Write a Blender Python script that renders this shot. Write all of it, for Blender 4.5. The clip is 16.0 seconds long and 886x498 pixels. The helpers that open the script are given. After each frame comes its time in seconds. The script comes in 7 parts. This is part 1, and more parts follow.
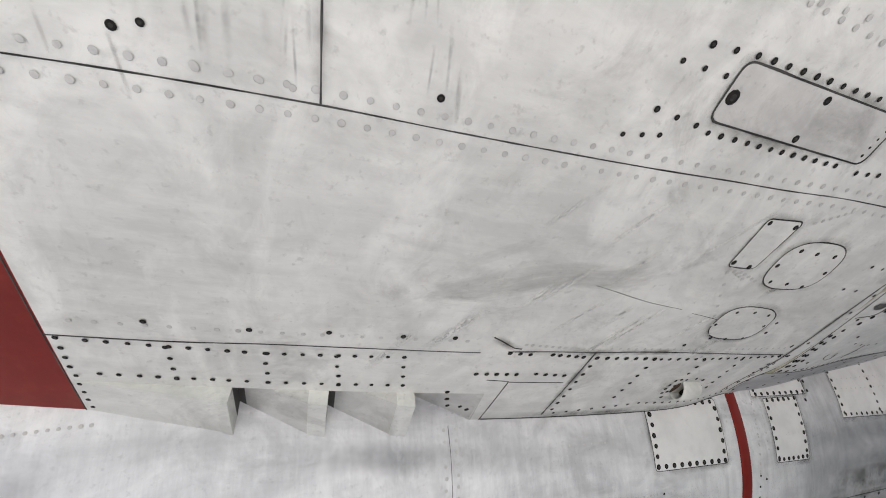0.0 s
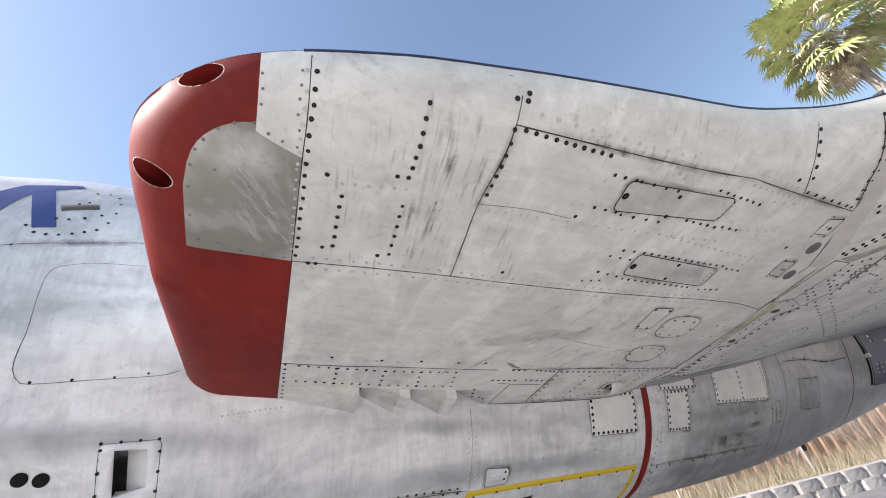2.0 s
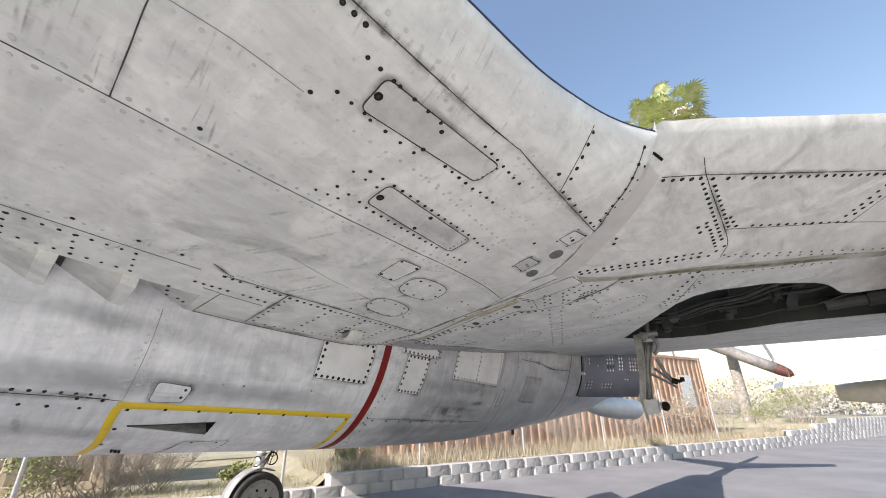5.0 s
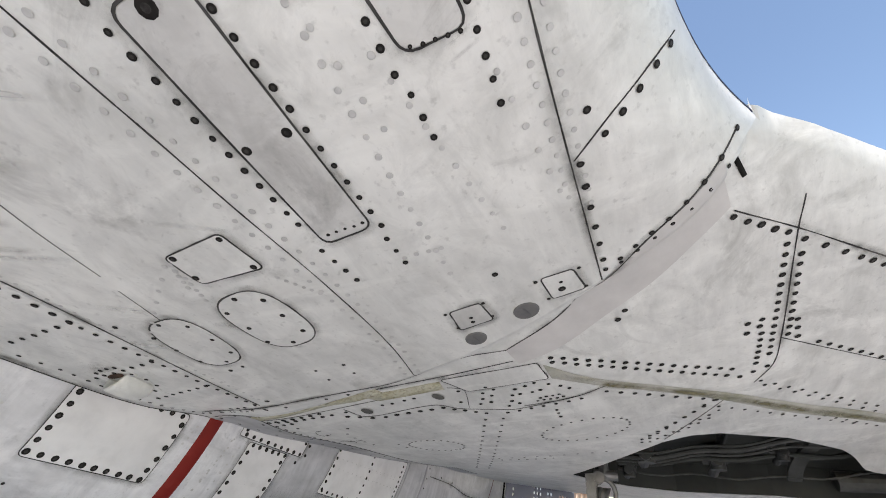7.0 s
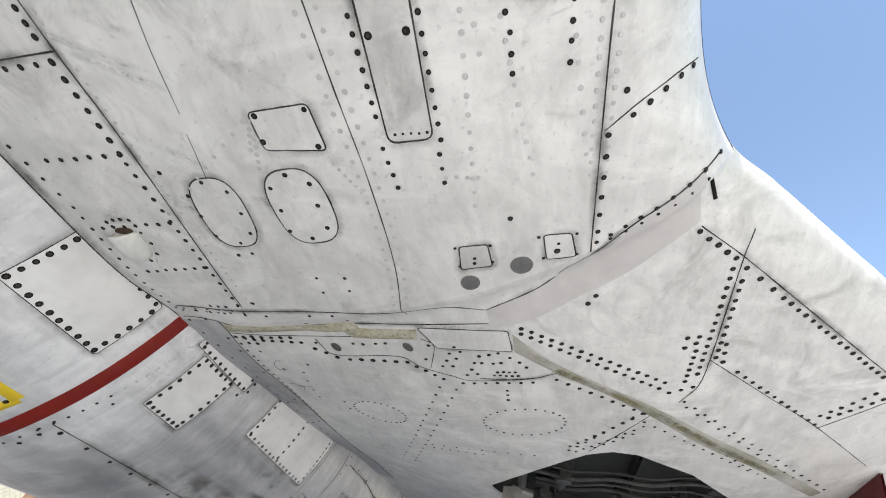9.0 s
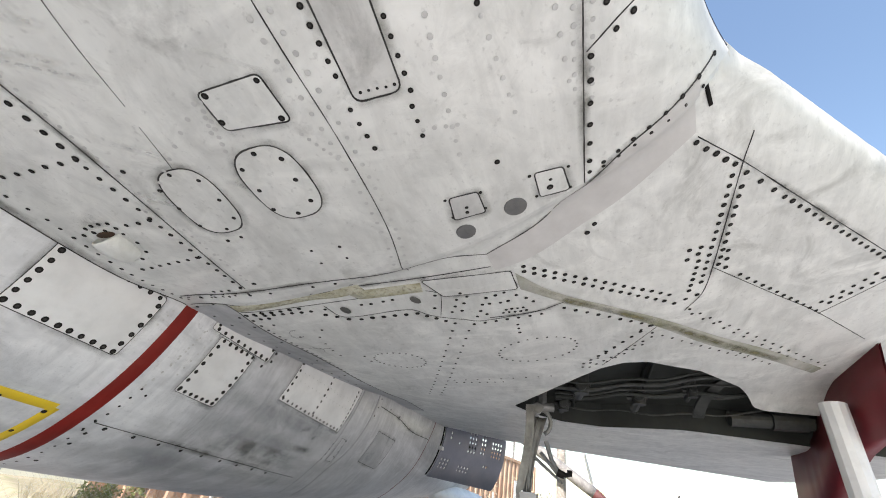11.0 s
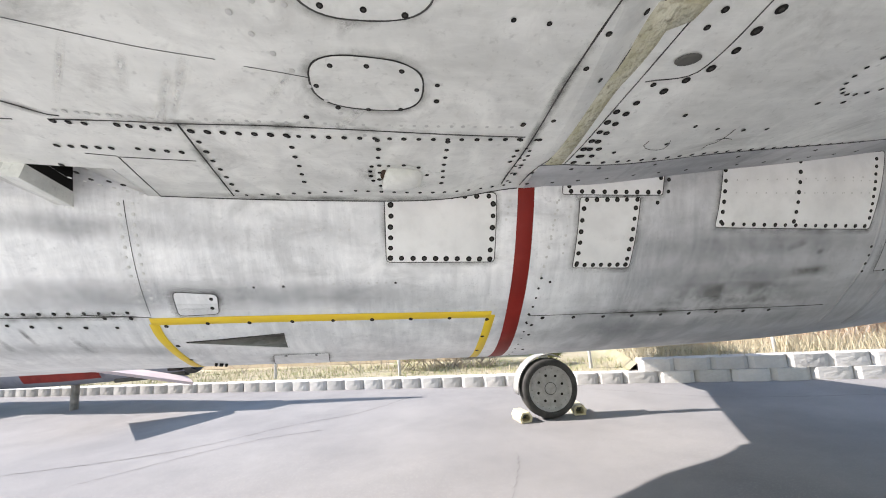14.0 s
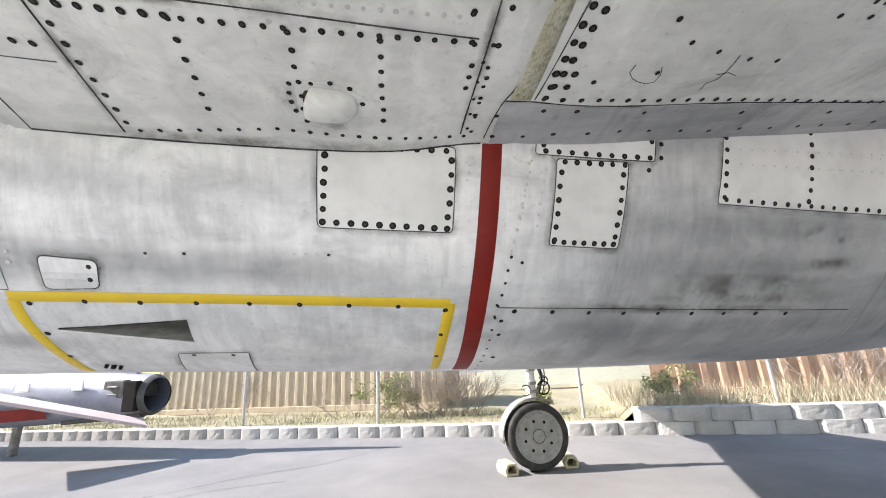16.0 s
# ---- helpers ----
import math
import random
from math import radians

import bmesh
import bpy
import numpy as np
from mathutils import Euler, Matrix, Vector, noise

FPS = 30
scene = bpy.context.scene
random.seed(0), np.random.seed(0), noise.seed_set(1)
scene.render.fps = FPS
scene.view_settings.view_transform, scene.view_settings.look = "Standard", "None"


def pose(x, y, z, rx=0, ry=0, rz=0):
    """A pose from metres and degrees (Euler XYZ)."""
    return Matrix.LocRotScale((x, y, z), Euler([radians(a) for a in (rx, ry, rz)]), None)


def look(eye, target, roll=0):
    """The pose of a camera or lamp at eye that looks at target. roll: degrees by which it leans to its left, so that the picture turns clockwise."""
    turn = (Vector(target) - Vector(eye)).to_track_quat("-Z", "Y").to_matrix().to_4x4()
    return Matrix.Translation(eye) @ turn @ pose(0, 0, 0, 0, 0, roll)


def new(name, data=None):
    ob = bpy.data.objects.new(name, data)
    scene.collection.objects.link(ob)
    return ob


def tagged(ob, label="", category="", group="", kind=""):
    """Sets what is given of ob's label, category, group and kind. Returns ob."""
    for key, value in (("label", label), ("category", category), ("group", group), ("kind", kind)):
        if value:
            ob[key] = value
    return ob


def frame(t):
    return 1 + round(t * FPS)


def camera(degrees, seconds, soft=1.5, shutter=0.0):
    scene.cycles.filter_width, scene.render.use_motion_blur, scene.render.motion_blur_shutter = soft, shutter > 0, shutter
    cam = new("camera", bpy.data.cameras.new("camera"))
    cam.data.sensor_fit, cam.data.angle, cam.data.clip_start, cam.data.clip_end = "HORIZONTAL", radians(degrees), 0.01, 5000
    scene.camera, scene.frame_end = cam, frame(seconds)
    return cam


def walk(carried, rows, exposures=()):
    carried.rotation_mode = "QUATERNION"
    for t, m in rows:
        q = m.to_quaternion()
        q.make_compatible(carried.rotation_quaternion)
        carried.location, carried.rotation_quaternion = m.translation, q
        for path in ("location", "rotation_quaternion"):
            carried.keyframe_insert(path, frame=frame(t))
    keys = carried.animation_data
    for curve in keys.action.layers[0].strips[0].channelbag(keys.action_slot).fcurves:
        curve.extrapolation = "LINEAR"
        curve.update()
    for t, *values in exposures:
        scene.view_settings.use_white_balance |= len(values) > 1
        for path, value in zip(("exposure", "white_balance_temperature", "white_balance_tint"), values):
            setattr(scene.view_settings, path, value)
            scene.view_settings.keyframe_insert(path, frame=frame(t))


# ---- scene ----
from mathutils.bvhtree import BVHTree

cam = camera(96.4, 16.0, 1.0)
PATH = [
    (0, (0.012, 0.078, 1.569), (0.737, 1.527, 2.742), -13.3),
    (0.5, (-0.076, -0.221, 1.559), (0.659, 1.285, 2.651), -13.9),
    (1, (-0.181, -0.441, 1.644), (0.471, 1.151, 2.663), -13.2),
    (1.5, (-0.402, -0.56, 1.616), (0.311, 0.977, 2.678), -13.0),
    (2, (-0.542, -0.574, 1.519), (0.321, 0.907, 2.549), -12.6),
    (2.5, (-0.537, -0.578, 1.497), (0.463, 0.845, 2.483), -9.9),
    (3, (-0.487, -0.589, 1.472), (0.627, 0.768, 2.428), -6.6),
    (3.5, (-0.416, -0.601, 1.462), (0.821, 0.681, 2.372), -3.5),
    (4, (-0.273, -0.587, 1.431), (1.073, 0.627, 2.276), -1.3),
    (4.2, (-0.219, -0.587, 1.416), (1.162, 0.612, 2.227), -0.9),
    (6.3, (0.406, -0.482, 1.513), (1.914, 0.582, 2.286), 1.9),
    (6.5, (0.508, -0.404, 1.514), (2.02, 0.554, 2.408), 4.1),
    (7, (0.688, -0.218, 1.625), (2.093, 0.63, 2.768), 9.6),
    (7.5, (0.629, -0.174, 1.423), (1.887, 0.632, 2.754), 16.2),
    (8, (0.601, -0.108, 1.36), (1.821, 0.673, 2.738), 20.9),
    (8.5, (0.668, -0.104, 1.337), (1.92, 0.644, 2.707), 23.0),
    (9, (0.711, -0.122, 1.313), (2.055, 0.529, 2.642), 22.1),
    (9.2, (0.713, -0.125, 1.324), (2.095, 0.474, 2.64), 21.6),
    (11.3, (0.692, -0.129, 1.392), (2.249, 0.646, 2.38), 9.2),
    (11.5, (0.678, -0.105, 1.407), (2.211, 0.819, 2.3), 7.1),
    (12, (0.631, -0.081, 1.382), (2.022, 1.183, 2.068), 2.0),
    (12.5, (0.664, 0.001, 1.399), (1.824, 1.54, 1.938), -1.8),
    (13, (0.948, -0.077, 1.411), (1.813, 1.669, 1.859), -3.3),
    (13.5, (1.233, -0.099, 1.472), (1.798, 1.785, 1.831), -4.0),
    (14, (1.281, 0.039, 1.467), (1.53, 2.001, 1.763), -4.0),
    (14.5, (1.409, 0.243, 1.53), (1.476, 2.217, 1.843), -4.0),
    (15, (1.341, 0.279, 1.323), (1.398, 2.222, 1.794), -4.7),
    (15.5, (1.3, 0.343, 1.248), (1.413, 2.277, 1.742), -4.0),
    (16, (1.43, 0.318, 1.28), (1.723, 2.223, 1.815), -2.9),
]
# stops, kelvin and tint along the way: the camera closes down while much sky is in view
EXPOSURES = ((0, 1.13, 6460, 17), (0.5, 1.19, 6450, 17.5), (1.2, 1.15, 6480, 20.5), (2, 0.79, 6520, 20.5), (3, 0.73, 6530, 19), (4.2, 0.79, 6500, 18.5), (6.3, 0.97, 6440, 18), (7, 1.05, 6430, 18),
             (8, 1.25, 6420, 17), (9.2, 1.31, 6410, 16), (11.5, 1.16, 6470, 16), (13, 1.29, 6470, 16), (14, 1.38, 6470, 16), (15, 1.42, 6470, 16), (16, 1.36, 6470, 16))
walk(cam, [(t, look(eye, target, roll)) for t, eye, target, roll in PATH], EXPOSURES)

# world: overcast-free winter day, sun ahead of the aircraft's nose
SUN_AZ, SUN_EL = -12.0, 35.2          # direction in which shadows run, height of the sun
world = bpy.data.worlds.new("sky")
scene.world = world
world.use_nodes = True
wn = world.node_tree.nodes
sky = wn.new("ShaderNodeTexSky")
sky.sky_type = 'NISHITA'
sky.sun_disc = False
sky.sun_elevation = radians(SUN_EL)
sky.sun_rotation = radians(90 - (SUN_AZ + 180))
sky.altitude, sky.air_density, sky.dust_density, sky.ozone_density = 50, 1.75, 0.9, 2.1
world.node_tree.links.new(sky.outputs[0], wn["Background"].inputs[0])
wn["Background"].inputs[1].default_value = 0.122
sun = new("sun", bpy.data.lights.new("sun", 'SUN'))
sun.data.energy, sun.data.angle, sun.data.color = 5.0, radians(0.53), (1.0, 0.95, 0.87)
sun.matrix_world = look((0, 0, 20), (math.cos(radians(SUN_AZ)), math.sin(radians(SUN_AZ)), 20 - math.tan(radians(SUN_EL))))


# ---------------------------------------------------------------- materials
def mat(name, color, rough=0.5, metal=0.0, color2=None, scale=3.0, streak=(1, 1, 1), bump=0.0, bump_scale=60.0,
        fine=None, spec=0.5, rough_var=0.0, lo=0.35, hi=0.65, rand=0.0):
    """Principled material with a broad stain noise, a fine grain and a fine relief, in object space."""
    m = bpy.data.materials.new(name)
    m.use_nodes = True
    nt = m.node_tree
    n, l = nt.nodes, nt.links
    b = n["Principled BSDF"]
    b.inputs["Roughness"].default_value, b.inputs["Metallic"].default_value = rough, metal
    b.inputs["Specular IOR Level"].default_value = spec
    b.inputs["Base Color"].default_value = (*color, 1)
    co = n.new("ShaderNodeTexCoord")
    mp = n.new("ShaderNodeMapping")
    mp.inputs["Scale"].default_value = streak
    l.new(co.outputs["Object"], mp.inputs[0])
    out = None
    if color2:
        a = n.new("ShaderNodeTexNoise")
        a.inputs["Scale"].default_value, a.inputs["Detail"].default_value, a.inputs["Roughness"].default_value = scale, 8, 0.62
        l.new(mp.outputs[0], a.inputs[0])
        r = n.new("ShaderNodeMapRange")
        r.inputs[1].default_value, r.inputs[2].default_value = lo, hi
        l.new(a.outputs[0], r.inputs[0])
        mx = n.new("ShaderNodeMix")
        mx.data_type = 'RGBA'
        mx.inputs[6].default_value, mx.inputs[7].default_value = (*color, 1), (*color2, 1)
        l.new(r.outputs[0], mx.inputs[0])
        out = mx.outputs[2]
        if rough_var:
            rr = n.new("ShaderNodeMapRange")
            rr.inputs[3].default_value, rr.inputs[4].default_value = rough - rough_var, rough + rough_var
            l.new(a.outputs[0], rr.inputs[0])
            l.new(rr.outputs[0], b.inputs["Roughness"])
    if fine and out:
        f = n.new("ShaderNodeTexNoise")
        f.inputs["Scale"].default_value, f.inputs["Detail"].default_value = fine[1], 6
        l.new(mp.outputs[0], f.inputs[0])
        r2 = n.new("ShaderNodeMapRange")
        r2.inputs[1].default_value, r2.inputs[2].default_value = 0.52, 0.75
        r2.inputs[4].default_value = fine[2]
        l.new(f.outputs[0], r2.inputs[0])
        m2 = n.new("ShaderNodeMix")
        m2.data_type = 'RGBA'
        m2.inputs[7].default_value = (*fine[0], 1)
        l.new(r2.outputs[0], m2.inputs[0])
        l.new(out, m2.inputs[6])
        out = m2.outputs[2]
    if rand and out:
        oi = n.new("ShaderNodeObjectInfo")
        hs = n.new("ShaderNodeHueSaturation")
        vr = n.new("ShaderNodeMapRange")
        vr.inputs[3].default_value, vr.inputs[4].default_value = 1 - rand, 1 + rand
        l.new(oi.outputs["Random"], vr.inputs[0])
        l.new(vr.outputs[0], hs.inputs["Value"])
        l.new(out, hs.inputs["Color"])
        out = hs.outputs[0]
    if out:
        l.new(out, b.inputs["Base Color"])
    if bump:
        t = n.new("ShaderNodeTexNoise")
        t.inputs["Scale"].default_value, t.inputs["Detail"].default_value = bump_scale, 5
        l.new(mp.outputs[0], t.inputs[0])
        bp = n.new("ShaderNodeBump")
        bp.inputs["Strength"].default_value, bp.inputs["Distance"].default_value = bump, 0.02
        l.new(t.outputs[0], bp.inputs["Height"])
        l.new(bp.outputs[0], b.inputs["Normal"])
    return m


def lacquer(name, light, mid, dark, brush, turn, metal=0.12, rough=0.44, smudge=0.5, band=0.0, marks_share=0.5, aft=0.0, wipe=0.0):
    """Hand-rubbed silver lacquer: cloudy sheets, brush marks in one direction, dark smudges, dents."""
    m = bpy.data.materials.new(name)
    m.use_nodes = True
    n, l = m.node_tree.nodes, m.node_tree.links
    b = n["Principled BSDF"]
    b.inputs["Metallic"].default_value = metal
    co = n.new("ShaderNodeTexCoord")

    def field(scale, detail, rgh, lo, hi, stretch=(1, 1, 1), rot=(0, 0, 0), warp=0.0):
        mp = n.new("ShaderNodeMapping")
        mp.inputs["Scale"].default_value, mp.inputs["Rotation"].default_value = stretch, [radians(r) for r in rot]
        l.new(co.outputs["Object"], mp.inputs[0])
        t = n.new("ShaderNodeTexNoise")
        t.inputs["Scale"].default_value, t.inputs["Detail"].default_value = scale, detail
        t.inputs["Roughness"].default_value, t.inputs["Distortion"].default_value = rgh, warp
        l.new(mp.outputs[0], t.inputs[0])
        r = n.new("ShaderNodeMapRange")
        r.inputs[1].default_value, r.inputs[2].default_value = lo, hi
        l.new(t.outputs[0], r.inputs[0])
        return r.outputs[0], t.outputs[0]

    def mix(fac, a, c, share=1.0):
        x = n.new("ShaderNodeMix")
        x.data_type = 'RGBA'
        if share < 1:
            mu = n.new("ShaderNodeMath")
            mu.operation = 'MULTIPLY'
            mu.inputs[1].default_value = share
            l.new(fac, mu.inputs[0])
            fac = mu.outputs[0]
        l.new(fac, x.inputs[0])
        for sock, v in ((x.inputs[6], a), (x.inputs[7], c)):
            if isinstance(v, tuple):
                sock.default_value = (*v, 1)
            else:
                l.new(v, sock)
        return x.outputs[2]

    cloud, raw = field(1.6, 7, 0.6, 0.36, 0.62, warp=0.6)
    marks, _ = field(5.0, 8, 0.7, 0.42, 0.66, brush, turn)
    grime, _ = field(3.1, 10, 0.68, 0.57, 0.74, warp=1.2)
    speck, _ = field(60, 4, 0.6, 0.60, 0.74)
    mottle, _ = field(11, 9, 0.72, 0.48, 0.72, warp=0.8)
    c = mix(cloud, light, mid)
    c = mix(marks, c, tuple(min(1, v * 1.12) for v in light), marks_share)
    if band:
        belts, _ = field(2.2, 9, 0.62, 0.47, 0.68, (0.45, 1.6, 1.6), warp=0.7)
        c = mix(belts, c, tuple(0.5 * (p + q) for p, q in zip(mid, dark)), band)
        drips, _ = field(4.0, 7, 0.6, 0.56, 0.74, (4, 0.6, 0.6), warp=0.3)
        c = mix(drips, c, dark, band * 0.5)
    if wipe:
        pale, _ = field(4.5, 5, 0.55, 0.48, 0.66, (1, 0.55, 1), turn, 1.6)
        c = mix(pale, c, tuple(min(1, v * 1.16) for v in light), wipe)
        dull, _ = field(6.5, 6, 0.6, 0.52, 0.70, (0.6, 1, 1), turn, 1.1)
        c = mix(dull, c, tuple(0.62 * p + 0.38 * q for p, q in zip(mid, dark)), wipe * 0.6)
    c = mix(grime, c, dark, smudge)
    c = mix(mottle, c, tuple(0.55 * p + 0.45 * q for p, q in zip(mid, dark)), 0.4)
    c = mix(speck, c, dark, 0.3)
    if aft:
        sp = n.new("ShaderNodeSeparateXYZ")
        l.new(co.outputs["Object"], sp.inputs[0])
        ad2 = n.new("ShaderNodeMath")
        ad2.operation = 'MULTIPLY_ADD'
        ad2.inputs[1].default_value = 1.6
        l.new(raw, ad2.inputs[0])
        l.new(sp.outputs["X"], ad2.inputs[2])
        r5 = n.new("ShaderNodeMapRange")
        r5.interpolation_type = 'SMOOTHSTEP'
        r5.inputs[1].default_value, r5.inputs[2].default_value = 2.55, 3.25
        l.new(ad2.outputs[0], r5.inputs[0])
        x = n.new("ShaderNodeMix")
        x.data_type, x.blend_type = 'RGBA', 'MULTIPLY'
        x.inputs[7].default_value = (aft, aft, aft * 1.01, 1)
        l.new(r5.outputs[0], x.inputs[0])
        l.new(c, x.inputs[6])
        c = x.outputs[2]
    l.new(c, b.inputs["Base Color"])
    rr = n.new("ShaderNodeMapRange")
    rr.inputs[3].default_value, rr.inputs[4].default_value = rough - 0.13, rough + 0.15
    l.new(raw, rr.inputs[0])
    l.new(rr.outputs[0], b.inputs["Roughness"])
    _, dent = field(2.3, 2, 0.4, 0, 1)
    _, fine = field(26, 6, 0.6, 0, 1, brush, turn)
    ad = n.new("ShaderNodeMath")
    ad.operation = 'MULTIPLY_ADD'
    ad.inputs[1].default_value = 0.02
    l.new(fine, ad.inputs[0])
    l.new(dent, ad.inputs[2])
    bp = n.new("ShaderNodeBump")
    bp.inputs["Strength"].default_value, bp.inputs["Distance"].default_value = 0.5, 0.03
    l.new(ad.outputs[0], bp.inputs["Height"])
    l.new(bp.outputs[0], b.inputs["Normal"])
    return m


SKIN = lacquer("silver_lacquer", (0.73, 0.735, 0.70), (0.59, 0.598, 0.57), (0.24, 0.242, 0.22), (1, 5, 1), (0, 0, 35), smudge=0.6, band=0.12, wipe=0.7)
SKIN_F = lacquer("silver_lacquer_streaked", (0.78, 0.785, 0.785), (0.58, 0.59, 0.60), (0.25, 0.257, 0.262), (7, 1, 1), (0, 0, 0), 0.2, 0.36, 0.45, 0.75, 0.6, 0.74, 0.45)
SKIN_AFT = lacquer("heat_dulled_metal", (0.52, 0.525, 0.53), (0.36, 0.365, 0.375), (0.12, 0.125, 0.13), (5, 1, 1), (0, 0, 0), 0.18, 0.42, 0.85, 0.85, 0.3)
PATCH = mat("pale_patch_paint", (0.78, 0.78, 0.77), 0.45, 0.05, (0.66, 0.66, 0.65), 5.0, bump=0.03, bump_scale=8, fine=((0.5, 0.5, 0.49), 20, 0.2))
BARE = mat("scuffed_bare_metal", (0.19, 0.19, 0.165), 0.42, 0.15, (0.30, 0.30, 0.265), 3.0, (1, 1, 1), 0.05, 8, ((0.72, 0.72, 0.69), 5, 0.85), rough_var=0.12)
RED = mat("faded_red_paint", (0.22, 0.018, 0.012), 0.5, 0.0, (0.16, 0.014, 0.010), 4.0, bump=0.06, bump_scale=10, fine=((0.30, 0.05, 0.035), 14, 0.3), spec=0.2)
MAROON = mat("maroon_paint", (0.16, 0.012, 0.018), 0.4, 0.0, (0.11, 0.01, 0.014), 5.0)
YELLOW = mat("yellow_paint", (0.70, 0.50, 0.015), 0.5, 0.0, (0.68, 0.46, 0.02), 12.0, fine=((0.5, 0.36, 0.08), 40, 0.25))
RUBBER = mat("blue_black_rubber", (0.012, 0.016, 0.045), 0.5, 0.0, (0.02, 0.025, 0.06), 5.0)
NAVY = mat("navy_paint", (0.03, 0.055, 0.2), 0.45, 0.0, (0.04, 0.07, 0.24), 5.0)
DARK = mat("dark_fastener", (0.008, 0.0075, 0.007), 0.75, 0.0, (0.02, 0.018, 0.016), 60.0, spec=0.2)
PALE = mat("painted_rivet", (0.46, 0.46, 0.445), 0.5, 0.12, (0.60, 0.60, 0.58), 30.0)
SEAM = mat("panel_gap_grime", (0.022, 0.021, 0.02), 0.8, 0.0, (0.13, 0.128, 0.12), 7.0, lo=0.45, hi=0.75)
WORN = mat("worn_fastener_slot", (0.06, 0.055, 0.05), 0.55, 0.2, (0.012, 0.012, 0.011), 80.0, spec=0.3)
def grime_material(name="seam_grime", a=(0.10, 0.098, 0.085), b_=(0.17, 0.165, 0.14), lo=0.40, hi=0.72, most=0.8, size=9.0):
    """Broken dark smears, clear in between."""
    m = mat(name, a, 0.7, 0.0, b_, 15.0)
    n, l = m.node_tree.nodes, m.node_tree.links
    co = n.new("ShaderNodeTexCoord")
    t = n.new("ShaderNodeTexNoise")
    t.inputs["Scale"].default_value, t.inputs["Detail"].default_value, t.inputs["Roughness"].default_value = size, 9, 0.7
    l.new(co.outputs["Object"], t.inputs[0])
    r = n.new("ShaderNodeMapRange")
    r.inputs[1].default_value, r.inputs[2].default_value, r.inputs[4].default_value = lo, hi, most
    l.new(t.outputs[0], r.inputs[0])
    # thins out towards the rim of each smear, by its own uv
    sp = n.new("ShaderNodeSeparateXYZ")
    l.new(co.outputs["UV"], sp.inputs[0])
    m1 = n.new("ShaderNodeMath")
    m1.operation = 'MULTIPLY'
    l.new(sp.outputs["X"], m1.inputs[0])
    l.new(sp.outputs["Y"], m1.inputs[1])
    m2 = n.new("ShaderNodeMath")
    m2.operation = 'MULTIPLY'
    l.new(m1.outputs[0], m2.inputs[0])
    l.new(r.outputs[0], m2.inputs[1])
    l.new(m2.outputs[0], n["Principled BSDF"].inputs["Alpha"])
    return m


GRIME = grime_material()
OLIVE = grime_material("olive_stain", (0.15, 0.14, 0.065), (0.24, 0.22, 0.12), 0.40, 0.64, 0.85, 7.0)
BELT = grime_material("dull_grey_belt", (0.21, 0.215, 0.23), (0.27, 0.275, 0.29), 0.30, 0.66, 0.40, 2.6)
SCUFF = grime_material("rubbed_pale_scuff", (0.72, 0.72, 0.69), (0.62, 0.62, 0.6), 0.38, 0.66, 0.6)
RUBBED = grime_material("rubbed_dark_scuff", (0.20, 0.197, 0.18), (0.28, 0.275, 0.26), 0.40, 0.74, 0.42)
HATCH = lacquer("dulled_hatch_paint", (0.60, 0.60, 0.575), (0.45, 0.45, 0.43), (0.20, 0.20, 0.185), (1, 5, 1), (0, 0, 35), smudge=0.7, band=0.4, wipe=0.7)
# near-black for holes and gaps: the shade inside them is painted
VOID = mat("black_recess_shade", (0.012, 0.011, 0.010), 0.9, 0.0, (0.022, 0.02, 0.018), 8.0, spec=0.1)
INNER = mat("scuffed_duct_paint", (0.30, 0.30, 0.285), 0.5, 0.1, (0.17, 0.17, 0.16), 14.0, (1, 1, 4), fine=((0.42, 0.42, 0.40), 30, 0.5))
# dark colour painted for shade in recesses, also used on dark pipes
PIT = mat("recess_shade_and_dark_pipe", (0.06, 0.06, 0.055), 0.8, 0.0, (0.10, 0.10, 0.09), 8.0)
# lining and pipes coloured near-black, with the well's shade in them
WELL = mat("shade_dark_well_paint", (0.03, 0.034, 0.028), 0.7, 0.0, (0.018, 0.02, 0.017), 6.0)
PIPE = mat("shade_dark_pipework", (0.055, 0.058, 0.052), 0.55, 0.1, (0.022, 0.023, 0.021), 14.0)
STEEL = mat("worn_grey_steel", (0.24, 0.24, 0.235), 0.45, 0.5, (0.14, 0.14, 0.135), 9.0)
LATCH = mat("pale_cast_fitting", (0.46, 0.47, 0.48), 0.45, 0.2, (0.34, 0.345, 0.35), 14.0, bump=0.05, bump_scale=60)
CAST = mat("dark_cast_fitting", (0.26, 0.26, 0.25), 0.42, 0.4, (0.13, 0.13, 0.125), 10.0, bump=0.1, bump_scale=60, fine=((0.3, 0.3, 0.29), 30, 0.4))
CORR = mat("corroded_channel", (0.56, 0.55, 0.44), 0.75, 0.05, (0.40, 0.38, 0.25), 16.0, bump=0.6, bump_scale=90, fine=((0.17, 0.15, 0.10), 75, 0.75))
CHAN = mat("grimy_grey_channel", (0.50, 0.49, 0.45), 0.6, 0.1, (0.24, 0.245, 0.17), 5.0, bump=0.15, bump_scale=40, fine=((0.5, 0.5, 0.47), 25, 0.5))
FAIR = mat("sealant_grey_fairing", (0.60, 0.59, 0.565), 0.5, 0.04, (0.50, 0.49, 0.47), 7.0, bump=0.08, bump_scale=30)
DISC = mat("grey_plug", (0.13, 0.13, 0.13), 0.6, 0.2, (0.18, 0.18, 0.17), 25.0)
BRAKE = mat("blue_grey_brake_metal", (0.20, 0.21, 0.25), 0.3, 0.5, (0.26, 0.265, 0.30), 4.0)
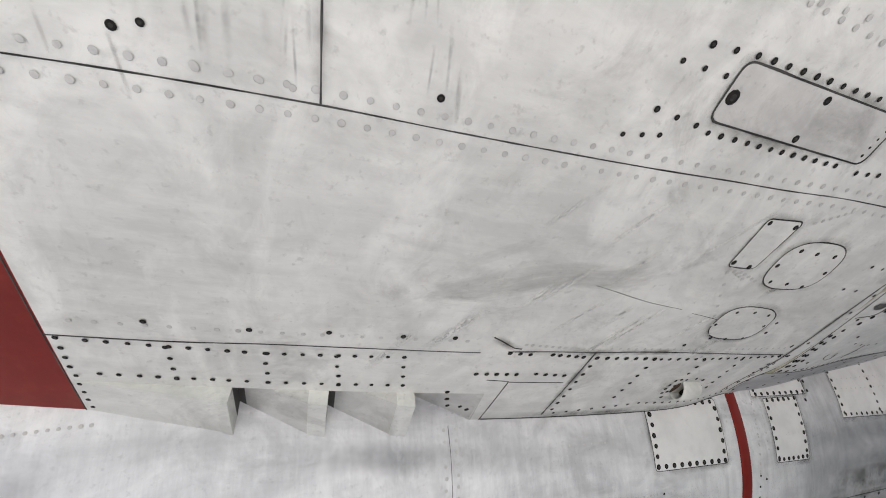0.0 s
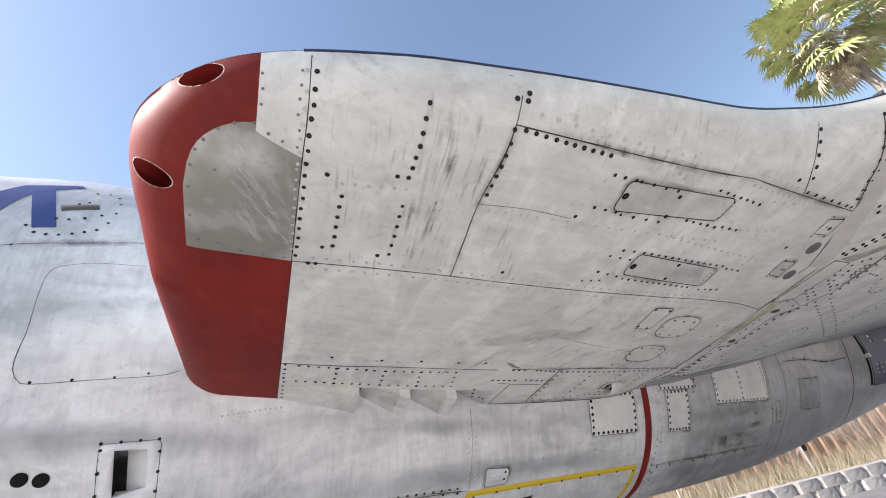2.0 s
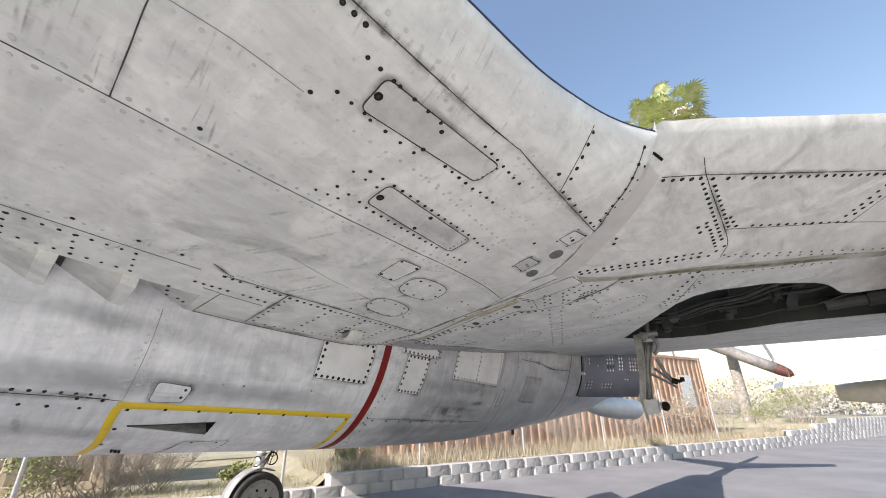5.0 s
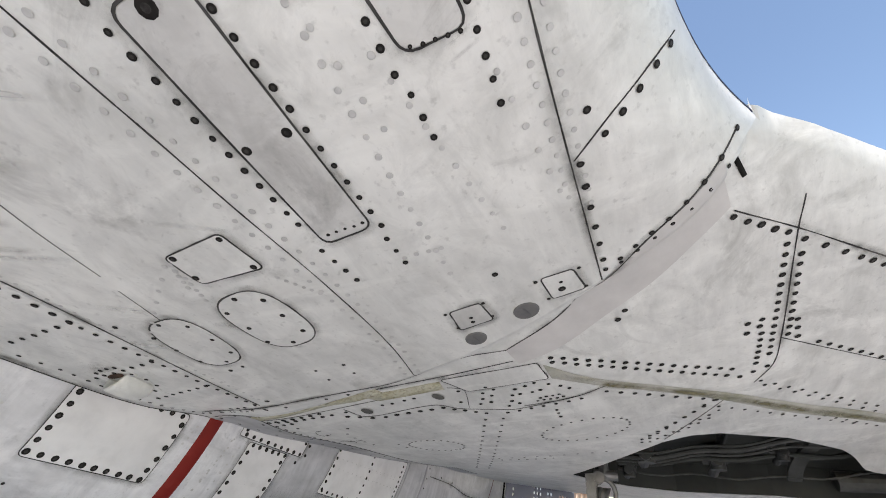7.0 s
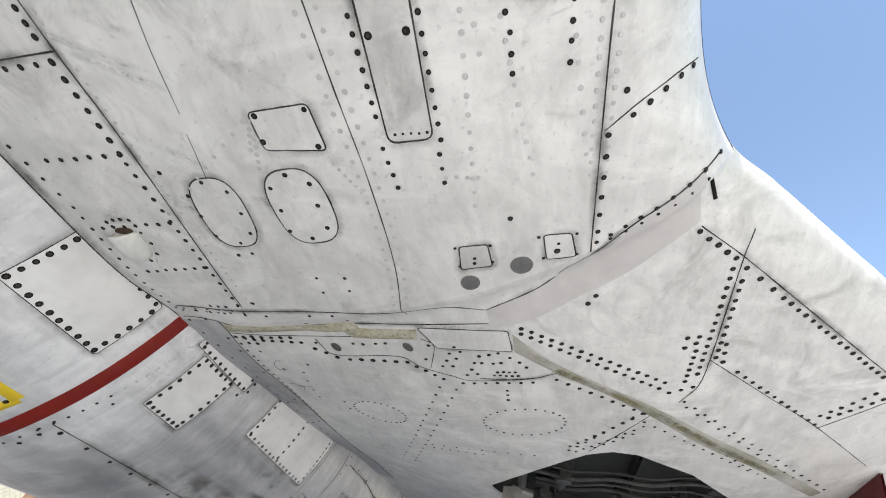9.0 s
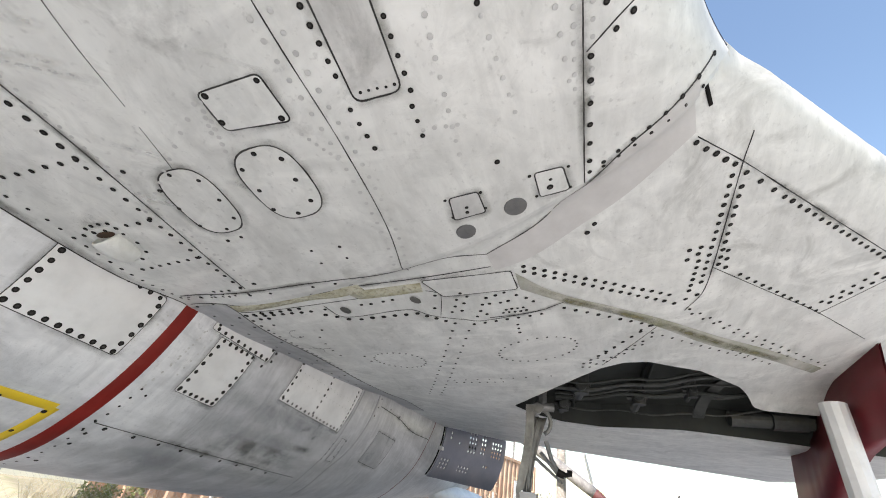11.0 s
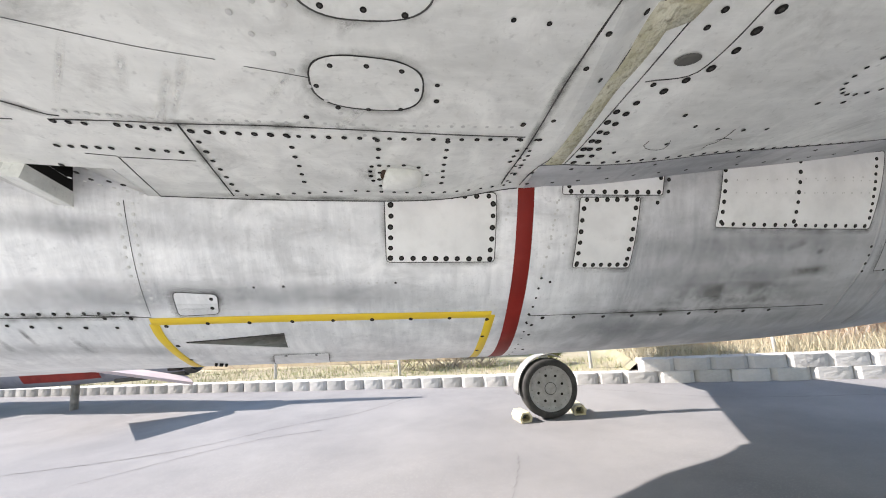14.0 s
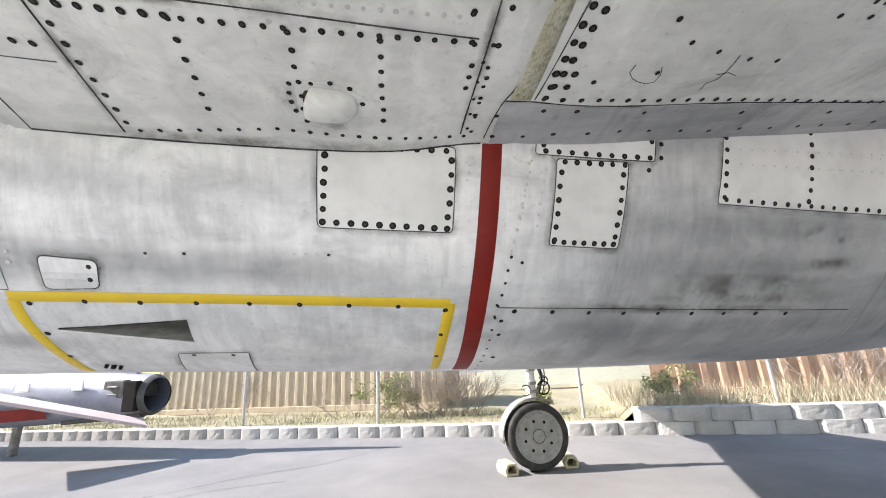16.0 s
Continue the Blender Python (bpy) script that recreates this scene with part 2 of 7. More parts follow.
TYRE = mat("black_rubber", (0.018, 0.018, 0.018), 0.75, 0.0, (0.045, 0.044, 0.042), 12.0)
RIM = mat("dusty_wheel_alloy", (0.34, 0.34, 0.335), 0.5, 0.3, (0.25, 0.25, 0.245), 14.0)
CHOCK = mat("yellowed_wood", (0.58, 0.53, 0.36), 0.7, 0.0, (0.46, 0.41, 0.27), 10.0, (1, 6, 1), fine=((0.3, 0.26, 0.12), 30, 0.5))
ASPHALT = mat("worn_asphalt", (0.238, 0.234, 0.233), 0.9, 0.0, (0.178, 0.176, 0.18), 0.6, bump=0.3, bump_scale=150, fine=((0.31, 0.305, 0.29), 90, 0.5), spec=0.06)
# pale ground added out of view to bounce sunlight onto the underside
BOUNCE = mat("pale_bounce_ground", (0.46, 0.45, 0.43), 0.85, 0.0, (0.38, 0.37, 0.36), 0.8, bump=0.2, bump_scale=120, fine=((0.5, 0.49, 0.47), 60, 0.5), spec=0.3)
BLOCK = mat("split_face_concrete", (0.51, 0.50, 0.485), 0.9, 0.0, (0.42, 0.41, 0.40), 5.0, bump=0.35, bump_scale=35, fine=((0.42, 0.41, 0.40), 50, 0.5), spec=0.2, rand=0.12)
TAN = mat("tan_container_paint", (0.60, 0.50, 0.36), 0.65, 0.0, (0.52, 0.43, 0.31), 2.0, (1, 1, 0.3), fine=((0.24, 0.14, 0.08), 8, 0.4))
RUST = mat("rusty_container_paint", (0.44, 0.25, 0.16), 0.75, 0.0, (0.52, 0.37, 0.26), 2.0, (1, 1, 0.3), fine=((0.20, 0.085, 0.05), 9, 0.6))
STAIN = mat("rust_brown_stain", (0.11, 0.06, 0.035), 0.85, 0.0, (0.05, 0.035, 0.025), 40.0)
SOIL = mat("dry_soil", (0.34, 0.30, 0.22), 0.95, 0.0, (0.24, 0.22, 0.14), 1.5, bump=0.5, bump_scale=40, fine=((0.18, 0.22, 0.07), 4, 0.7))


# ---------------------------------------------------------------- helpers
def part(name, bm, material, parent=None, label="", smooth=False):
    me = bpy.data.meshes.new(name)
    bm.to_mesh(me)
    bm.free()
    if material:
        me.materials.append(material)
    if smooth:
        for f in me.polygons:
            f.use_smooth = True
    ob = new(name, me)
    if parent:
        ob.parent = parent
    return tagged(ob, label) if label else ob


def thing(name, label, category, at=(0, 0, 0), group="", kind=""):
    ob = new(name)
    ob.location = at
    ob.empty_display_size = 0.1
    return tagged(ob, label, category, group, kind)


def box(bm, c, s, m=None, bevel=0.0):
    r = bmesh.ops.create_cube(bm, size=1.0, matrix=(m or Matrix()) @ Matrix.Translation(c) @ Matrix.Diagonal((*s, 1)))
    if bevel:
        es = list({e for v in r["verts"] for e in v.link_edges})
        bmesh.ops.bevel(bm, geom=es, offset=bevel, segments=2, affect='EDGES', profile=0.5)


def tube(bm, a, b, r0, r1=None, seg=12):
    a, b = Vector(a), Vector(b)
    d = b - a
    m = Matrix.Translation((a + b) / 2) @ d.to_track_quat('Z', 'Y').to_matrix().to_4x4()
    bmesh.ops.create_cone(bm, cap_ends=True, segments=seg, radius1=r0, radius2=r0 if r1 is None else r1, depth=d.length, matrix=m)


def grid(bm, rows, close=False):
    """Quads over rows of points."""
    vs = [[bm.verts.new(p) for p in row] for row in rows]
    n = len(vs[0])
    for a, b in zip(vs, vs[1:]):
        for i in range(n if close else n - 1):
            j = (i + 1) % n
            try:
                bm.faces.new((a[i], a[j], b[j], b[i]))
            except ValueError:
                pass
    return vs


# ---------------------------------------------------------------- shape of the aircraft
# x runs aft, y to starboard, the aircraft's middle plane is y = MID
MID = 1.95


def curve(x, xs, ys):
    """Smooth cubic through knots."""
    i = max(0, min(len(xs) - 2, int(np.searchsorted(xs, x)) - 1))
    def slope(k):
        if k in (0, len(xs) - 1):
            a, b = (0, 1) if k == 0 else (k - 1, k)
            return (ys[b] - ys[a]) / (xs[b] - xs[a])
        return (ys[k + 1] - ys[k - 1]) / (xs[k + 1] - xs[k - 1])
    h = xs[i + 1] - xs[i]
    t = (x - xs[i]) / h
    if t < 0 or t > 1:
        k = i if t < 0 else i + 1
        return ys[k] + slope(k) * (x - xs[k])
    a, b = slope(i) * h, slope(i + 1) * h
    return (2 * t**3 - 3 * t**2 + 1) * ys[i] + (t**3 - 2 * t**2 + t) * a + (3 * t**2 - 2 * t**3) * ys[i + 1] + (t**3 - t**2) * b


FX = (-5.2, -3.5, -1.4, -0.8, 0.5, 1.65, 2.4, 3.3, 4.5, 5.5, 6.6, 7.8)
FW = (0.36, 0.62, 0.78, 0.765, 0.70, 0.72, 0.725, 0.73, 0.735, 0.71, 0.60, 0.48)      # half width
FB = (1.75, 1.52, 1.36, 1.33, 1.29, 1.235, 1.215, 1.215, 1.285, 1.365, 1.45, 1.56)    # bottom
FL = (0.60, 0.95, 1.20, 1.15, 0.87, 0.85, 0.85, 0.85, 0.80, 0.74, 0.64, 0.52)       # depth below the widest line
FU = (0.40, 0.64, 0.77, 0.80, 0.88, 0.90, 0.88, 0.84, 0.78, 0.70, 0.60, 0.50)       # height above it


def fus(x, a):
    """Fuselage skin at station x; a in degrees: 0 at the port side, 90 at the keel, -90 at the spine."""
    w, zb, lo, up = curve(x, FX, FW), curve(x, FX, FB), curve(x, FX, FL), curve(x, FX, FU)
    c, s = math.cos(radians(a)), math.sin(radians(a))
    e = 2 / 2.2
    y = MID - w * math.copysign(abs(c)**e, c)
    h = lo if s > 0 else up
    return Vector((x, y, zb + lo - h * math.copysign(abs(s)**e, s)))


def fus_n(x, a):
    return (fus(x + 0.01, a) - fus(x - 0.01, a)).cross(fus(x, a + 0.5) - fus(x, a - 0.5)).normalized()


def glove_z(x, y):
    z = 2.2358 - 0.3049 * y + 0.0437 * y * y - 0.1388 * x + 0.0197 * x * y + 0.0245 * x * x
    return z + 0.04 * math.exp(-((x - 1.72) / 0.2)**2 - ((y - 1.22) / 0.2)**2)


def wing_z(x, y):
    z = 2.5428 - 0.4255 * y + 0.0535 * y * y - 0.3448 * x + 0.0995 * x * y + 0.0542 * x * x
    if x > 3.2 and y > -3.4:      # flatter towards the trailing edge
        t = min(1.0, (x - 3.2) / 0.6)
        t = t * t * (3 - 2 * t) * min(1.0, (y + 3.4) / 1.4)
        z += (1.985 + (x - 3.67) * 0.068 - z) * t
    return z - 0.042 * math.exp(-((x - 1.85) / 0.36)**2 - ((y - 1.05) / 0.36)**2)


SY = (-0.46, -0.30, -0.15, 0.03, 0.20, 0.37, 0.8, 1.25)
SX = (1.30, 1.42, 1.50, 1.575, 1.625, 1.655, 1.69, 1.715)


def seam_x(y):
    return curve(y, SY, SX)


def under_z(x, y):
    """Underside of the wing root and wing: the glove's skin ends in a step at the seam."""
    d = x - seam_x(y)
    t = min(1.0, max(0.0, d / 0.09))
    t = t * t * (3 - 2 * t)
    return glove_z(x, y) * (1 - t) + wing_z(x, y) * t


# plan of the leading edge, from the intake's lower lip at the fuselage round its corner to the wing
LX = (-0.73, -0.752, -0.793, -0.834, -0.849, -0.815, -0.712, -0.565, -0.26, 0.05, 0.43, 0.90, 1.16, 1.36, 1.458, 1.664, 1.869, 2.497, 4.78)
LY = (1.42, 1.20, 0.88, 0.55, 0.38, 0.245, 0.118, 0.022, -0.076, -0.143, -0.227, -0.299, -0.373, -0.49, -0.60, -0.82, -1.04, -1.71, -4.15)
LS = tuple(float(v) for v in np.concatenate([[0], np.cumsum(np.hypot(np.diff(LX), np.diff(LY)))]))
S_CORNER, S_SEAM = LS[4], LS[13] - 0.032


def edge(s):
    return curve(s, LS, LX), curve(s, LS, LY)


EDGE_S = [LS[-1] * i / 5000 for i in range(5001)]
EDGE_PTS = np.array([edge(s) for s in EDGE_S])


def edge_gap(x, y):
    """Distance to the leading edge in plan, and the place on it."""
    q = ((EDGE_PTS - (x, y))**2).sum(1)
    i = int(q.argmin())
    return math.sqrt(float(q[i])), EDGE_S[i]


def nose(d, reach):
    """Share of the leading edge's height that is left d metres behind it."""
    if d >= reach:
        return 0.0
    q = 1 - max(0.0, d - 0.0006) / reach
    return 1 - math.sqrt(max(0.0, 1 - q * q))


ZX = (-0.5, 0.05, 0.43, 0.75, 1.0, 1.18, 1.36)
ZZ = (2.44, 2.40, 2.34, 2.324, 2.343, 2.349, 2.353)


def lip_z(s):
    """Height of the leading edge's middle line."""
    x, y = edge(s)
    g = glove_z(x, y) if s < S_SEAM else wing_z(x, y)
    thin = g + 0.09
    if s < S_CORNER - 0.35:
        return thin
    t = min(1.0, (s - S_CORNER + 0.35) / 0.5)
    t = t * t * (3 - 2 * t)
    if s < S_SEAM:
        top = curve(max(x, -0.5), ZX, ZZ)
    else:
        top = 2.353 + 0.047 * min(1.0, (s - S_SEAM) / 0.07)
    return thin * (1 - t) + max(top, g + 0.08) * t


def skin(x, y):
    """Height of the underside anywhere on the wing root and wing."""
    g = under_z(x, y)
    d, s = edge_gap(x, y)
    reach = 0.17 if s > S_CORNER - 0.3 else 0.13
    return g + (lip_z(s) - g) * nose(d, reach) if d < reach else g


# ---------------------------------------------------------------- ground and surroundings
WALL_DIR = Vector((1, -0.38, 0)).normalized()
WALL_N = Vector((0.38, 1, 0)).normalized()
WALL_0 = Vector((0, 8.57, 0))


def along(u, v, z):
    """A place u metres along the retaining wall's face, v metres behind it, z up."""
    return WALL_0 + WALL_DIR * u + WALL_N * v + Vector((0, 0, z))


def build_ground():
    bm = bmesh.new()
    n = 80
    g = [-600, -200, -80, -40] + [-20 + i for i in range(1, 60)] + [60, 120, 300, 700]
    rows = []
    for y in g:
        rows.append([(x, y, 0.012 * noise.noise((x * 0.35, y * 0.35, 0)) if abs(x) < 30 and abs(y) < 30 else 0) for x in g])
    grid(bm, rows)
    ob = part("ground", bm, ASPHALT, None, "", True)
    ob.data.materials.append(BOUNCE)
    # the added bounce patch lies where the apron is never seen
    for p in ob.data.polygons:
        p.material_index = 1 if -16 < p.center.x < 3 and -19 < p.center.y < 2 else 0
    return tagged(ob, "worn asphalt apron with cracks and an added pale patch that bounces light", "ground", kind="structure")


build_ground()


# ---------------------------------------------------------------- aircraft
jet = thing("jet_aircraft", "weathered silver swept-wing jet with red intake lip, parked", "aircraft", (1.3, MID, 0))
jet.location = (0, 0, 0)


INLET = ((0.553, 57.9), (0.885, 54.4), (0.878, 61.9))
APERTURE = ((-0.932, 31.6), (-0.836, 31.4), (-0.829, 38.6), (-0.925, 40.4))


def cut_hole(bm, outline):
    """Opens the skin inside a convex outline of (station, angle) corners."""
    x0, x1 = min(p[0] for p in outline) - 0.15, max(p[0] for p in outline) + 0.15
    z0, z1 = min(fus(*p).z for p in outline) - 0.15, max(fus(*p).z for p in outline) + 0.15

    def near():
        out = []
        for f in bm.faces:
            c = f.calc_center_median()
            if x0 < c.x < x1 and z0 < c.z < z1 and c.y < MID:
                out.append(f)
        return out

    planes = []
    mid = sum((fus(*p) for p in outline), Vector()) / len(outline)
    for a, b in zip(outline, outline[1:] + outline[:1]):
        pa, pb = fus(*a), fus(*b)
        no = (pb - pa).cross(fus_n(*a)).normalized()
        no = no if no.dot(mid - pa) > 0 else -no
        planes.append((pa, no))
        fs = near()
        bmesh.ops.bisect_plane(bm, geom=list({v for f in fs for v in f.verts} | {e for f in fs for e in f.edges}) + fs, plane_co=pa, plane_no=no, dist=1e-6)
    gone = [f for f in near() if all((f.calc_center_median() - co).dot(no) > 0 for co, no in planes)]
    bmesh.ops.delete(bm, geom=gone, context='FACES')


def build_fuselage():
    bm = bmesh.new()
    xs = [FX[0] + i * (FX[-1] - FX[0]) / 118 for i in range(119)]
    rows = [[fus(x, 360 * j / 96 - 180) for j in range(96)] for x in xs]
    vs = grid(bm, rows, True)
    bm.faces.new(vs[0][::-1])
    bm.faces.new(vs[-1])
    bmesh.ops.recalc_face_normals(bm, faces=bm.faces)
    cut_hole(bm, INLET)
    cut_hole(bm, APERTURE)
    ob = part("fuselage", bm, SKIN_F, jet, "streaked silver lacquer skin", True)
    return ob


fuselage = build_fuselage()
def glove_point(u, s):
    """Underside of the intake and wing root: s along the leading edge, u from the edge to the fuselage or seam."""
    ex, ey = edge(s)
    t = s / S_SEAM
    ix, iy = -0.60 + 2.315 * t, 1.46 - 0.10 * t
    x, y = ex + (ix - ex) * u, ey + (iy - ey) * u
    x += t**10 * (seam_x(y) - x) * min(1.0, u * 30)
    return x, y


# gun ports in the lip: middle, half long axis, half short axis
GUNS = (((-0.675, 0.095, 2.418), (0.048, -0.034, -0.007), (-0.0055, -0.0128, 0.0243)), ((-0.777, 0.325, 2.310), (0.048, -0.018, -0.042), (0.0035, -0.0257, 0.0151)))


def in_port(p, grow=1.0):
    for c, a, b in GUNS:
        d = Vector(p) - Vector(c)
        A, B = Vector(a), Vector(b)
        if (d.dot(A) / A.length_squared / grow)**2 + (d.dot(B) / B.length_squared / grow)**2 < 1 and abs(d.dot(A.cross(B).normalized())) < 0.06:
            return True
    return False


S_STEPS = ([0.86 * i / 40 for i in range(40)] + [0.86 + 0.75 * i / 110 for i in range(110)]
           + [1.61 + (S_SEAM - 1.61) * i / 90 for i in range(91)])
U_STEPS = [(i / 64)**1.9 for i in range(65)]


def inside(x, y, poly):
    hit = False
    for (ax, ay), (bx, by) in zip(poly, poly[1:] + poly[:1]):
        if (ay > y) != (by > y) and x < (bx - ax) * (y - ay) / (by - ay) + ax:
            hit = not hit
    return hit


ARC = ((-0.704, 0.482), (-0.705, 0.30), (-0.693, 0.226), (-0.669, 0.182), (-0.634, 0.148), (-0.594, 0.122), (-0.554, 0.108))
def rounded_off(pts):
    out = [pts[0]]
    for a, b in zip(pts, pts[1:]):
        out += [(a[0] * 0.75 + b[0] * 0.25, a[1] * 0.75 + b[1] * 0.25), (a[0] * 0.25 + b[0] * 0.75, a[1] * 0.25 + b[1] * 0.75)]
    return tuple(out + [pts[-1]])


ARC = ARC[:1] + rounded_off(ARC[1:])
PLATE = ARC + ((-0.554, 0.124), (-0.450, 0.148), (-0.439, 0.469))


def cut(a, b):
    return (a[0], a[1], 2.2), (b[1] - a[1], a[0] - b[0], 0)


LOUVRES = ((-0.098, 0.078), (0.126, 0.302), (0.352, 0.560))
LOUVRE_Y = 1.13
ZONE_CUTS = [cut((-1, LOUVRE_Y), (1, LOUVRE_Y))] + [cut((x, 0), (x, 1)) for pair in LOUVRES for x in pair] + [cut((-0.455, -0.065), (-0.41, 1.281)), cut((-0.703, 0.482), (-0.439, 0.469)), cut((-0.554, -0.1), (-0.554, 0.1)),
             cut((-0.554, 0.124), (-0.450, 0.148))] + [cut(a, b) for a, b in zip(ARC, ARC[1:])]


def zone(x, y):
    """0 silver, 1 red lip, 2 bare scuffed plate; by plan of the underside."""
    if x > -0.455 + 0.0334 * (y + 0.065):
        return 0
    if inside(x, y, list(PLATE)):
        return 2
    if x > -0.554 and y < 0.15:
        return 0
    return 1


GLOVE_TREE = []


def build_glove():
    """Three skins on one surface: red lip, bare plate, silver skin; split by plan."""
    bm = bmesh.new()
    rows = []
    for s in S_STEPS:
        row = []
        for u in U_STEPS:
            x, y = glove_point(u, s)
            z = skin(x, y) if u > 0 else lip_z(s)
            row.append((x, y, z))
        rows.append(row)
    grid(bm, rows)
    upper = []
    for s in S_STEPS[::3]:
        row = []
        lz = lip_z(min(s, S_SEAM - 0.04))
        for u in U_STEPS[::4]:
            x, y = glove_point(u, s)
            d = edge_gap(x, y)[0]
            row.append((x, y, lz + 0.002 + 0.30 * min(d, 0.9) * min(1.0, max(0.0, (S_SEAM - s) / 0.5))))
        upper.append(row)
    GLOVE_TREE.append(BVHTree.FromBMesh(bm))
    gone = [f for f in bm.faces if f.calc_center_median().x < -0.5 and in_port(f.calc_center_median(), 1.15)]
    bmesh.ops.delete(bm, geom=gone, context='FACES')
    bm.normal_update()
    for f in bm.faces:
        if f.normal.z > 0:
            f.normal_flip()
    for co, no in ZONE_CUTS:
        bmesh.ops.bisect_plane(bm, geom=bm.verts[:] + bm.edges[:] + bm.faces[:], plane_co=co, plane_no=no, dist=1e-5)
    gone = [f for f in bm.faces if f.calc_center_median().y > LOUVRE_Y and any(a < f.calc_center_median().x < b for a, b in LOUVRES)]
    bmesh.ops.delete(bm, geom=gone, context='FACES')
    lower = part("wing_root", bm, SKIN, jet, "silver lacquer underside of the intake and wing root", True)
    bm = bmesh.new()
    grid(bm, upper)
    top = part("wing_root_top", bm, SKIN, jet, "", True)
    me = lower.data
    me.materials.append(RED)
    me.materials.append(BARE)
    for p in me.polygons:
        c = p.center
        p.material_index = zone(c.x, c.y)
    return lower


wing_root = build_glove()


def build_ports():
    for c, a, b in GUNS:
        c, a, b = Vector(c), Vector(a), Vector(b)
        n = a.cross(b).normalized()
        n = n if n.y < 0 else -n
        ring = [(math.cos(2 * math.pi * k / 36), math.sin(2 * math.pi * k / 36)) for k in range(36)]

        def on(p, h):
            """The nearest place on the lip's skin, h proud of it."""
            q, m, _, _ = GLOVE_TREE[0].find_nearest(p)
            m = m if m.dot(q - Vector((-0.3, 0.6, 2.75))) > 0 else -m
            return q + m * h

        bm = bmesh.new()
        rows = [[on(c + a * x * f + b * y * f, h) for x, y in ring] for f, h in ((1.55, 0.0002), (1.40, 0.0012), (1.2, 0.0018), (1.0, 0.0018), (0.985, -0.004))]
        grid(bm, rows, True)
        rim = part("gun_port", bm, RED, jet, "oval gun port with a chipped pale rim", True)
        bm = bmesh.new()
        grid(bm, [[on(c + a * x * f + b * y * f, h) for x, y in ring] for f, h in ((1.02, 0.0019), (1.0, 0.0028), (0.98, 0.0005))], True)
        part("chipped_rim", bm, PATCH, rim)
        bm = bmesh.new()
        deep = Vector((0.075, 0.075, 0.0))
        vs = grid(bm, [[on(c + a * x * 0.99 + b * y * 0.99, -0.002) if k == 0 else c + a * x * f + b * y * f + deep * k for x, y in ring] for f, k in ((0.98, 0.0), (0.9, 0.35), (0.8, 0.7), (0.7, 1.0))], True)
        bm.faces.new(vs[-1])
        part("barrel_trough", bm, RED, rim, "dark red trough", True)


build_ports()


def across(x, y):
    """The mirrored place on the starboard side; the middle plane stands 4 degrees off the x axis."""
    c, s = math.cos(radians(8)), math.sin(radians(8))
    dx, dy = x - 1.3, y - MID
    return 1.3 + c * dx + s * dy, MID + s * dx - c * dy


def tip_shift(x, y):
    """Aft shift of the unseen starboard wing, set by where its shadow should fall."""
    return 0.25 * min(1.0, max(0.0, (0.6 - y) / 0.8)) * min(1.0, max(0.0, (x - 0.5) / 0.8))


def te(y):
    """Trailing edge of the port wing."""
    return max(5.816 - 0.29 * y, 3.98 + 0.83 * (0.95 - y))


def le(y):
    i = int(np.argmin(np.abs(EDGE_PTS[1500:, 1] - y))) + 1500
    return float(EDGE_PTS[i, 0])


WELL_PTS = ((3.30, 0.27), (3.10, 0.14), (2.92, 0.0), (2.79, -0.12), (2.70, -0.22), (2.665, -0.32), (2.69, -0.43), (2.77, -0.54), (2.87, -0.68), (3.01, -0.80), (3.14, -0.91), (3.28, -0.985),
            (3.37, -1.025), (3.405, -1.08), (3.43, -1.2), (3.48, -1.5), (3.55, -1.85), (3.75, -1.85), (3.71, -1.5), (3.67, -1.1), (3.62, -0.7), (3.66, -0.45), (3.72, -0.25), (3.68, 0.0), (3.52, 0.17))


def build_wing(mirror=False):
    """Wing behind the seam: lower skin with the wheel well cut out, upper skin, well walls and roof."""
    bm = bmesh.new()
    ys = ([1.95, 1.8, 1.65, 1.5, 1.4] if mirror else []) + [1.30 - 0.028 * i for i in range(116)] + [-2.0 - 0.1 * i for i in range(20)]
    rows, tops = [], []
    for y in ys:
        x0 = max(seam_x(y), le(y)) if -0.44 < y < -0.25 else seam_x(y) if y > -0.3 else le(y)
        x1 = 5.04 + 0.215 * (0.95 - y) - 0.25 * min(1.0, max(0.0, (0.6 - y) / 0.8)) if mirror else te(y)
        row, top = [], []
        for i in range(121):
            t = i / 120
            t = t * t * 0.5 + t * 0.5
            x = x0 + (x1 - x0) * t
            z = skin(x, y)
            crown = (2.40 if mirror else 2.376) + 0.10 * t - (0.50 - 0.07 * (x1 - x0) / 3.5) * t * t
            row.append((x, y, z))
            top.append((x, y, max(z + 0.002, crown)))
        rows.append(row)
        tops.append(top)
    vs = grid(bm, rows)
    if not mirror:
        poly = list(WELL_PTS)
        gone = [f for f in bm.faces if inside(*f.calc_center_median()[:2], poly)]
        bmesh.ops.delete(bm, geom=gone, context='FACES')
        rim = [v for v in bm.verts if any(e.is_boundary for e in v.link_edges) and 2.5 < v.co.x < 4.3 and -2.0 < v.co.y < 0.4]
        # pull the cut's edge onto the smooth outline
        pts = np.array([[a[0] + (b[0] - a[0]) * k / 20, a[1] + (b[1] - a[1]) * k / 20] for a, b in zip(poly, poly[1:] + poly[:1]) for k in range(20)])
        for v in rim:
            q = pts[((pts - (v.co.x, v.co.y))**2).sum(1).argmin()]
            if (q[0] - v.co.x)**2 + (q[1] - v.co.y)**2 < 0.04**2:
                v.co.x, v.co.y = float(q[0]), float(q[1])
                v.co.z = wing_z(v.co.x, v.co.y)
    grid(bm, tops)
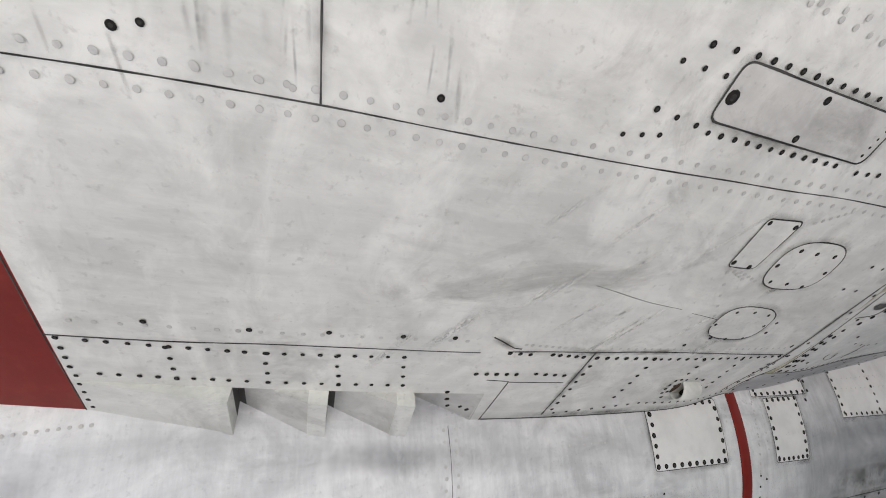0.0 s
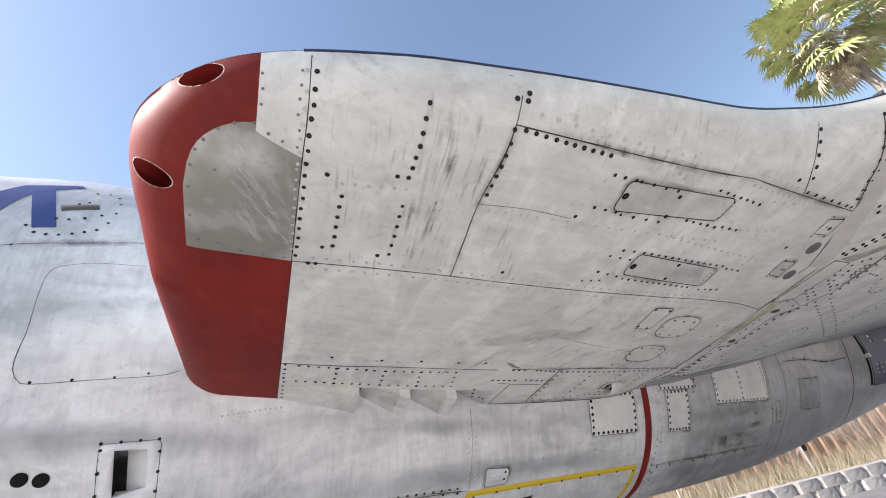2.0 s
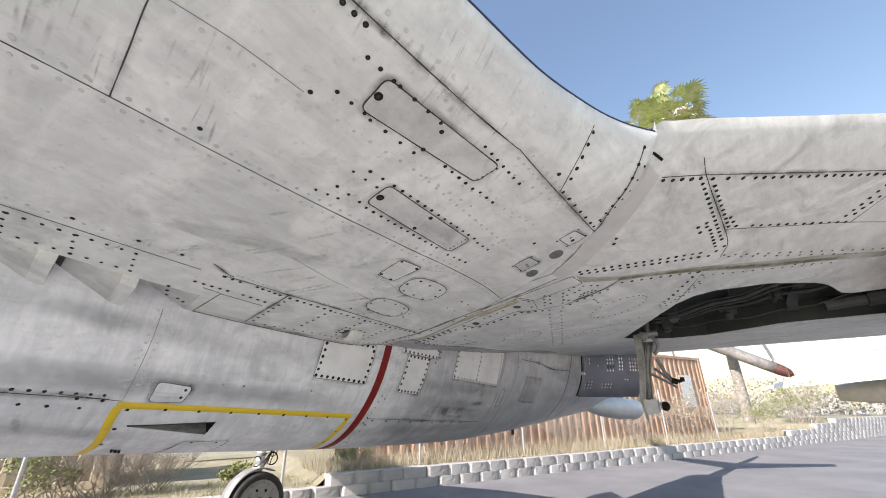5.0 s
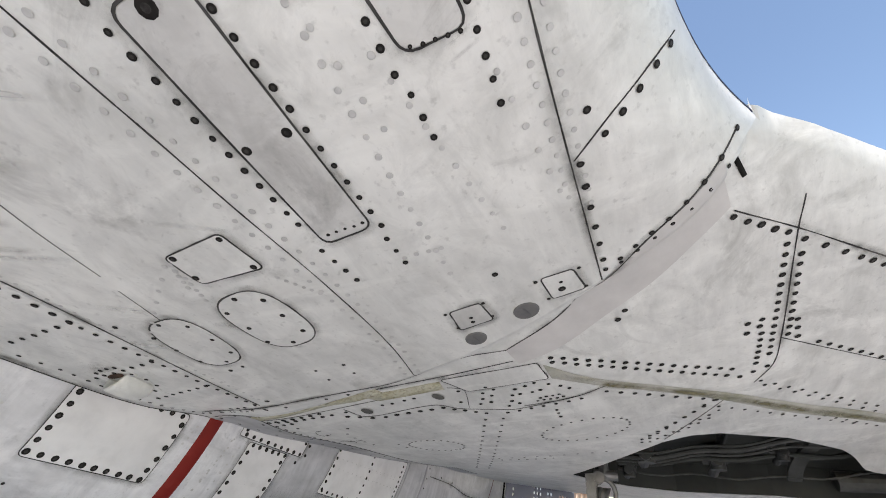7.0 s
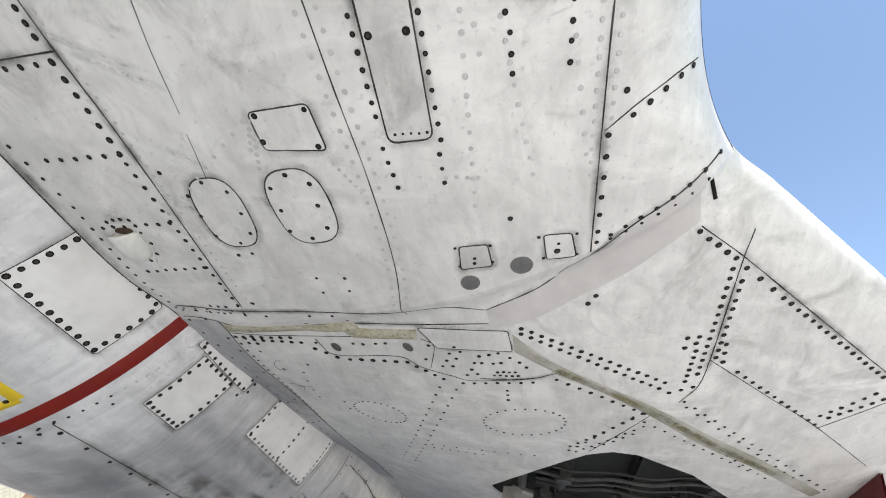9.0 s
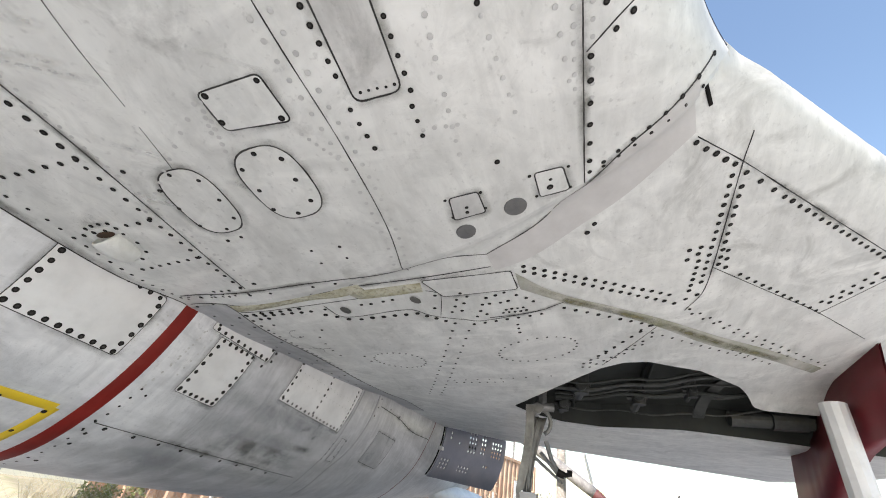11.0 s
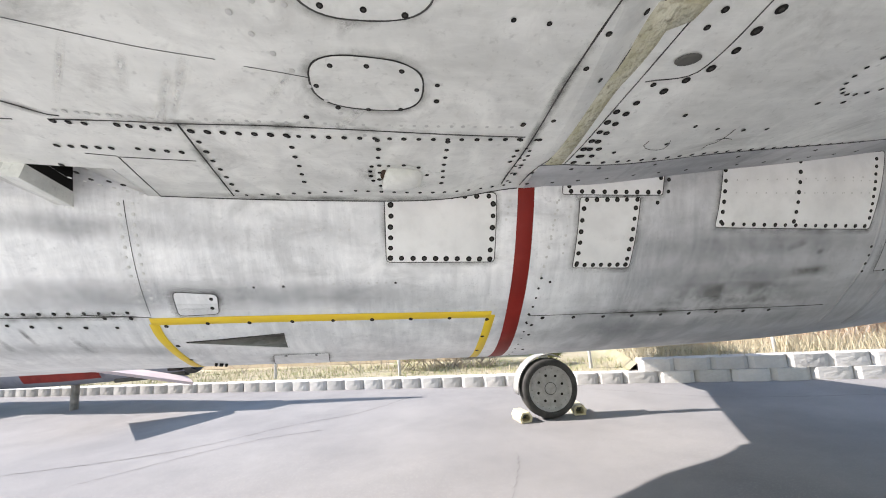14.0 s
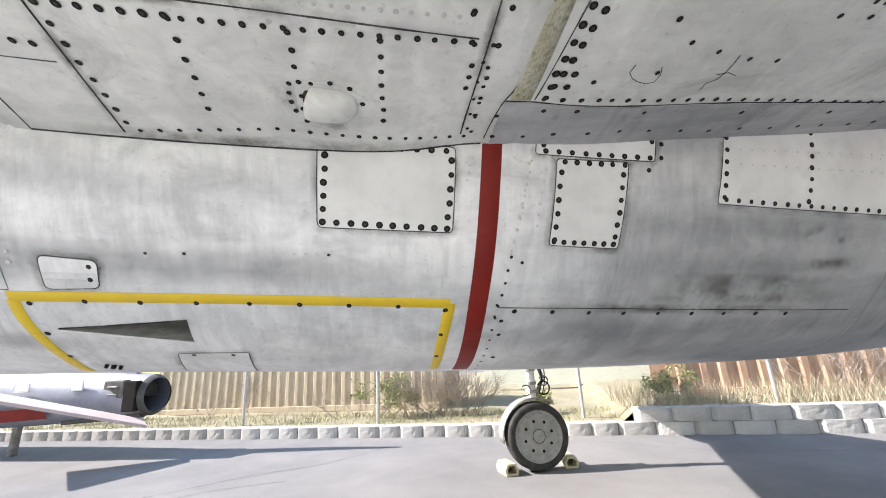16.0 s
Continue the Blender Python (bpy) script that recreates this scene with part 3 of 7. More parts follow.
    if mirror:
        for v in bm.verts:
            # droop added out of view, to turn the edge of the wing's shadow
            v.co.z -= 0.19 * max(0.0, -0.45 - v.co.y)
            v.co.x, v.co.y = across(v.co.x + tip_shift(v.co.x, v.co.y), v.co.y)
    ob = part("starboard_wing" if mirror else "port_wing", bm, SKIN, jet, "", True)
    return ob


build_wing()
build_wing(True)


def build_mirror_glove():
    bm = bmesh.new()
    rows = []
    for s in S_STEPS[::3]:
        row = []
        for u in U_STEPS[::3]:
            x, y = glove_point(u, s)
            row.append((*across(x + tip_shift(x, y), y), skin(x, y)))
        rows.append(row)
    grid(bm, rows)
    part("starboard_wing_root", bm, SKIN, jet, "", True)


build_mirror_glove()


def sweep(bm, pts, r, seg=8):
    """One bent pipe of radius r through pts."""
    rows = []
    for i, p in enumerate(pts):
        d = (pts[min(i + 1, len(pts) - 1)] - pts[max(i - 1, 0)]).normalized()
        u = d.cross(Vector((0.31, 0.2, 0.93))).normalized()
        v = d.cross(u)
        rows.append([p + (u * math.cos(2 * math.pi * j / seg) + v * math.sin(2 * math.pi * j / seg)) * r for j in range(seg)])
    vs = grid(bm, rows, True)
    bm.faces.new(vs[0][::-1])
    bm.faces.new(vs[-1])


def build_well():
    bm = bmesh.new()
    poly = list(WELL_PTS)
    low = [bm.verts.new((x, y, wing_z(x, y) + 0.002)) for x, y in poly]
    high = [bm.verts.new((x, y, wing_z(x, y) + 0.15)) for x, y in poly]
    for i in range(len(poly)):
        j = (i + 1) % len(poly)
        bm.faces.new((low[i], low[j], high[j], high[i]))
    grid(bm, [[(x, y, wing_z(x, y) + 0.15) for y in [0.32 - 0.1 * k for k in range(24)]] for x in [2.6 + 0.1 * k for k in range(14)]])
    well = part("wheel_well", bm, WELL, jet, "wheel well lining, its shade painted dark grey-green")

    def up(x, y, h):
        return Vector((x, y, wing_z(x, y) + h))

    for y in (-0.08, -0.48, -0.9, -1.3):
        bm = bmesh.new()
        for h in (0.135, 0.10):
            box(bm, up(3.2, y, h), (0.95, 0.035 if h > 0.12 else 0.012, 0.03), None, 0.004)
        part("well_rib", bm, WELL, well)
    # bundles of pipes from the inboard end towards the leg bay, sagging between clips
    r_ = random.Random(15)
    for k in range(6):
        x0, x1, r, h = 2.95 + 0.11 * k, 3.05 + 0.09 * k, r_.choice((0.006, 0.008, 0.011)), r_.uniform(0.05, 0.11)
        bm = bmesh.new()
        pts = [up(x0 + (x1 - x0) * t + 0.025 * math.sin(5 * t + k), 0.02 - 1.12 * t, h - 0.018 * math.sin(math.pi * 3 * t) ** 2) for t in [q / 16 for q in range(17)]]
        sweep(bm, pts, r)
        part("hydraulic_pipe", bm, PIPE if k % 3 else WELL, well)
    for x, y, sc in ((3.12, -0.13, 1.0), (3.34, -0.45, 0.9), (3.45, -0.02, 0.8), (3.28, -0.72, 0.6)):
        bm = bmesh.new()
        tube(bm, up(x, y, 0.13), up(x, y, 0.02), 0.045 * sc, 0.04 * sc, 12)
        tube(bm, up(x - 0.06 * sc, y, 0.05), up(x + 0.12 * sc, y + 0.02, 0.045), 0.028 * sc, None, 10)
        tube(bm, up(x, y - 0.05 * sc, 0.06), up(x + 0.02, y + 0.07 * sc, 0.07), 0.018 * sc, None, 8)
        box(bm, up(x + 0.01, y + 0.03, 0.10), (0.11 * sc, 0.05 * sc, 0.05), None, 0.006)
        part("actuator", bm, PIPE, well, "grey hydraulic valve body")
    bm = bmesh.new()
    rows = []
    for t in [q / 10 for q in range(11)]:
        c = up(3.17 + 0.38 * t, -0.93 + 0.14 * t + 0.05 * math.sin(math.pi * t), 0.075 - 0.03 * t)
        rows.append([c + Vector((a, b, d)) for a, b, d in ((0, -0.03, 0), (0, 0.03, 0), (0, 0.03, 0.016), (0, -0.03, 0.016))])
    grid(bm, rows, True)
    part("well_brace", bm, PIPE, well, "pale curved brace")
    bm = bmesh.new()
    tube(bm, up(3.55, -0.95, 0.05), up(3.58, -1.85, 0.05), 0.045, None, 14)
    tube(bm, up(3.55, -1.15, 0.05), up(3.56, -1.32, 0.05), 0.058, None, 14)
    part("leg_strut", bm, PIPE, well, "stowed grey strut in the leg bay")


build_well()


# ---------------------------------------------------------------- small work on the skins
def skin_point(x, y, h=0.0):
    """A place on the underside, h metres proud of it, and its outward normal."""
    e = 0.006
    n = Vector((skin(x + e, y) - skin(x - e, y), skin(x, y + e) - skin(x, y - e), -2 * e)).normalized()
    return Vector((x, y, skin(x, y))) + n * h, n


def fus_point(x, a, h=0.0):
    n = (fus(x + 0.01, a) - fus(x - 0.01, a)).cross(fus(x, a + 0.3) - fus(x, a - 0.3)).normalized()
    p = fus(x, a)
    if n.dot(p - Vector((x, MID, p.z - 0.0))) < 0 and abs(p.y - MID) > 0.05 or (abs(p.y - MID) <= 0.05 and n.z > 0):
        n = -n
    return p + n * h, n


def smooth_path(pts, step=0.02, scale=(1, 1)):
    """Points of a smooth curve through pts; scale turns both coordinates into metres for the spacing."""
    s = [0.0]
    for a, b in zip(pts, pts[1:]):
        s.append(s[-1] + max(1e-4, math.hypot((b[0] - a[0]) * scale[0], (b[1] - a[1]) * scale[1])))
    n = max(2, int(s[-1] / step))
    xs, ys = [p[0] for p in pts], [p[1] for p in pts]
    return [(curve(s[-1] * i / n, s, xs), curve(s[-1] * i / n, s, ys)) for i in range(n + 1)]


DEG = 0.0135  # metres a degree round the fuselage, about


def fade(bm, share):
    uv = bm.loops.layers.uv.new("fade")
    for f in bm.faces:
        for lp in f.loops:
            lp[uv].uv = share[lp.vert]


def strip(name, at, pts, w, h, material, parent, label="", scale=(1, 1), step=0.02):
    """A band of width w along pts, lying h proud of the skin."""
    line = smooth_path(pts, step, scale)
    bm = bmesh.new()
    rows = []
    full, wob, soft = w, material is SEAM, material in (GRIME, SCUFF, RUBBED, BELT, OLIVE)
    for i, p in enumerate(line):
        w = full * (0.85 + 0.55 * noise.noise((p[0] * 23, p[1] * 23 * scale[1], 1.7))) if wob else full
        a, b = line[max(0, i - 1)], line[min(len(line) - 1, i + 1)]
        d = (at(*b)[0] - at(*a)[0]).normalized()
        c, n = at(*p)
        side = n.cross(d).normalized()
        if soft:
            rows.append([c + side * w * k + n * h for k in (0.5, 0.12, -0.12, -0.5)])
        else:
            rows.append([c + side * w / 2 + n * (h * 0.2), c + side * w * 0.46 + n * h, c - side * w * 0.46 + n * h, c - side * w / 2 + n * (h * 0.2)])
    vs = grid(bm, rows)
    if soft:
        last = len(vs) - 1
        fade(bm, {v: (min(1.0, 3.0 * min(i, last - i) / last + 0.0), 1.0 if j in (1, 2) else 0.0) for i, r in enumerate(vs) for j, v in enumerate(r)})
    return part(name, bm, material, parent, label, True)


def seam_s(pts, w):
    strip("panel_seam", skin_point, pts, w, 0.0012, SEAM, wing_root)
    if w > 0.003:
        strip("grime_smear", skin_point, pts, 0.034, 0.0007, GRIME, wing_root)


def seam_f(pts, w):
    strip("panel_seam", fus_point, pts, w, 0.0012, SEAM, fuselage, "", (1, DEG))
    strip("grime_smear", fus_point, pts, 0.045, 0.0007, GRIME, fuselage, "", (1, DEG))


def ribbon_f(pts, w, material, name, label):
    strip(name, fus_point, pts, w, 0.0016, material, fuselage, label, (1, DEG))


def scuff_s(a, b, w, pale=False):
    strip("scuff", skin_point, (a, b), w, 0.0009, SCUFF if pale else RUBBED, wing_root, "", (1, 1), 0.01)


def drain_s(a, b):
    # flat black strip; the slot's shade is painted, not cut
    strip("drain_slot", skin_point, (a, b), 0.011, 0.003, VOID, wing_root, "", (1, 1), 0.01)


def channel_s(pts, w, material):
    strip("channel", skin_point, pts, w, 0.004, material, wing_root, "grimy corroded channel strip")


# one screw head, shared by all: a shallow dished disc of radius 1
def screw_mesh(material, name):
    bm = bmesh.new()
    k = 10
    rings = [(1.0, 0.0), (0.86, 0.16), (0.45, 0.20)]
    rows = [[(r * math.cos(2 * math.pi * i / k), r * math.sin(2 * math.pi * i / k), z) for i in range(k)] for r, z in rings]
    vs = grid(bm, rows, True)
    bm.faces.new(vs[-1])
    bmesh.ops.recalc_face_normals(bm, faces=bm.faces)
    me = bpy.data.meshes.new(name)
    bm.to_mesh(me)
    bm.free()
    me.materials.append(material)
    me.materials.append(WORN if material is DARK else material)
    me.polygons[len(me.polygons) - 1].material_index = 1
    return me


SCREW = screw_mesh(DARK, "fastener")
SCREW_V = [Vector(v.co) for v in SCREW.vertices]
SCREW_F = [tuple(p.vertices) for p in SCREW.polygons]
LOOSE = {}      # joined rest: (parent name, material name) -> verts, faces
MADE = [0]
rng = random.Random(7)


def screw(p, n, r, parent, material):
    r *= rng.uniform(1.04, 1.26) if material is DARK else rng.uniform(0.8, 1.0)
    m = Matrix.Translation(p + n * 0.0017) @ n.to_track_quat('Z', 'Y').to_matrix().to_4x4() @ Matrix.Diagonal((r, r, r * 0.6, 1))
    if material is DARK and MADE[0] < 290:
        MADE[0] += 1
        ob = new("fastener", SCREW)
        ob.parent = parent
        ob.matrix_local = m
        return
    vs, fs = LOOSE.setdefault((parent.name, material.name), ([], []))
    k = len(vs)
    vs.extend(m @ v for v in SCREW_V)
    fs.extend(tuple(i + k for i in f) for f in SCREW_F)


def spots_s(pts, r, material=None):
    for x, y in pts:
        screw(*skin_point(x, y), r, wing_root, material or DARK)


def spots_f(pts, r, material=None):
    for x, a in pts:
        screw(*fus_point(x, a), r, fuselage, material or DARK)


def spread(a, b, n):
    return [(a[0] + (b[0] - a[0]) * i / (n - 1) + rng.uniform(-1, 1) * 0.0015, a[1] + (b[1] - a[1]) * i / (n - 1)) for i in range(n)]


def row_s(a, b, n, r, material=None):
    spots_s(spread(a, b, n), r, material)


def row_f(a, b, n, r, material=None):
    spots_f(spread(a, b, n), r, material)


def rounded(pts, rad, scale):
    """The outline with its corners rounded."""
    out = []
    P = [Vector((p[0] * scale[0], p[1] * scale[1])) for p in pts]
    for i, c in enumerate(P):
        a, b = (P[i - 1] - c), (P[(i + 1) % len(P)] - c)
        ra = min(rad, a.length * 0.4, b.length * 0.4)
        p, q = c + a.normalized() * ra, c + b.normalized() * ra
        for k in range(5):
            t = k / 4
            out.append(p * (1 - t)**2 + c * 2 * t * (1 - t) + q * t * t)
    return [(p.x / scale[0], p.y / scale[1]) for p in out]


def plate(name, at, pts, h, material, rad, parent, label, scale, grimy=True):
    h = min(h, 0.0015)
    """A thin rounded plate on the skin with a grimy gap round it."""
    ring = rounded(pts, rad, scale)
    cx, cy = sum(p[0] for p in ring) / len(ring), sum(p[1] for p in ring) / len(ring)
    ring = [q for a, b in zip(ring, ring[1:] + ring[:1]) for q in ([a] if math.hypot((b[0] - a[0]) * scale[0], (b[1] - a[1]) * scale[1]) < 0.02 else
            [(a[0] + (b[0] - a[0]) * k / 8, a[1] + (b[1] - a[1]) * k / 8) for k in range(8)])]
    bm = bmesh.new()
    rows = []
    for f, z in ((1.0, 0.0), (0.995, h), (0.8, h), (0.6, h), (0.4, h), (0.2, h), (0.04, h)):
        rows.append([at(cx + (x - cx) * f, cy + (y - cy) * f, z)[0] for x, y in ring])
    vs = grid(bm, rows, True)
    bm.faces.new(vs[-1])
    bmesh.ops.recalc_face_normals(bm, faces=bm.faces)
    ob = part(name, bm, material, parent, label, True)
    me = ob.data
    for i, v in enumerate(me.polygons):
        v.use_smooth = i >= len(ring) * 2
    if not grimy:
        return ob
    line = ring + ring[:1]
    bm = bmesh.new()
    rows = []
    sides = []
    for i, (x, y) in enumerate(line):
        a, b = line[i - 1 if i else -2], line[i + 1 if i < len(line) - 1 else 1]
        tx, ty = (b[0] - a[0]) * scale[0], (b[1] - a[1]) * scale[1]
        d_ = max(1e-6, math.hypot(tx, ty))
        nx, ny = ty / d_, -tx / d_
        if nx * (x - cx) * scale[0] + ny * (y - cy) * scale[1] < 0:
            nx, ny = -nx, -ny
        sides.append((nx / scale[0], ny / scale[1]))
    for (x, y), (nx, ny) in zip(line, sides):
        g = (0.0036 if scale[1] == 1 else 0.0024) * (1.0 + 0.5 * noise.noise((x * 31, y * 31 * scale[1], 4.1)))
        rows.append([at(x + nx * g, y + ny * g, 0.0012)[0], at(x, y, 0.0012)[0]])
    grid(bm, rows)
    part("gap", bm, SEAM, ob)
    bm = bmesh.new()
    rows = []
    for (x, y), (nx, ny) in zip(line, sides):
        rows.append([at(x + nx * o_, y + ny * o_, 0.0006)[0] for o_ in (0.022, 0.0)])
    vs = grid(bm, rows)
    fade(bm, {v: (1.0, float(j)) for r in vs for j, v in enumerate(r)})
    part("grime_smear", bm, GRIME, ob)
    return ob


def plate_s(pts, h, material, rad, name, label):
    plate(name, skin_point, pts, h, material, rad, jet, label, (1, 1))


def plate_f(pts, h, material, rad, name, label):
    plate(name, fus_point, pts, h, material, rad, jet, label, (1, DEG))


def oval_s(a, b, c, dotted=False):
    """Long oval cover from end a to end b, c on its long side."""
    A, B, C = Vector(a), Vector(b), Vector(c)
    m, u = (A + B) / 2, (B - A).normalized()
    v = Vector((-u.y, u.x))
    la, lb = (B - A).length / 2, abs((C - m).dot(v))
    ring = []
    for k in range(40):
        t = 2 * math.pi * k / 40
        c_, s_ = math.cos(t), math.sin(t)
        e = 0.72
        ring.append(m + u * la * math.copysign(abs(c_)**e, c_) + v * lb * math.copysign(abs(s_)**e, s_))
    pts = [(p.x, p.y) for p in ring]
    if not dotted:
        plate("oval_cover", skin_point, pts, 0.002, SKIN, 0.001, jet, "oval screwed cover", (1, 1))
    else:
        for k in range(26):
            t = 2 * math.pi * k / 26
            p = m + u * la * 0.93 * math.cos(t) + v * lb * 0.88 * math.sin(t)
            screw(*skin_point(p.x, p.y), 0.0045, wing_root, DARK)


def plug_s(c, r):
    p, n = skin_point(*c, 0.001)
    bm = bmesh.new()
    m = Matrix.Translation(p) @ n.to_track_quat('Z', 'Y').to_matrix().to_4x4()
    bmesh.ops.create_cone(bm, cap_ends=True, segments=24, radius1=r, radius2=r * 0.95, depth=0.004, matrix=m)
    box(bm, (0, 0, 0.0025), (r * 0.9, 0.003, 0.002), m)
    part("plug", bm, DISC, wing_root, "dark grey round plug with a slot")


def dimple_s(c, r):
    # a flat dark disc: the dish's shade is only painted
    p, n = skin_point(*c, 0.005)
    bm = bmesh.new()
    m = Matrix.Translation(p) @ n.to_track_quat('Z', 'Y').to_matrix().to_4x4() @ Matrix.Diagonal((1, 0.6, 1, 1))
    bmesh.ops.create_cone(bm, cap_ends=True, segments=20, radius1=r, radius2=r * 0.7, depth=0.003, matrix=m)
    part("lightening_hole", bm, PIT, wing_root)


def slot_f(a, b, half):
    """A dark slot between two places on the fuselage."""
    # flat strip whose dark colour is the recess's shade
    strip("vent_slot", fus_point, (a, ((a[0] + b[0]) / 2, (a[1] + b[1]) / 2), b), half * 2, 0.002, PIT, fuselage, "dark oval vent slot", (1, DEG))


def hole_f(c, r):
    # a black disc on the skin, coloured as the hole's inner shade
    p, n = fus_point(*c, 0.0015)
    bm = bmesh.new()
    m = Matrix.Translation(p) @ n.to_track_quat('Z', 'Y').to_matrix().to_4x4()
    bmesh.ops.create_cone(bm, cap_ends=True, segments=20, radius1=r, radius2=r, depth=0.002, matrix=m)
    part("drain_hole", bm, VOID, fuselage, "black round drain hole")



# skin seams of the intake and wing root
seam_s(((-0.45, -0.044), (-0.448, 0.059), (-0.449, 0.148), (-0.44, 0.465), (-0.43, 0.832), (-0.411, 1.271)), 0.0026)  # front
seam_s(((-0.439, 0.469), (-0.207, 0.444), (0.045, 0.425), (0.239, 0.417), (0.60, 0.400), (0.838, 0.386)), 0.003)  # long
seam_s(((0.838, 0.386), (0.974, 0.38), (1.204, 0.367), (1.484, 0.37), (1.738, 0.408)), 0.003)  # long aft
seam_s(((0.053, -0.118), (0.048, -0.067), (0.035, 0.04), (0.026, 0.158), (0.035, 0.288), (0.045, 0.425)), 0.0035)  # diagonal
seam_s(((0.048, -0.067), (0.309, -0.094), (0.707, -0.128), (0.887, -0.148)), 0.004)  # edge panel
seam_s(((0.887, -0.15), (0.987, -0.149), (1.169, -0.149), (1.502, -0.15)), 0.004)  # edge panel aft
seam_s(((0.032, 0.15), (0.173, 0.131), (0.336, 0.126)), 0.0009)  # faint
seam_s(((1.076, -0.327), (1.076, -0.316), (1.08, -0.294), (1.087, -0.274), (1.115, -0.216), (1.163, -0.155)), 0.003)  # edge rib
drain_s((1.372, -0.423), (1.452, -0.452))
seam_s(((-0.422, 0.98), (-0.212, 0.972), (0.01, 0.956), (0.48, 0.942)), 0.003)  # duct top
seam_s(((0.555, 0.933), (0.691, 0.924), (0.823, 0.92), (1.003, 0.91), (1.268, 0.91), (1.613, 0.919)), 0.0035)  # duct top aft
seam_s(((0.823, 0.92), (0.814, 1.257)), 0.004)  # duct
seam_s(((0.495, 0.88), (0.523, 0.893), (0.566, 0.917), (0.589, 0.919)), 0.0035)  # duct top aft
seam_s(((0.542, 1.06), (0.612, 1.065)), 0.0025)  # duct low
seam_s(((0.612, 1.068), (0.794, 1.068)), 0.0025)  # duct low
seam_s(((0.612, 1.068), (0.597, 1.295)), 0.003)  # duct low
seam_s(((1.628, 1.21), (1.631, 1.034), (1.634, 0.918), (1.645, 0.70), (1.69, 0.40), (1.742, 0.15)), 0.004)  # glove end
seam_s(((1.742, 0.15), (1.652, -0.03), (1.515, -0.155), (1.416, -0.259), (1.318, -0.393), (1.30, -0.42)), 0.004)  # glove end
seam_s(((0.679, 0.682), (0.75, 0.696), (0.858, 0.717), (0.981, 0.732)), 0.0013)  # scratch
seam_s(((1.026, 0.743), (1.082, 0.751), (1.137, 0.76)), 0.001)  # scratch


def on_plan(x, y):
    """Whether a place in plan lies behind the leading edge."""
    i = int(((EDGE_PTS - (x, y))**2).sum(1).argmin())
    return y > EDGE_PTS[i][1] + 0.004 or x > EDGE_PTS[i][0] + 0.05


def streaks(n, x0, x1, y0, y1, lean, length, width, pale, seed):
    """Rubbed streaks strewn over a stretch of the underside."""
    r_ = random.Random(seed)
    for _ in range(n):
        x, y = r_.triangular(x0, x1), r_.uniform(y0, y1)
        ln, a = r_.uniform(*length), radians(lean + r_.uniform(-6, 6))
        b = (x + ln * math.sin(a), y + ln * math.cos(a))
        if on_plan(x, y) and on_plan(*b):
            scuff_s((x, y), b, r_.uniform(*width), pale)


streaks(80, -0.24, 0.05, -0.07, 0.32, 3, (0.03, 0.16), (0.004, 0.018), False, 61)
streaks(26, -0.42, -0.20, -0.02, 0.40, 5, (0.03, 0.10), (0.004, 0.010), False, 62)
streaks(14, 0.06, 0.26, 0.10, 0.38, 8, (0.05, 0.12), (0.004, 0.009), False, 63)
streaks(34, -0.66, -0.46, 0.14, 0.38, 38, (0.04, 0.11), (0.008, 0.022), True, 64)
streaks(50, 0.08, 0.95, -0.26, -0.08, 12, (0.02, 0.07), (0.003, 0.009), False, 65)
streaks(22, 0.15, 0.75, -0.14, -0.10, 4, (0.015, 0.035), (0.010, 0.022), False, 66)
streaks(16, 0.25, 1.35, 0.42, 0.86, -35, (0.10, 0.25), (0.015, 0.035), True, 67)

# dark fasteners of the intake panels
row_s((-0.435, -0.009), (-0.438, 0.064), 4, 0.0055)
row_s((-0.439, 0.096), (-0.431, 0.445), 12, 0.005)
row_s((-0.342, 0.223), (-0.337, 0.387), 6, 0.0055)
spots_s(((-0.365, 0.398), (-0.387, 0.173), (-0.217, 0.13), (-0.206, 0.392), (-0.394, 0.465), (-0.373, 0.462)), 0.0055)
row_s((-0.18, -0.043), (-0.187, 0.126), 7, 0.0055)
row_s((-0.181, 0.211), (-0.174, 0.38), 6, 0.005)
row_s((0.047, -0.057), (0.039, 0.117), 7, 0.0055)
spots_s(((0.009, -0.148), (0.071, -0.126), (0.04, -0.11), (0.069, -0.114)), 0.006)
row_s((0.078, -0.064), (0.342, -0.081), 10, 0.006)
row_s((0.388, -0.037), (0.468, -0.04), 3, 0.005)
row_s((0.391, 0.072), (0.476, 0.07), 3, 0.005)
spots_s(((0.346, 0.115), (0.215, 0.373)), 0.006)
row_s((0.576, 0.229), (0.669, 0.229), 3, 0.0045)
row_s((0.54, 0.354), (0.609, 0.34), 3, 0.0045)
row_s((0.703, 0.316), (1.053, 0.31), 12, 0.005)
row_s((1.126, 0.313), (1.227, 0.302), 4, 0.005)
row_s((0.738, 0.189), (1.124, 0.184), 12, 0.005)
row_s((1.157, 0.192), (1.231, 0.192), 3, 0.005)
row_s((0.668, 0.31), (0.576, 0.303), 3, 0.005)
row_s((0.704, 0.19), (0.61, 0.197), 3, 0.005)
row_s((0.764, 0.038), (0.904, 0.036), 5, 0.005)
row_s((0.94, 0.029), (1.014, 0.028), 3, 0.005)
row_s((0.799, -0.085), (0.939, -0.081), 5, 0.005)
row_s((0.974, -0.08), (1.011, -0.079), 2, 0.005)
row_s((0.49, -0.041), (0.64, -0.046), 4, 0.005)
row_s((0.498, 0.074), (0.658, 0.067), 4, 0.005)
spots_s(((1.358, 0.049), (1.084, -0.189)), 0.006)
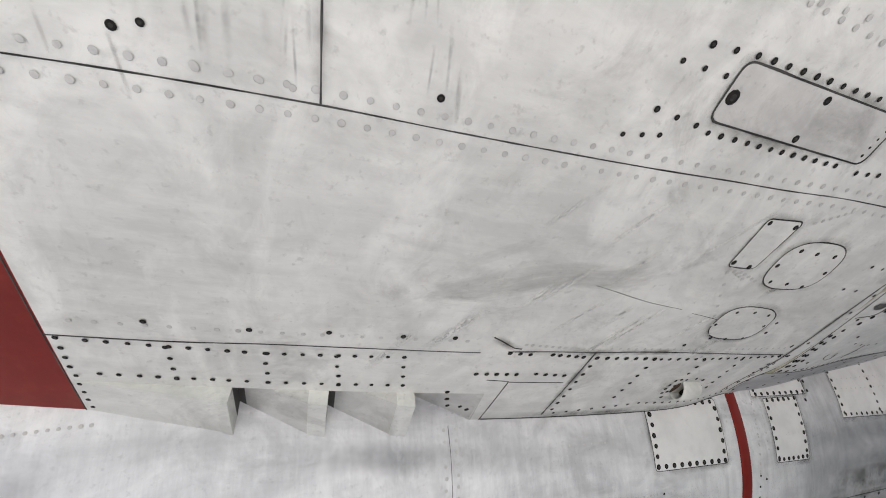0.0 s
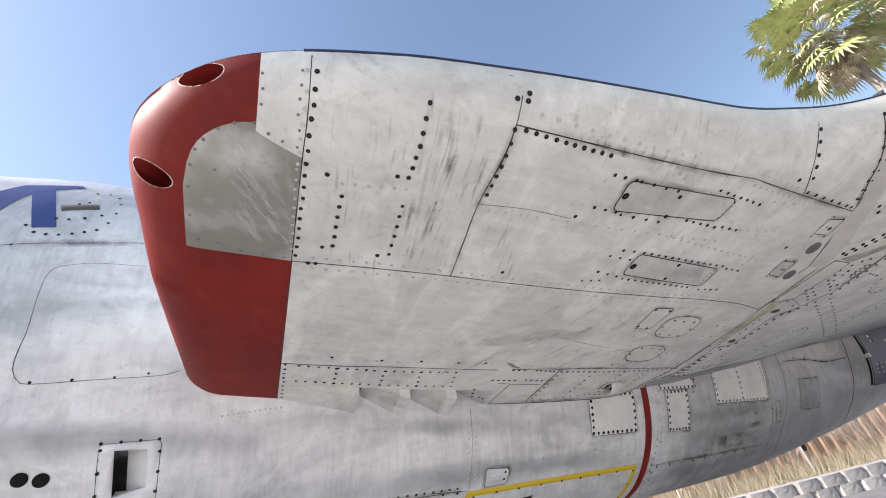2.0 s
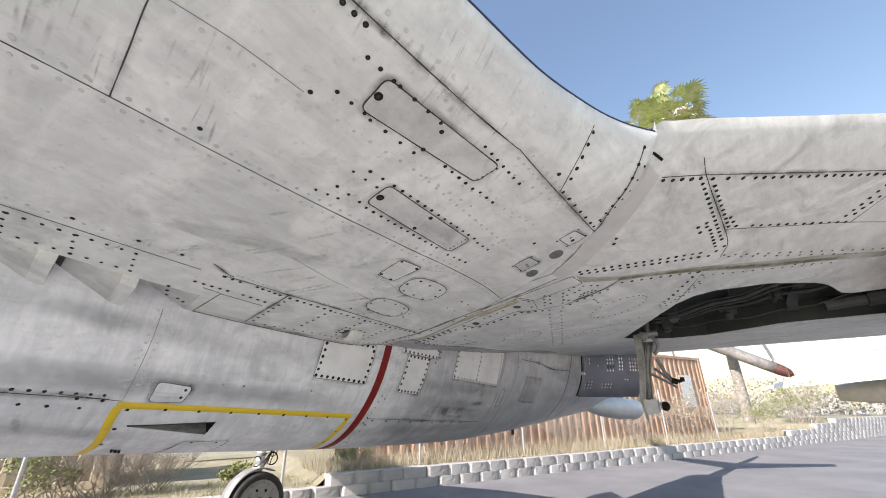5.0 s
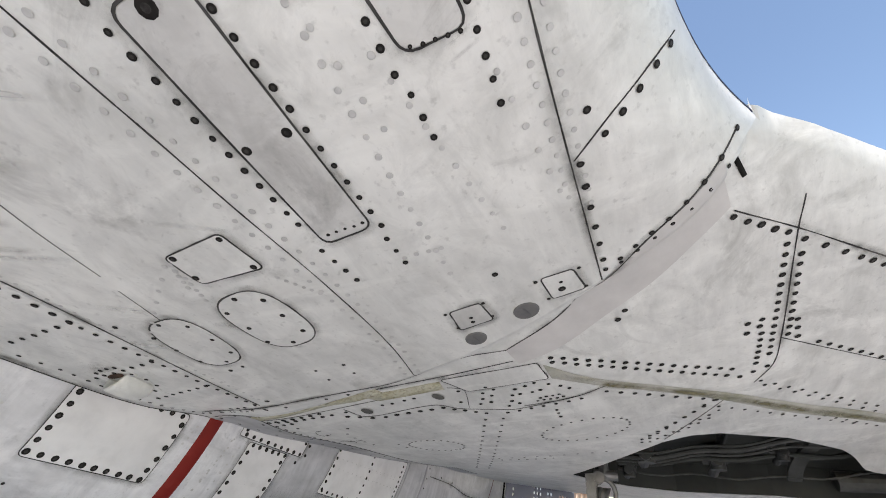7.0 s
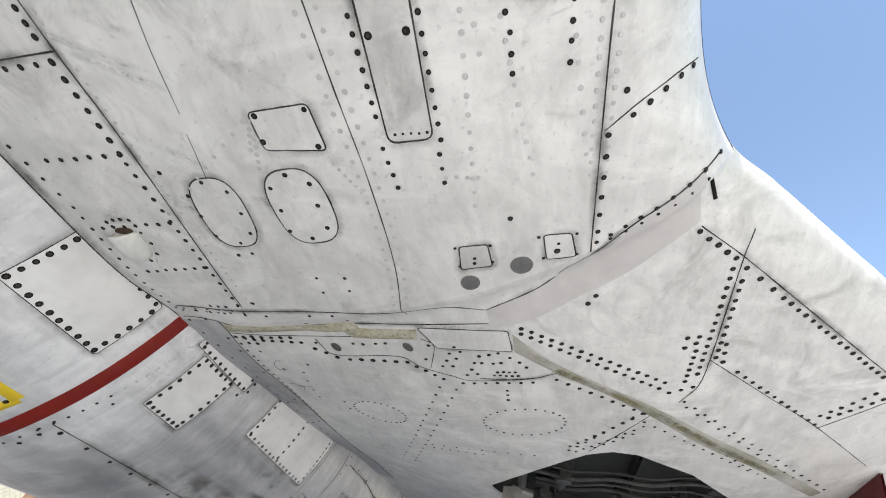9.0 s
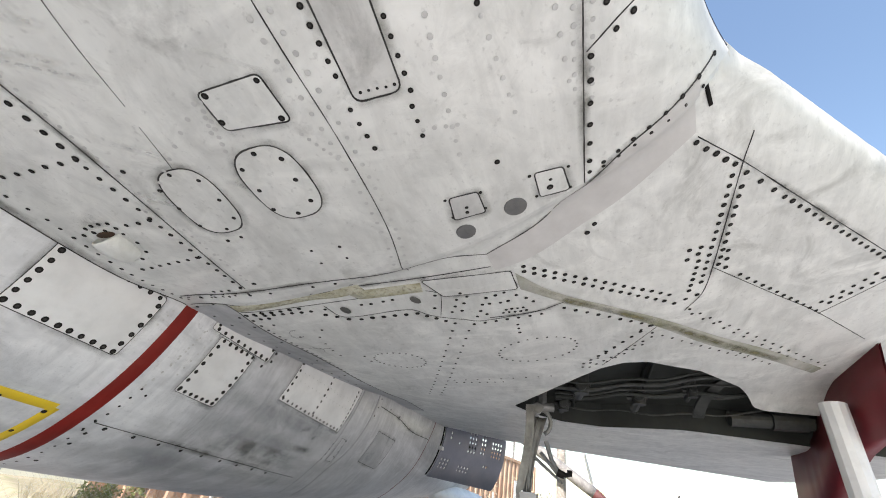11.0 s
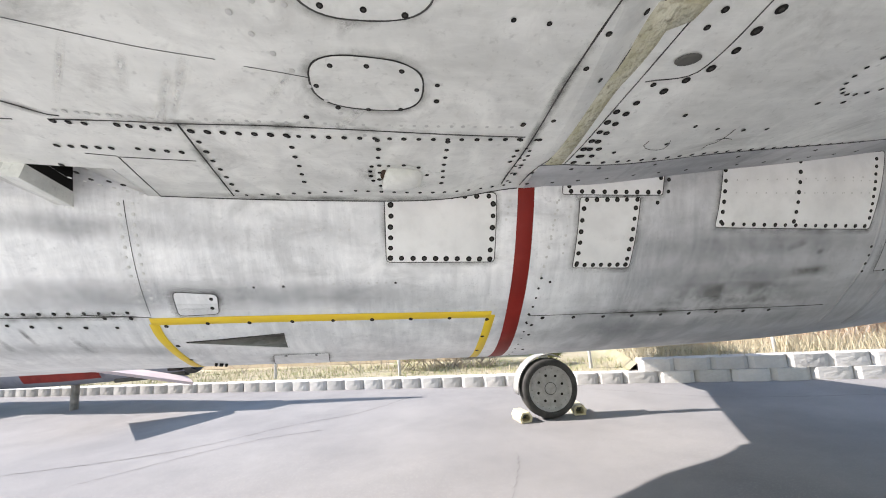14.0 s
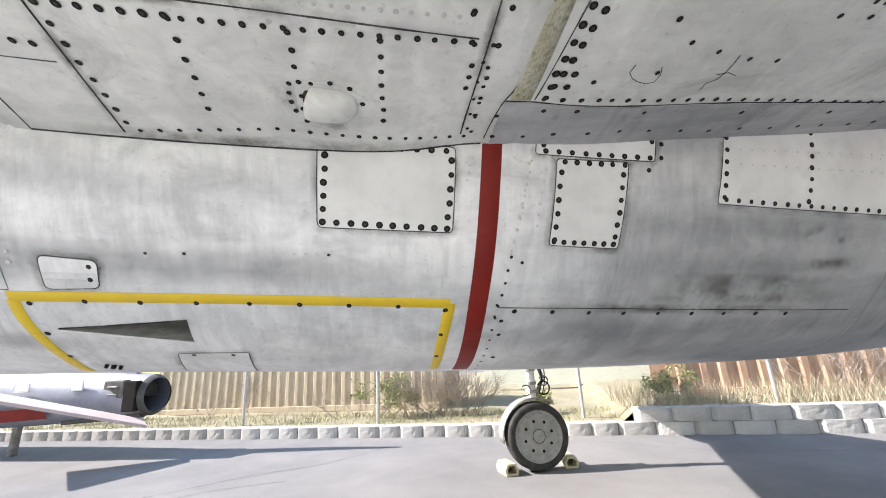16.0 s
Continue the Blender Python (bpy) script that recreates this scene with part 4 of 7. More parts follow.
spots_s(((1.084, -0.318), (1.091, -0.294), (1.104, -0.266), (1.12, -0.238), (1.138, -0.208)), 0.006)
row_s((1.173, -0.163), (1.434, -0.162), 6, 0.006)
row_s((1.299, -0.423), (1.47, -0.162), 9, 0.0055)
row_s((1.345, -0.403), (1.464, -0.195), 7, 0.004)
row_s((-0.358, 0.987), (-0.066, 0.989), 9, 0.005)
row_s((-0.023, 0.989), (0.288, 0.974), 9, 0.005)
row_s((-0.355, 1.098), (-0.066, 1.099), 9, 0.005)
row_s((-0.018, 1.1), (0.312, 1.093), 9, 0.005)
row_s((-0.218, 0.991), (-0.21, 1.102), 4, 0.005)
row_s((-0.027, 0.989), (-0.018, 1.1), 4, 0.005)
row_s((0.13, 0.985), (0.147, 1.1), 4, 0.005)
row_s((0.288, 0.974), (0.312, 1.093), 4, 0.005)
row_s((-0.407, 0.986), (-0.395, 1.234), 9, 0.005)
spots_s(((-0.248, 0.916), (-0.057, 0.914), (0.104, 0.903), (0.27, 0.898), (0.396, 0.891)), 0.006)
row_s((0.562, 0.937), (0.623, 0.939), 3, 0.006)
row_s((0.69, 0.936), (0.795, 0.941), 5, 0.006)
row_s((0.501, 1.032), (0.62, 1.029), 5, 0.006)
row_s((0.683, 1.025), (0.779, 1.03), 4, 0.006)
row_s((0.84, 0.943), (0.836, 1.222), 8, 0.006)
row_s((0.84, 0.943), (1.048, 0.94), 7, 0.007)
row_s((1.076, 0.942), (1.599, 0.927), 16, 0.0055)
row_s((1.051, 0.944), (1.043, 1.153), 6, 0.006)
row_s((1.257, 0.944), (1.253, 1.164), 7, 0.0055)
row_s((1.426, 0.941), (1.431, 1.149), 7, 0.0055)
row_s((0.853, 1.246), (1.135, 1.205), 7, 0.005)
row_s((1.178, 1.198), (1.639, 1.218), 13, 0.005)
row_s((1.644, 0.929), (1.655, 1.202), 6, 0.0045)
row_s((1.631, 0.971), (1.641, 1.189), 5, 0.004)
spots_s(((1.109, 0.872), (1.593, 0.867)), 0.005)
row_s((0.443, 1.121), (0.467, 1.192), 3, 0.006)
row_s((0.507, 1.198), (0.535, 1.215), 2, 0.006)
row_s((0.414, 1.189), (0.553, 1.266), 6, 0.006, PALE)

# painted rivets along the seams
spots_s(((-0.557, 0.11), (-0.598, 0.126), (-0.632, 0.15), (-0.661, 0.183), (-0.678, 0.209), (-0.689, 0.246), (-0.694, 0.299), (-0.692, 0.377), (-0.675, 0.449), (-0.628, 0.45), (-0.573, 0.462), (-0.515, 0.462), (-0.46, 0.459)), 0.0045, STEEL)
spots_s(((-0.466, 0), (-0.466, 0.019), (-0.467, 0.04), (-0.468, 0.066), (-0.462, 0.093), (-0.463, 0.127), (-0.548, 0.032), (-0.545, 0.051), (-0.546, 0.075), (-0.527, 0.12), (-0.496, 0.125), (-0.636, 0.236), (-0.562, 0.257), (-0.518, 0.328)), 0.0042, STEEL)
row_s((-0.455, -0.004), (-0.458, 0.165), 7, 0.006, PALE)
row_s((-0.458, 0.18), (-0.446, 0.424), 10, 0.005, PALE)
row_s((0.11, -0.103), (0.62, -0.148), 11, 0.0065, PALE)
row_s((0.065, 0.161), (0.967, 0.087), 18, 0.006, PALE)


def rivets_along(pts, off, gap, r):
    """Painted rivets at an even gap along a seam, off metres to its outboard side."""
    line = smooth_path(pts, gap)
    for (ax_, ay), (bx, by) in zip(line, line[1:]):
        d = math.hypot(bx - ax_, by - ay)
        screw(*skin_point((ax_ + bx) / 2 + off * (by - ay) / d, (ay + by) / 2 - off * (bx - ax_) / d), r, wing_root, PALE)


LONG = ((-0.40, 0.465), (-0.207, 0.444), (0.045, 0.425), (0.239, 0.417), (0.60, 0.400), (0.838, 0.386), (0.974, 0.38), (1.204, 0.367), (1.484, 0.37), (1.66, 0.395))
for off in (0.020, -0.020):
    rivets_along(LONG, off, 0.038, 0.0062)
for off in (0.017, -0.017):
    rivets_along(((0.90, -0.149), (1.169, -0.149), (1.28, -0.149)), off, 0.03, 0.006)
row_s((-0.348, 0.188), (-0.184, 0.159), 6, 0.006, PALE)
row_s((-0.372, 0.932), (0.429, 0.899), 20, 0.006, PALE)
row_s((-0.117, 0.413), (0.006, 0.411), 4, 0.006, PALE)
row_s((0.735, 0.109), (1.308, 0.128), 16, 0.0065, PALE)
row_s((0.868, 0.051), (1.241, -0.008), 10, 0.006, PALE)
row_s((0.965, -0.088), (1.212, -0.121), 6, 0.006, PALE)
row_s((1.218, 0.187), (1.23, 0.114), 4, 0.006, PALE)
row_s((0.593, 0.9), (0.816, 0.909), 12, 0.006, PALE)
row_s((0.864, 0.899), (1.567, 0.879), 26, 0.005, PALE)
row_s((1.017, 0.599), (1.23, 0.927), 10, 0.006, PALE)
row_s((1.144, 0.435), (1.227, 0.392), 6, 0.005, PALE)
row_s((1.019, 0.586), (1.084, 0.612), 5, 0.006, PALE)
row_s((1.061, 0.593), (1.131, 0.614), 5, 0.006, PALE)

# hatches of the wing root
plate_s(((0.687, 0.295), (0.692, 0.2), (1.118, 0.201), (1.113, 0.295)), 0.003, HATCH, 0.02, "hatch", "long bolted hatch with a grimy edge")
spots_s(((0.705, 0.254),), 0.011)
spots_s(((0.9, 0.285), (0.904, 0.214)), 0.007)
row_s((1.097, 0.279), (1.104, 0.21), 5, 0.003)
plate_s(((0.454, -0.034), (0.894, -0.073), (0.888, 0.012), (0.459, 0.066)), 0.003, HATCH, 0.02, "hatch", "long bolted hatch with a grimy edge")
spots_s(((0.469, 0.013),), 0.011)
spots_s(((0.664, -0.03), (0.669, 0.042)), 0.007)
row_s((0.885, 0.002), (0.896, -0.063), 5, 0.003)
plate_s(((1.002, 0.58), (1.003, 0.447), (1.108, 0.439), (1.088, 0.578)), 0.003, SKIN, 0.012, "hatch", "small square hatch with four screws")
spots_s(((1.01, 0.568), (1.013, 0.455), (1.098, 0.454), (1.069, 0.575)), 0.006)
spots_s(((1.507, 0.526), (1.561, 0.529), (1.56, 0.612), (1.498, 0.61)), 0.0045)
spots_s(((1.384, 0.76), (1.386, 0.804)), 0.005)
oval_s((1.143, 0.559), (1.365, 0.55), (1.259, 0.479))
spots_s(((1.187, 0.51), (1.25, 0.512), (1.321, 0.512), (1.35, 0.564), (1.319, 0.616), (1.253, 0.612), (1.186, 0.611), (1.156, 0.56)), 0.0055)
oval_s((1.139, 0.766), (1.355, 0.775), (1.252, 0.704))
spots_s(((1.182, 0.727), (1.249, 0.723), (1.314, 0.73), (1.344, 0.775), (1.312, 0.833), (1.244, 0.838), (1.181, 0.837), (1.148, 0.779)), 0.005)
plate_s(((1.433, 0.184), (1.435, 0.113), (1.51, 0.106), (1.512, 0.188)), 0.003, HATCH, 0.008, "drain_plate", "")
spots_s(((1.477, 0.149), (1.495, 0.151)), 0.0045)
spots_s(((1.434, 0.196), (1.438, 0.105), (1.497, 0.103), (1.501, 0.192)), 0.004)
plate_s(((1.426, -0.032), (1.43, -0.098), (1.508, -0.112), (1.508, -0.04)), 0.003, SKIN, 0.008, "drain_plate", "")
spots_s(((1.483, -0.065),), 0.008)
spots_s(((1.458, -0.068),), 0.004)
spots_s(((1.429, -0.019), (1.432, -0.112), (1.502, -0.115), (1.503, -0.03)), 0.004)
plug_s((1.569, 0.171), 0.029)
plug_s((1.521, 0.027), 0.032)

# fairing, channels and panels of the wing behind the step
seam_s(((1.518, -0.431), (1.638, -0.565), (1.786, -0.717), (2.213, -1.155)), 0.0035)  # w1
seam_s(((1.561, -0.576), (1.638, -0.565), (2.053, -0.567), (2.193, -0.559), (2.285, -0.514)), 0.0035)  # w2
seam_s(((2.052, -0.565), (2.307, -0.835), (2.473, -1.013), (2.802, -1.319)), 0.003)  # w3
seam_s(((2.501, -1.035), (2.37, -1.215)), 0.003)  # w4
seam_s(((2.107, 0.201), (2.115, 0.033), (2.08, -0.081)), 0.0035)  # w5
seam_s(((2.351, -0.439), (2.665, -0.224)), 0.003)  # w6
row_s((1.535, -0.43), (1.64, -0.545), 5, 0.0078)
row_s((1.679, -0.582), (1.77, -0.676), 3, 0.0078)
row_s((1.809, -0.715), (2.226, -1.145), 16, 0.0072)
row_s((1.675, -0.545), (2.122, -0.543), 14, 0.0072)
row_s((1.724, -0.58), (2.045, -0.583), 10, 0.0072)
row_s((1.984, -0.6), (2.069, -0.61), 3, 0.0072)
row_s((1.939, -0.476), (1.937, -0.511), 2, 0.0072)
row_s((1.985, -0.476), (1.966, -0.507), 2, 0.0072)
row_s((2.003, -0.514), (2.161, -0.51), 6, 0.0072)
row_s((2.196, -0.543), (2.223, -0.469), 3, 0.0072)
row_s((1.836, 0.044), (2.161, -0.445), 16, 0.0072)
row_s((1.863, 0.045), (2.195, -0.431), 16, 0.0072)
spots_s(((1.719, -0.179), (1.748, -0.158)), 0.0072)
row_s((2.129, -0.669), (2.474, -1.019), 12, 0.0066)
row_s((2.421, -1.019), (2.315, -1.158), 6, 0.0072)
row_s((2.435, -1.053), (2.35, -1.196), 6, 0.0072)
row_s((2.282, -0.532), (3.002, -1.238), 17, 0.0054)
row_s((2.319, -0.546), (3.039, -1.222), 15, 0.0054)
row_s((2.364, -0.454), (2.887, -0.971), 14, 0.0054)
row_s((2.412, -0.413), (2.815, -0.884), 12, 0.0054)
row_s((2.118, -0.075), (2.354, -0.405), 9, 0.0072)
row_s((2.354, -0.398), (2.625, -0.142), 9, 0.0072)
row_s((2.375, -0.367), (2.663, -0.139), 8, 0.006)
row_s((2.446, -0.414), (2.671, -0.169), 9, 0.0054)
row_s((2.505, -0.383), (2.626, -0.245), 5, 0.0054)
oval_s((2.446, 0.231), (2.409, -0.129), (2.303, 0.041), True)
row_s((1.806, 1.067), (1.847, 0.823), 8, 0.0072)
spots_s(((1.855, 0.77), (1.875, 0.636), (1.882, 0.601), (1.882, 0.554), (1.883, 0.518), (1.903, 0.365), (1.982, 0.388)), 0.006)
row_s((1.891, 0.786), (1.951, 0.722), 3, 0.0084)
row_s((1.97, 0.678), (2.0, 0.461), 6, 0.0084)
row_s((2.027, 0.432), (2.109, 0.341), 4, 0.0072)
spots_s(((1.951, 0.297), (1.916, 0.276), (1.943, 0.257), (2.026, 0.332), (1.992, 0.312), (2.027, 0.294), (1.981, 0.276)), 0.006)
spots_s(((1.971, 0.193), (1.965, 0.158), (1.957, 0.126), (2.009, 0.213), (2.01, 0.187), (2.015, 0.147), (2.012, 0.119), (1.985, 0.086), (2.013, 0.054), (2.042, 0.031), (2.049, 0.227), (2.077, 0.208), (2.083, 0.247)), 0.006)
row_s((2.086, 0.147), (2.092, 0.061), 5, 0.0054)
row_s((2.067, 0.134), (2.069, 0.071), 4, 0.0054)
row_s((2.136, 0.27), (2.135, 0.009), 7, 0.0066)
row_s((2.186, 0.105), (2.251, 0.105), 3, 0.006)
oval_s((2.356, 0.805), (2.48, 0.571), (2.321, 0.644), True)
row_s((2.109, 0.341), (3.051, 0.747), 17, 0.0054)
row_s((2.184, 0.302), (3.067, 0.679), 15, 0.0054)
row_s((2.738, 0.505), (2.742, 0.012), 9, 0.0048)
row_s((2.78, 0.505), (2.79, 0.256), 7, 0.0048)
seam_s(((2.085, 0.313), (2.121, 0.239), (2.108, -0.003)), 0.003)  # w7
seam_s(((1.833, 0.765), (1.934, 0.728), (1.966, 0.479), (2.027, 0.419), (2.052, 0.381), (2.09, 0.308)), 0.003)  # w8
seam_s(((1.866, 0.389), (1.894, 0.348), (1.924, 0.347), (2.038, 0.379)), 0.003)  # w9
channel_s(((1.747, 1.076), (1.758, 0.842), (1.777, 0.689), (1.783, 0.605), (1.812, 0.628), (1.843, 0.396)), 0.052, CORR)
plate_s(((1.81, 0.387), (1.848, 0.089), (1.95, 0.078), (1.918, 0.336)), 0.0025, SKIN, 0.01, "cover_plate", "plain smooth cover plate")
dimple_s((1.886, 0.703), 0.026)
dimple_s((1.907, 0.44), 0.026)
seam_s(((1.694, 1.23), (1.709, 1.091), (1.722, 1.047), (1.745, 0.90), (1.752, 0.75), (1.765, 0.62), (1.79, 0.40), (1.805, 0.148)), 0.004)  # strap edge
seam_s(((1.84, 0.595), (1.825, 0.714), (1.803, 0.875), (1.782, 1.078)), 0.003)  # channel edge
spots_s(((1.74, 0.612), (1.672, 0.624), (1.666, 0.7), (1.715, 0.739), (1.659, 0.853), (1.653, 0.929), (1.65, 1.012), (1.651, 1.076), (1.652, 1.139)), 0.0055)
spots_s(((1.592, 0.871), (1.606, 0.931), (1.611, 0.981), (1.611, 1.012), (1.61, 1.044)), 0.0055)
spots_s(((1.716, 1.22), (1.799, 1.216), (1.877, 1.197), (1.972, 1.192), (2.061, 1.185), (2.153, 1.189), (2.257, 1.196), (2.352, 1.201), (2.447, 1.194), (2.55, 1.194), (2.64, 1.188), (2.719, 1.186), (2.819, 1.185), (2.903, 1.178)), 0.0055)
spots_s(((1.707, 1.141), (1.816, 1.109), (1.899, 1.103), (2.084, 1.109), (2.384, 1.122), (2.67, 1.123)), 0.0055)
row_s((1.803, 1.071), (1.935, 1.063), 4, 0.006)
row_s((1.969, 1.062), (2.792, 1.081), 21, 0.0055)
spots_s(((1.816, 0.853), (1.812, 0.889), (1.81, 0.925), (1.807, 0.962), (1.802, 0.999), (1.805, 1.035), (1.84, 1.03), (1.843, 0.995)), 0.0075)
spots_s(((1.996, 0.86), (2.059, 0.906), (2.139, 0.926), (2.233, 0.944), (2.308, 0.947), (1.895, 1.011), (2.339, 0.837), (2.41, 0.835), (2.031, 0.981)), 0.0055)
seam_s(((2.032, 0.965), (2.044, 0.991), (2.039, 1.01), (2.011, 1.01), (1.978, 0.996), (1.962, 0.977), (1.967, 0.962)), 0.0015)  # scribed circle
seam_s(((2.183, 1.036), (2.181, 1.015), (2.202, 1.001), (2.206, 0.972), (2.201, 0.935)), 0.0018)  # scar
seam_s(((2.187, 0.988), (2.207, 0.981), (2.242, 0.992)), 0.0015)  # scar

# fuselage panels
plate_f(((1.262, 16.2), (1.622, 15.8), (1.613, 31.9), (1.258, 31.6)), 0.003, PATCH, 0.014, "patch_panel", "pale screwed-on patch panel")
row_f((1.28, 16.6), (1.597, 16.5), 9, 0.0078)
row_f((1.28, 18.3), (1.271, 30.6), 6, 0.0078)
row_f((1.271, 30.6), (1.6, 31.2), 10, 0.0078)
row_f((1.611, 18.2), (1.601, 28.9), 5, 0.0078)
plate_f(((1.851, 13.5), (2.211, 11.7), (2.202, 16.4), (1.846, 16)), 0.003, PATCH, 0.008, "patch_panel", "pale screwed-on patch panel")
row_f((1.874, 15.4), (2.189, 15.8), 9, 0.007)
spots_f(((2.198, 12.6), (1.87, 14.3)), 0.007)
plate_f(((1.908, 16.8), (2.121, 16.9), (2.098, 34.4), (1.891, 33.9)), 0.003, PATCH, 0.01, "patch_panel", "pale screwed-on patch panel")
row_f((1.931, 17.3), (2.109, 17.4), 6, 0.007)
row_f((1.919, 19.3), (1.904, 32.8), 6, 0.007)
row_f((1.904, 33.2), (2.084, 33.5), 7, 0.007)
row_f((2.105, 19.3), (2.087, 31.9), 6, 0.007)
plate_f(((2.436, 9.9), (3.092, 7.7), (3.039, 26.7), (2.406, 24.5)), 0.003, PATCH, 0.01, "patch_panel", "pale screwed-on patch panel")
row_f((2.443, 11.1), (2.426, 23.2), 6, 0.007)
row_f((2.739, 9.5), (2.718, 23.8), 7, 0.007)
row_f((3.053, 9.4), (3.031, 23.8), 9, 0.0064)
row_f((2.433, 23.7), (3.019, 25.9), 15, 0.0064)
row_f((2.805, 14.0), (3.021, 14.5), 7, 0.003, PALE)
row_f((2.805, 16.9), (3.021, 17.5), 7, 0.003, PALE)
ribbon_f(((1.724, 14.3), (1.716, 23.1), (1.707, 36.2), (1.699, 50.3), (1.699, 81)), 0.056, RED, "turbine_stripe", "faded red painted ring")
ribbon_f(((0.475, 48.8), (0.791, 48.2), (1.151, 48), (1.618, 48.3)), 0.032, YELLOW, "yellow_border", "yellow painted border line")
ribbon_f(((1.618, 48.3), (1.613, 52.1), (1.604, 62.5), (1.601, 79.5)), 0.032, YELLOW, "yellow_border", "")
ribbon_f(((0.482, 49.6), (0.48, 54.8), (0.486, 61.3), (0.49, 70.5), (0.473, 81.2)), 0.032, YELLOW, "yellow_border", "")
spots_f(((0.517, 50.4), (0.65, 49.5), (0.784, 49.4), (0.925, 49.2), (1.062, 49.1), (1.195, 49.1), (1.33, 49.2), (1.468, 49.3), (1.605, 50.2), (1.599, 58.3), (1.596, 68.4), (0.513, 59.2), (0.509, 68.8)), 0.0065)
seam_f(((1.763, 49.4), (2.063, 49.6), (2.455, 50.5), (3.006, 51.9)), 0.0035)  # lower door
row_f((1.814, 50.4), (2.762, 52.4), 9, 0.0065)
spots_f(((1.779, 53.4), (1.781, 58.3), (1.79, 69.5)), 0.006)
row_f((1.758, 48.6), (1.754, 80.3), 9, 0.004)
row_f((1.826, 17.9), (1.783, 36.1), 8, 0.005, PALE)
row_f((1.784, 36.7), (1.756, 52.0), 6, 0.004)
row_f((1.668, 17.5), (1.652, 21.7), 4, 0.005, PALE)
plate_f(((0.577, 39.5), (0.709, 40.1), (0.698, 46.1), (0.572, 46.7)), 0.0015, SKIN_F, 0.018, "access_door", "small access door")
spots_f(((0.688, 41.4), (0.683, 44.2)), 0.006)
plate_f(((0.811, 67.4), (1.015, 66.6), (0.988, 82.8), (0.766, 82.6)), 0.0015, SKIN_F, 0.006, "access_door", "small access door")
spots_f(((0.853, 68), (0.966, 67.9)), 0.006)
spots_f(((0.828, 38), (0.921, 37.8), (1.283, 37.2), (1.816, 37.9)), 0.004)
row_f((0.884, 23.5), (1.146, 23.8), 10, 0.004, PALE)
row_f((0.716, 37.6), (1.251, 37.1), 20, 0.004, PALE)
strip("panel_seam", fus_point, ((0.492, 18.8), (0.493, 26.4), (0.49, 35.3), (0.485, 47.1)), 0.0014, 0.0012, SEAM, fuselage, "", (1, DEG))  # frame
seam_f(((0.281, 46.6), (0.484, 47.3)), 0.003)  # long
spots_f(((0.345, 47.6), (0.423, 47.6)), 0.006)
row_f((0.477, 19.6), (0.47, 44.5), 12, 0.006, PALE)
row_f((0.516, 19.3), (0.509, 41.2), 11, 0.006, PALE)
row_f((-0.395, 47.9), (0.421, 45.7), 20, 0.0055)
seam_f(((-0.512, 49.1), (-0.121, 48.2), (0.441, 47)), 0.003)  # long
seam_f(((-0.443, 49.1), (-0.437, 57.6), (-0.437, 66.5)), 0.003)  # frame
spots_f(((-0.422, 50.6), (-0.337, 50.4), (-0.276, 50.5), (-0.184, 50.2), (-0.102, 50.1), (-0.02, 50.2), (0.054, 50.1), (0.12, 50.5), (0.198, 50.8), (0.273, 50.8), (0.366, 50.8)), 0.006)
for pts, w in ((((-0.95, 43.5), (-0.2, 42.5), (0.5, 41.5), (1.05, 41.5)), 0.15), (((0.1, 40.5), (0.9, 40.0), (1.62, 41.5)), 0.13), (((-1.5, 30), (-0.9, 29.5), (-0.35, 31)), 0.14),
               (((-0.1, 24), (0.4, 25), (1.0, 26)), 0.10), (((1.78, 40), (2.4, 39), (3.0, 40)), 0.16), (((1.9, 30), (2.5, 29), (3.2, 30)), 0.14), (((-0.4, 60), (0.2, 60), (0.8, 66)), 0.10),
               (((1.75, 58), (2.4, 57), (3.3, 56)), 0.14)):
    strip("dull_belt", fus_point, pts, w, 0.0006, BELT, fuselage, "", (1, DEG), 0.05)
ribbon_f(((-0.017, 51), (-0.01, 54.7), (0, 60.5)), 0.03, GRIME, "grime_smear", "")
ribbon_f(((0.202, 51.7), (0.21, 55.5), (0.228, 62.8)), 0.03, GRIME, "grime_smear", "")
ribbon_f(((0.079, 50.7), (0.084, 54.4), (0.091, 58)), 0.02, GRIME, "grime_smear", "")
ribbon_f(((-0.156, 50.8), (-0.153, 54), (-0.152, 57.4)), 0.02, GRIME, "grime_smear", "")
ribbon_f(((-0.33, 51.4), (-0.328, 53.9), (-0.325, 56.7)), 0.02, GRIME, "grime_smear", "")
row_f((-0.609, 24.9), (-0.396, 22.3), 12, 0.005, PALE)
ribbon_f(((3.126, 7.3), (3.093, 20.5), (3.084, 33.2), (3.068, 48.4), (3.103, 64.1)), 0.012, SKIN_AFT, "frame_band", "")
ribbon_f(((3.352, 5.9), (3.333, 17.2), (3.291, 31.6), (3.224, 45.3), (3.26, 65.7)), 0.02, SKIN_AFT, "frame_band", "")
ribbon_f(((5.038, -1.5), (5.053, 12.2), (5.063, 36.2)), 0.02, SKIN_AFT, "frame_band", "")
ribbon_f(((4.634, 0.4), (4.539, 15.2), (4.504, 34.7), (4.482, 50.1), (4.558, 67.4)), 0.01, MAROON, "red_ring", "")  # thin red ring
plate_f(((3.523, 19.8), (3.845, 21.2), (3.813, 38.5), (3.498, 36.1)), 0.002, SKIN_AFT, 0.012, "scuffed_plate", "dull grey plate")
seam_f(((3.418, 9.6), (3.764, 10.5), (4.091, 13.4), (4.538, 13.3)), 0.006)  # fillet
row_f((3.577, 8.8), (3.765, 9.6), 2, 0.006)
row_f((3.387, 6.8), (3.367, 14.6), 3, 0.005)
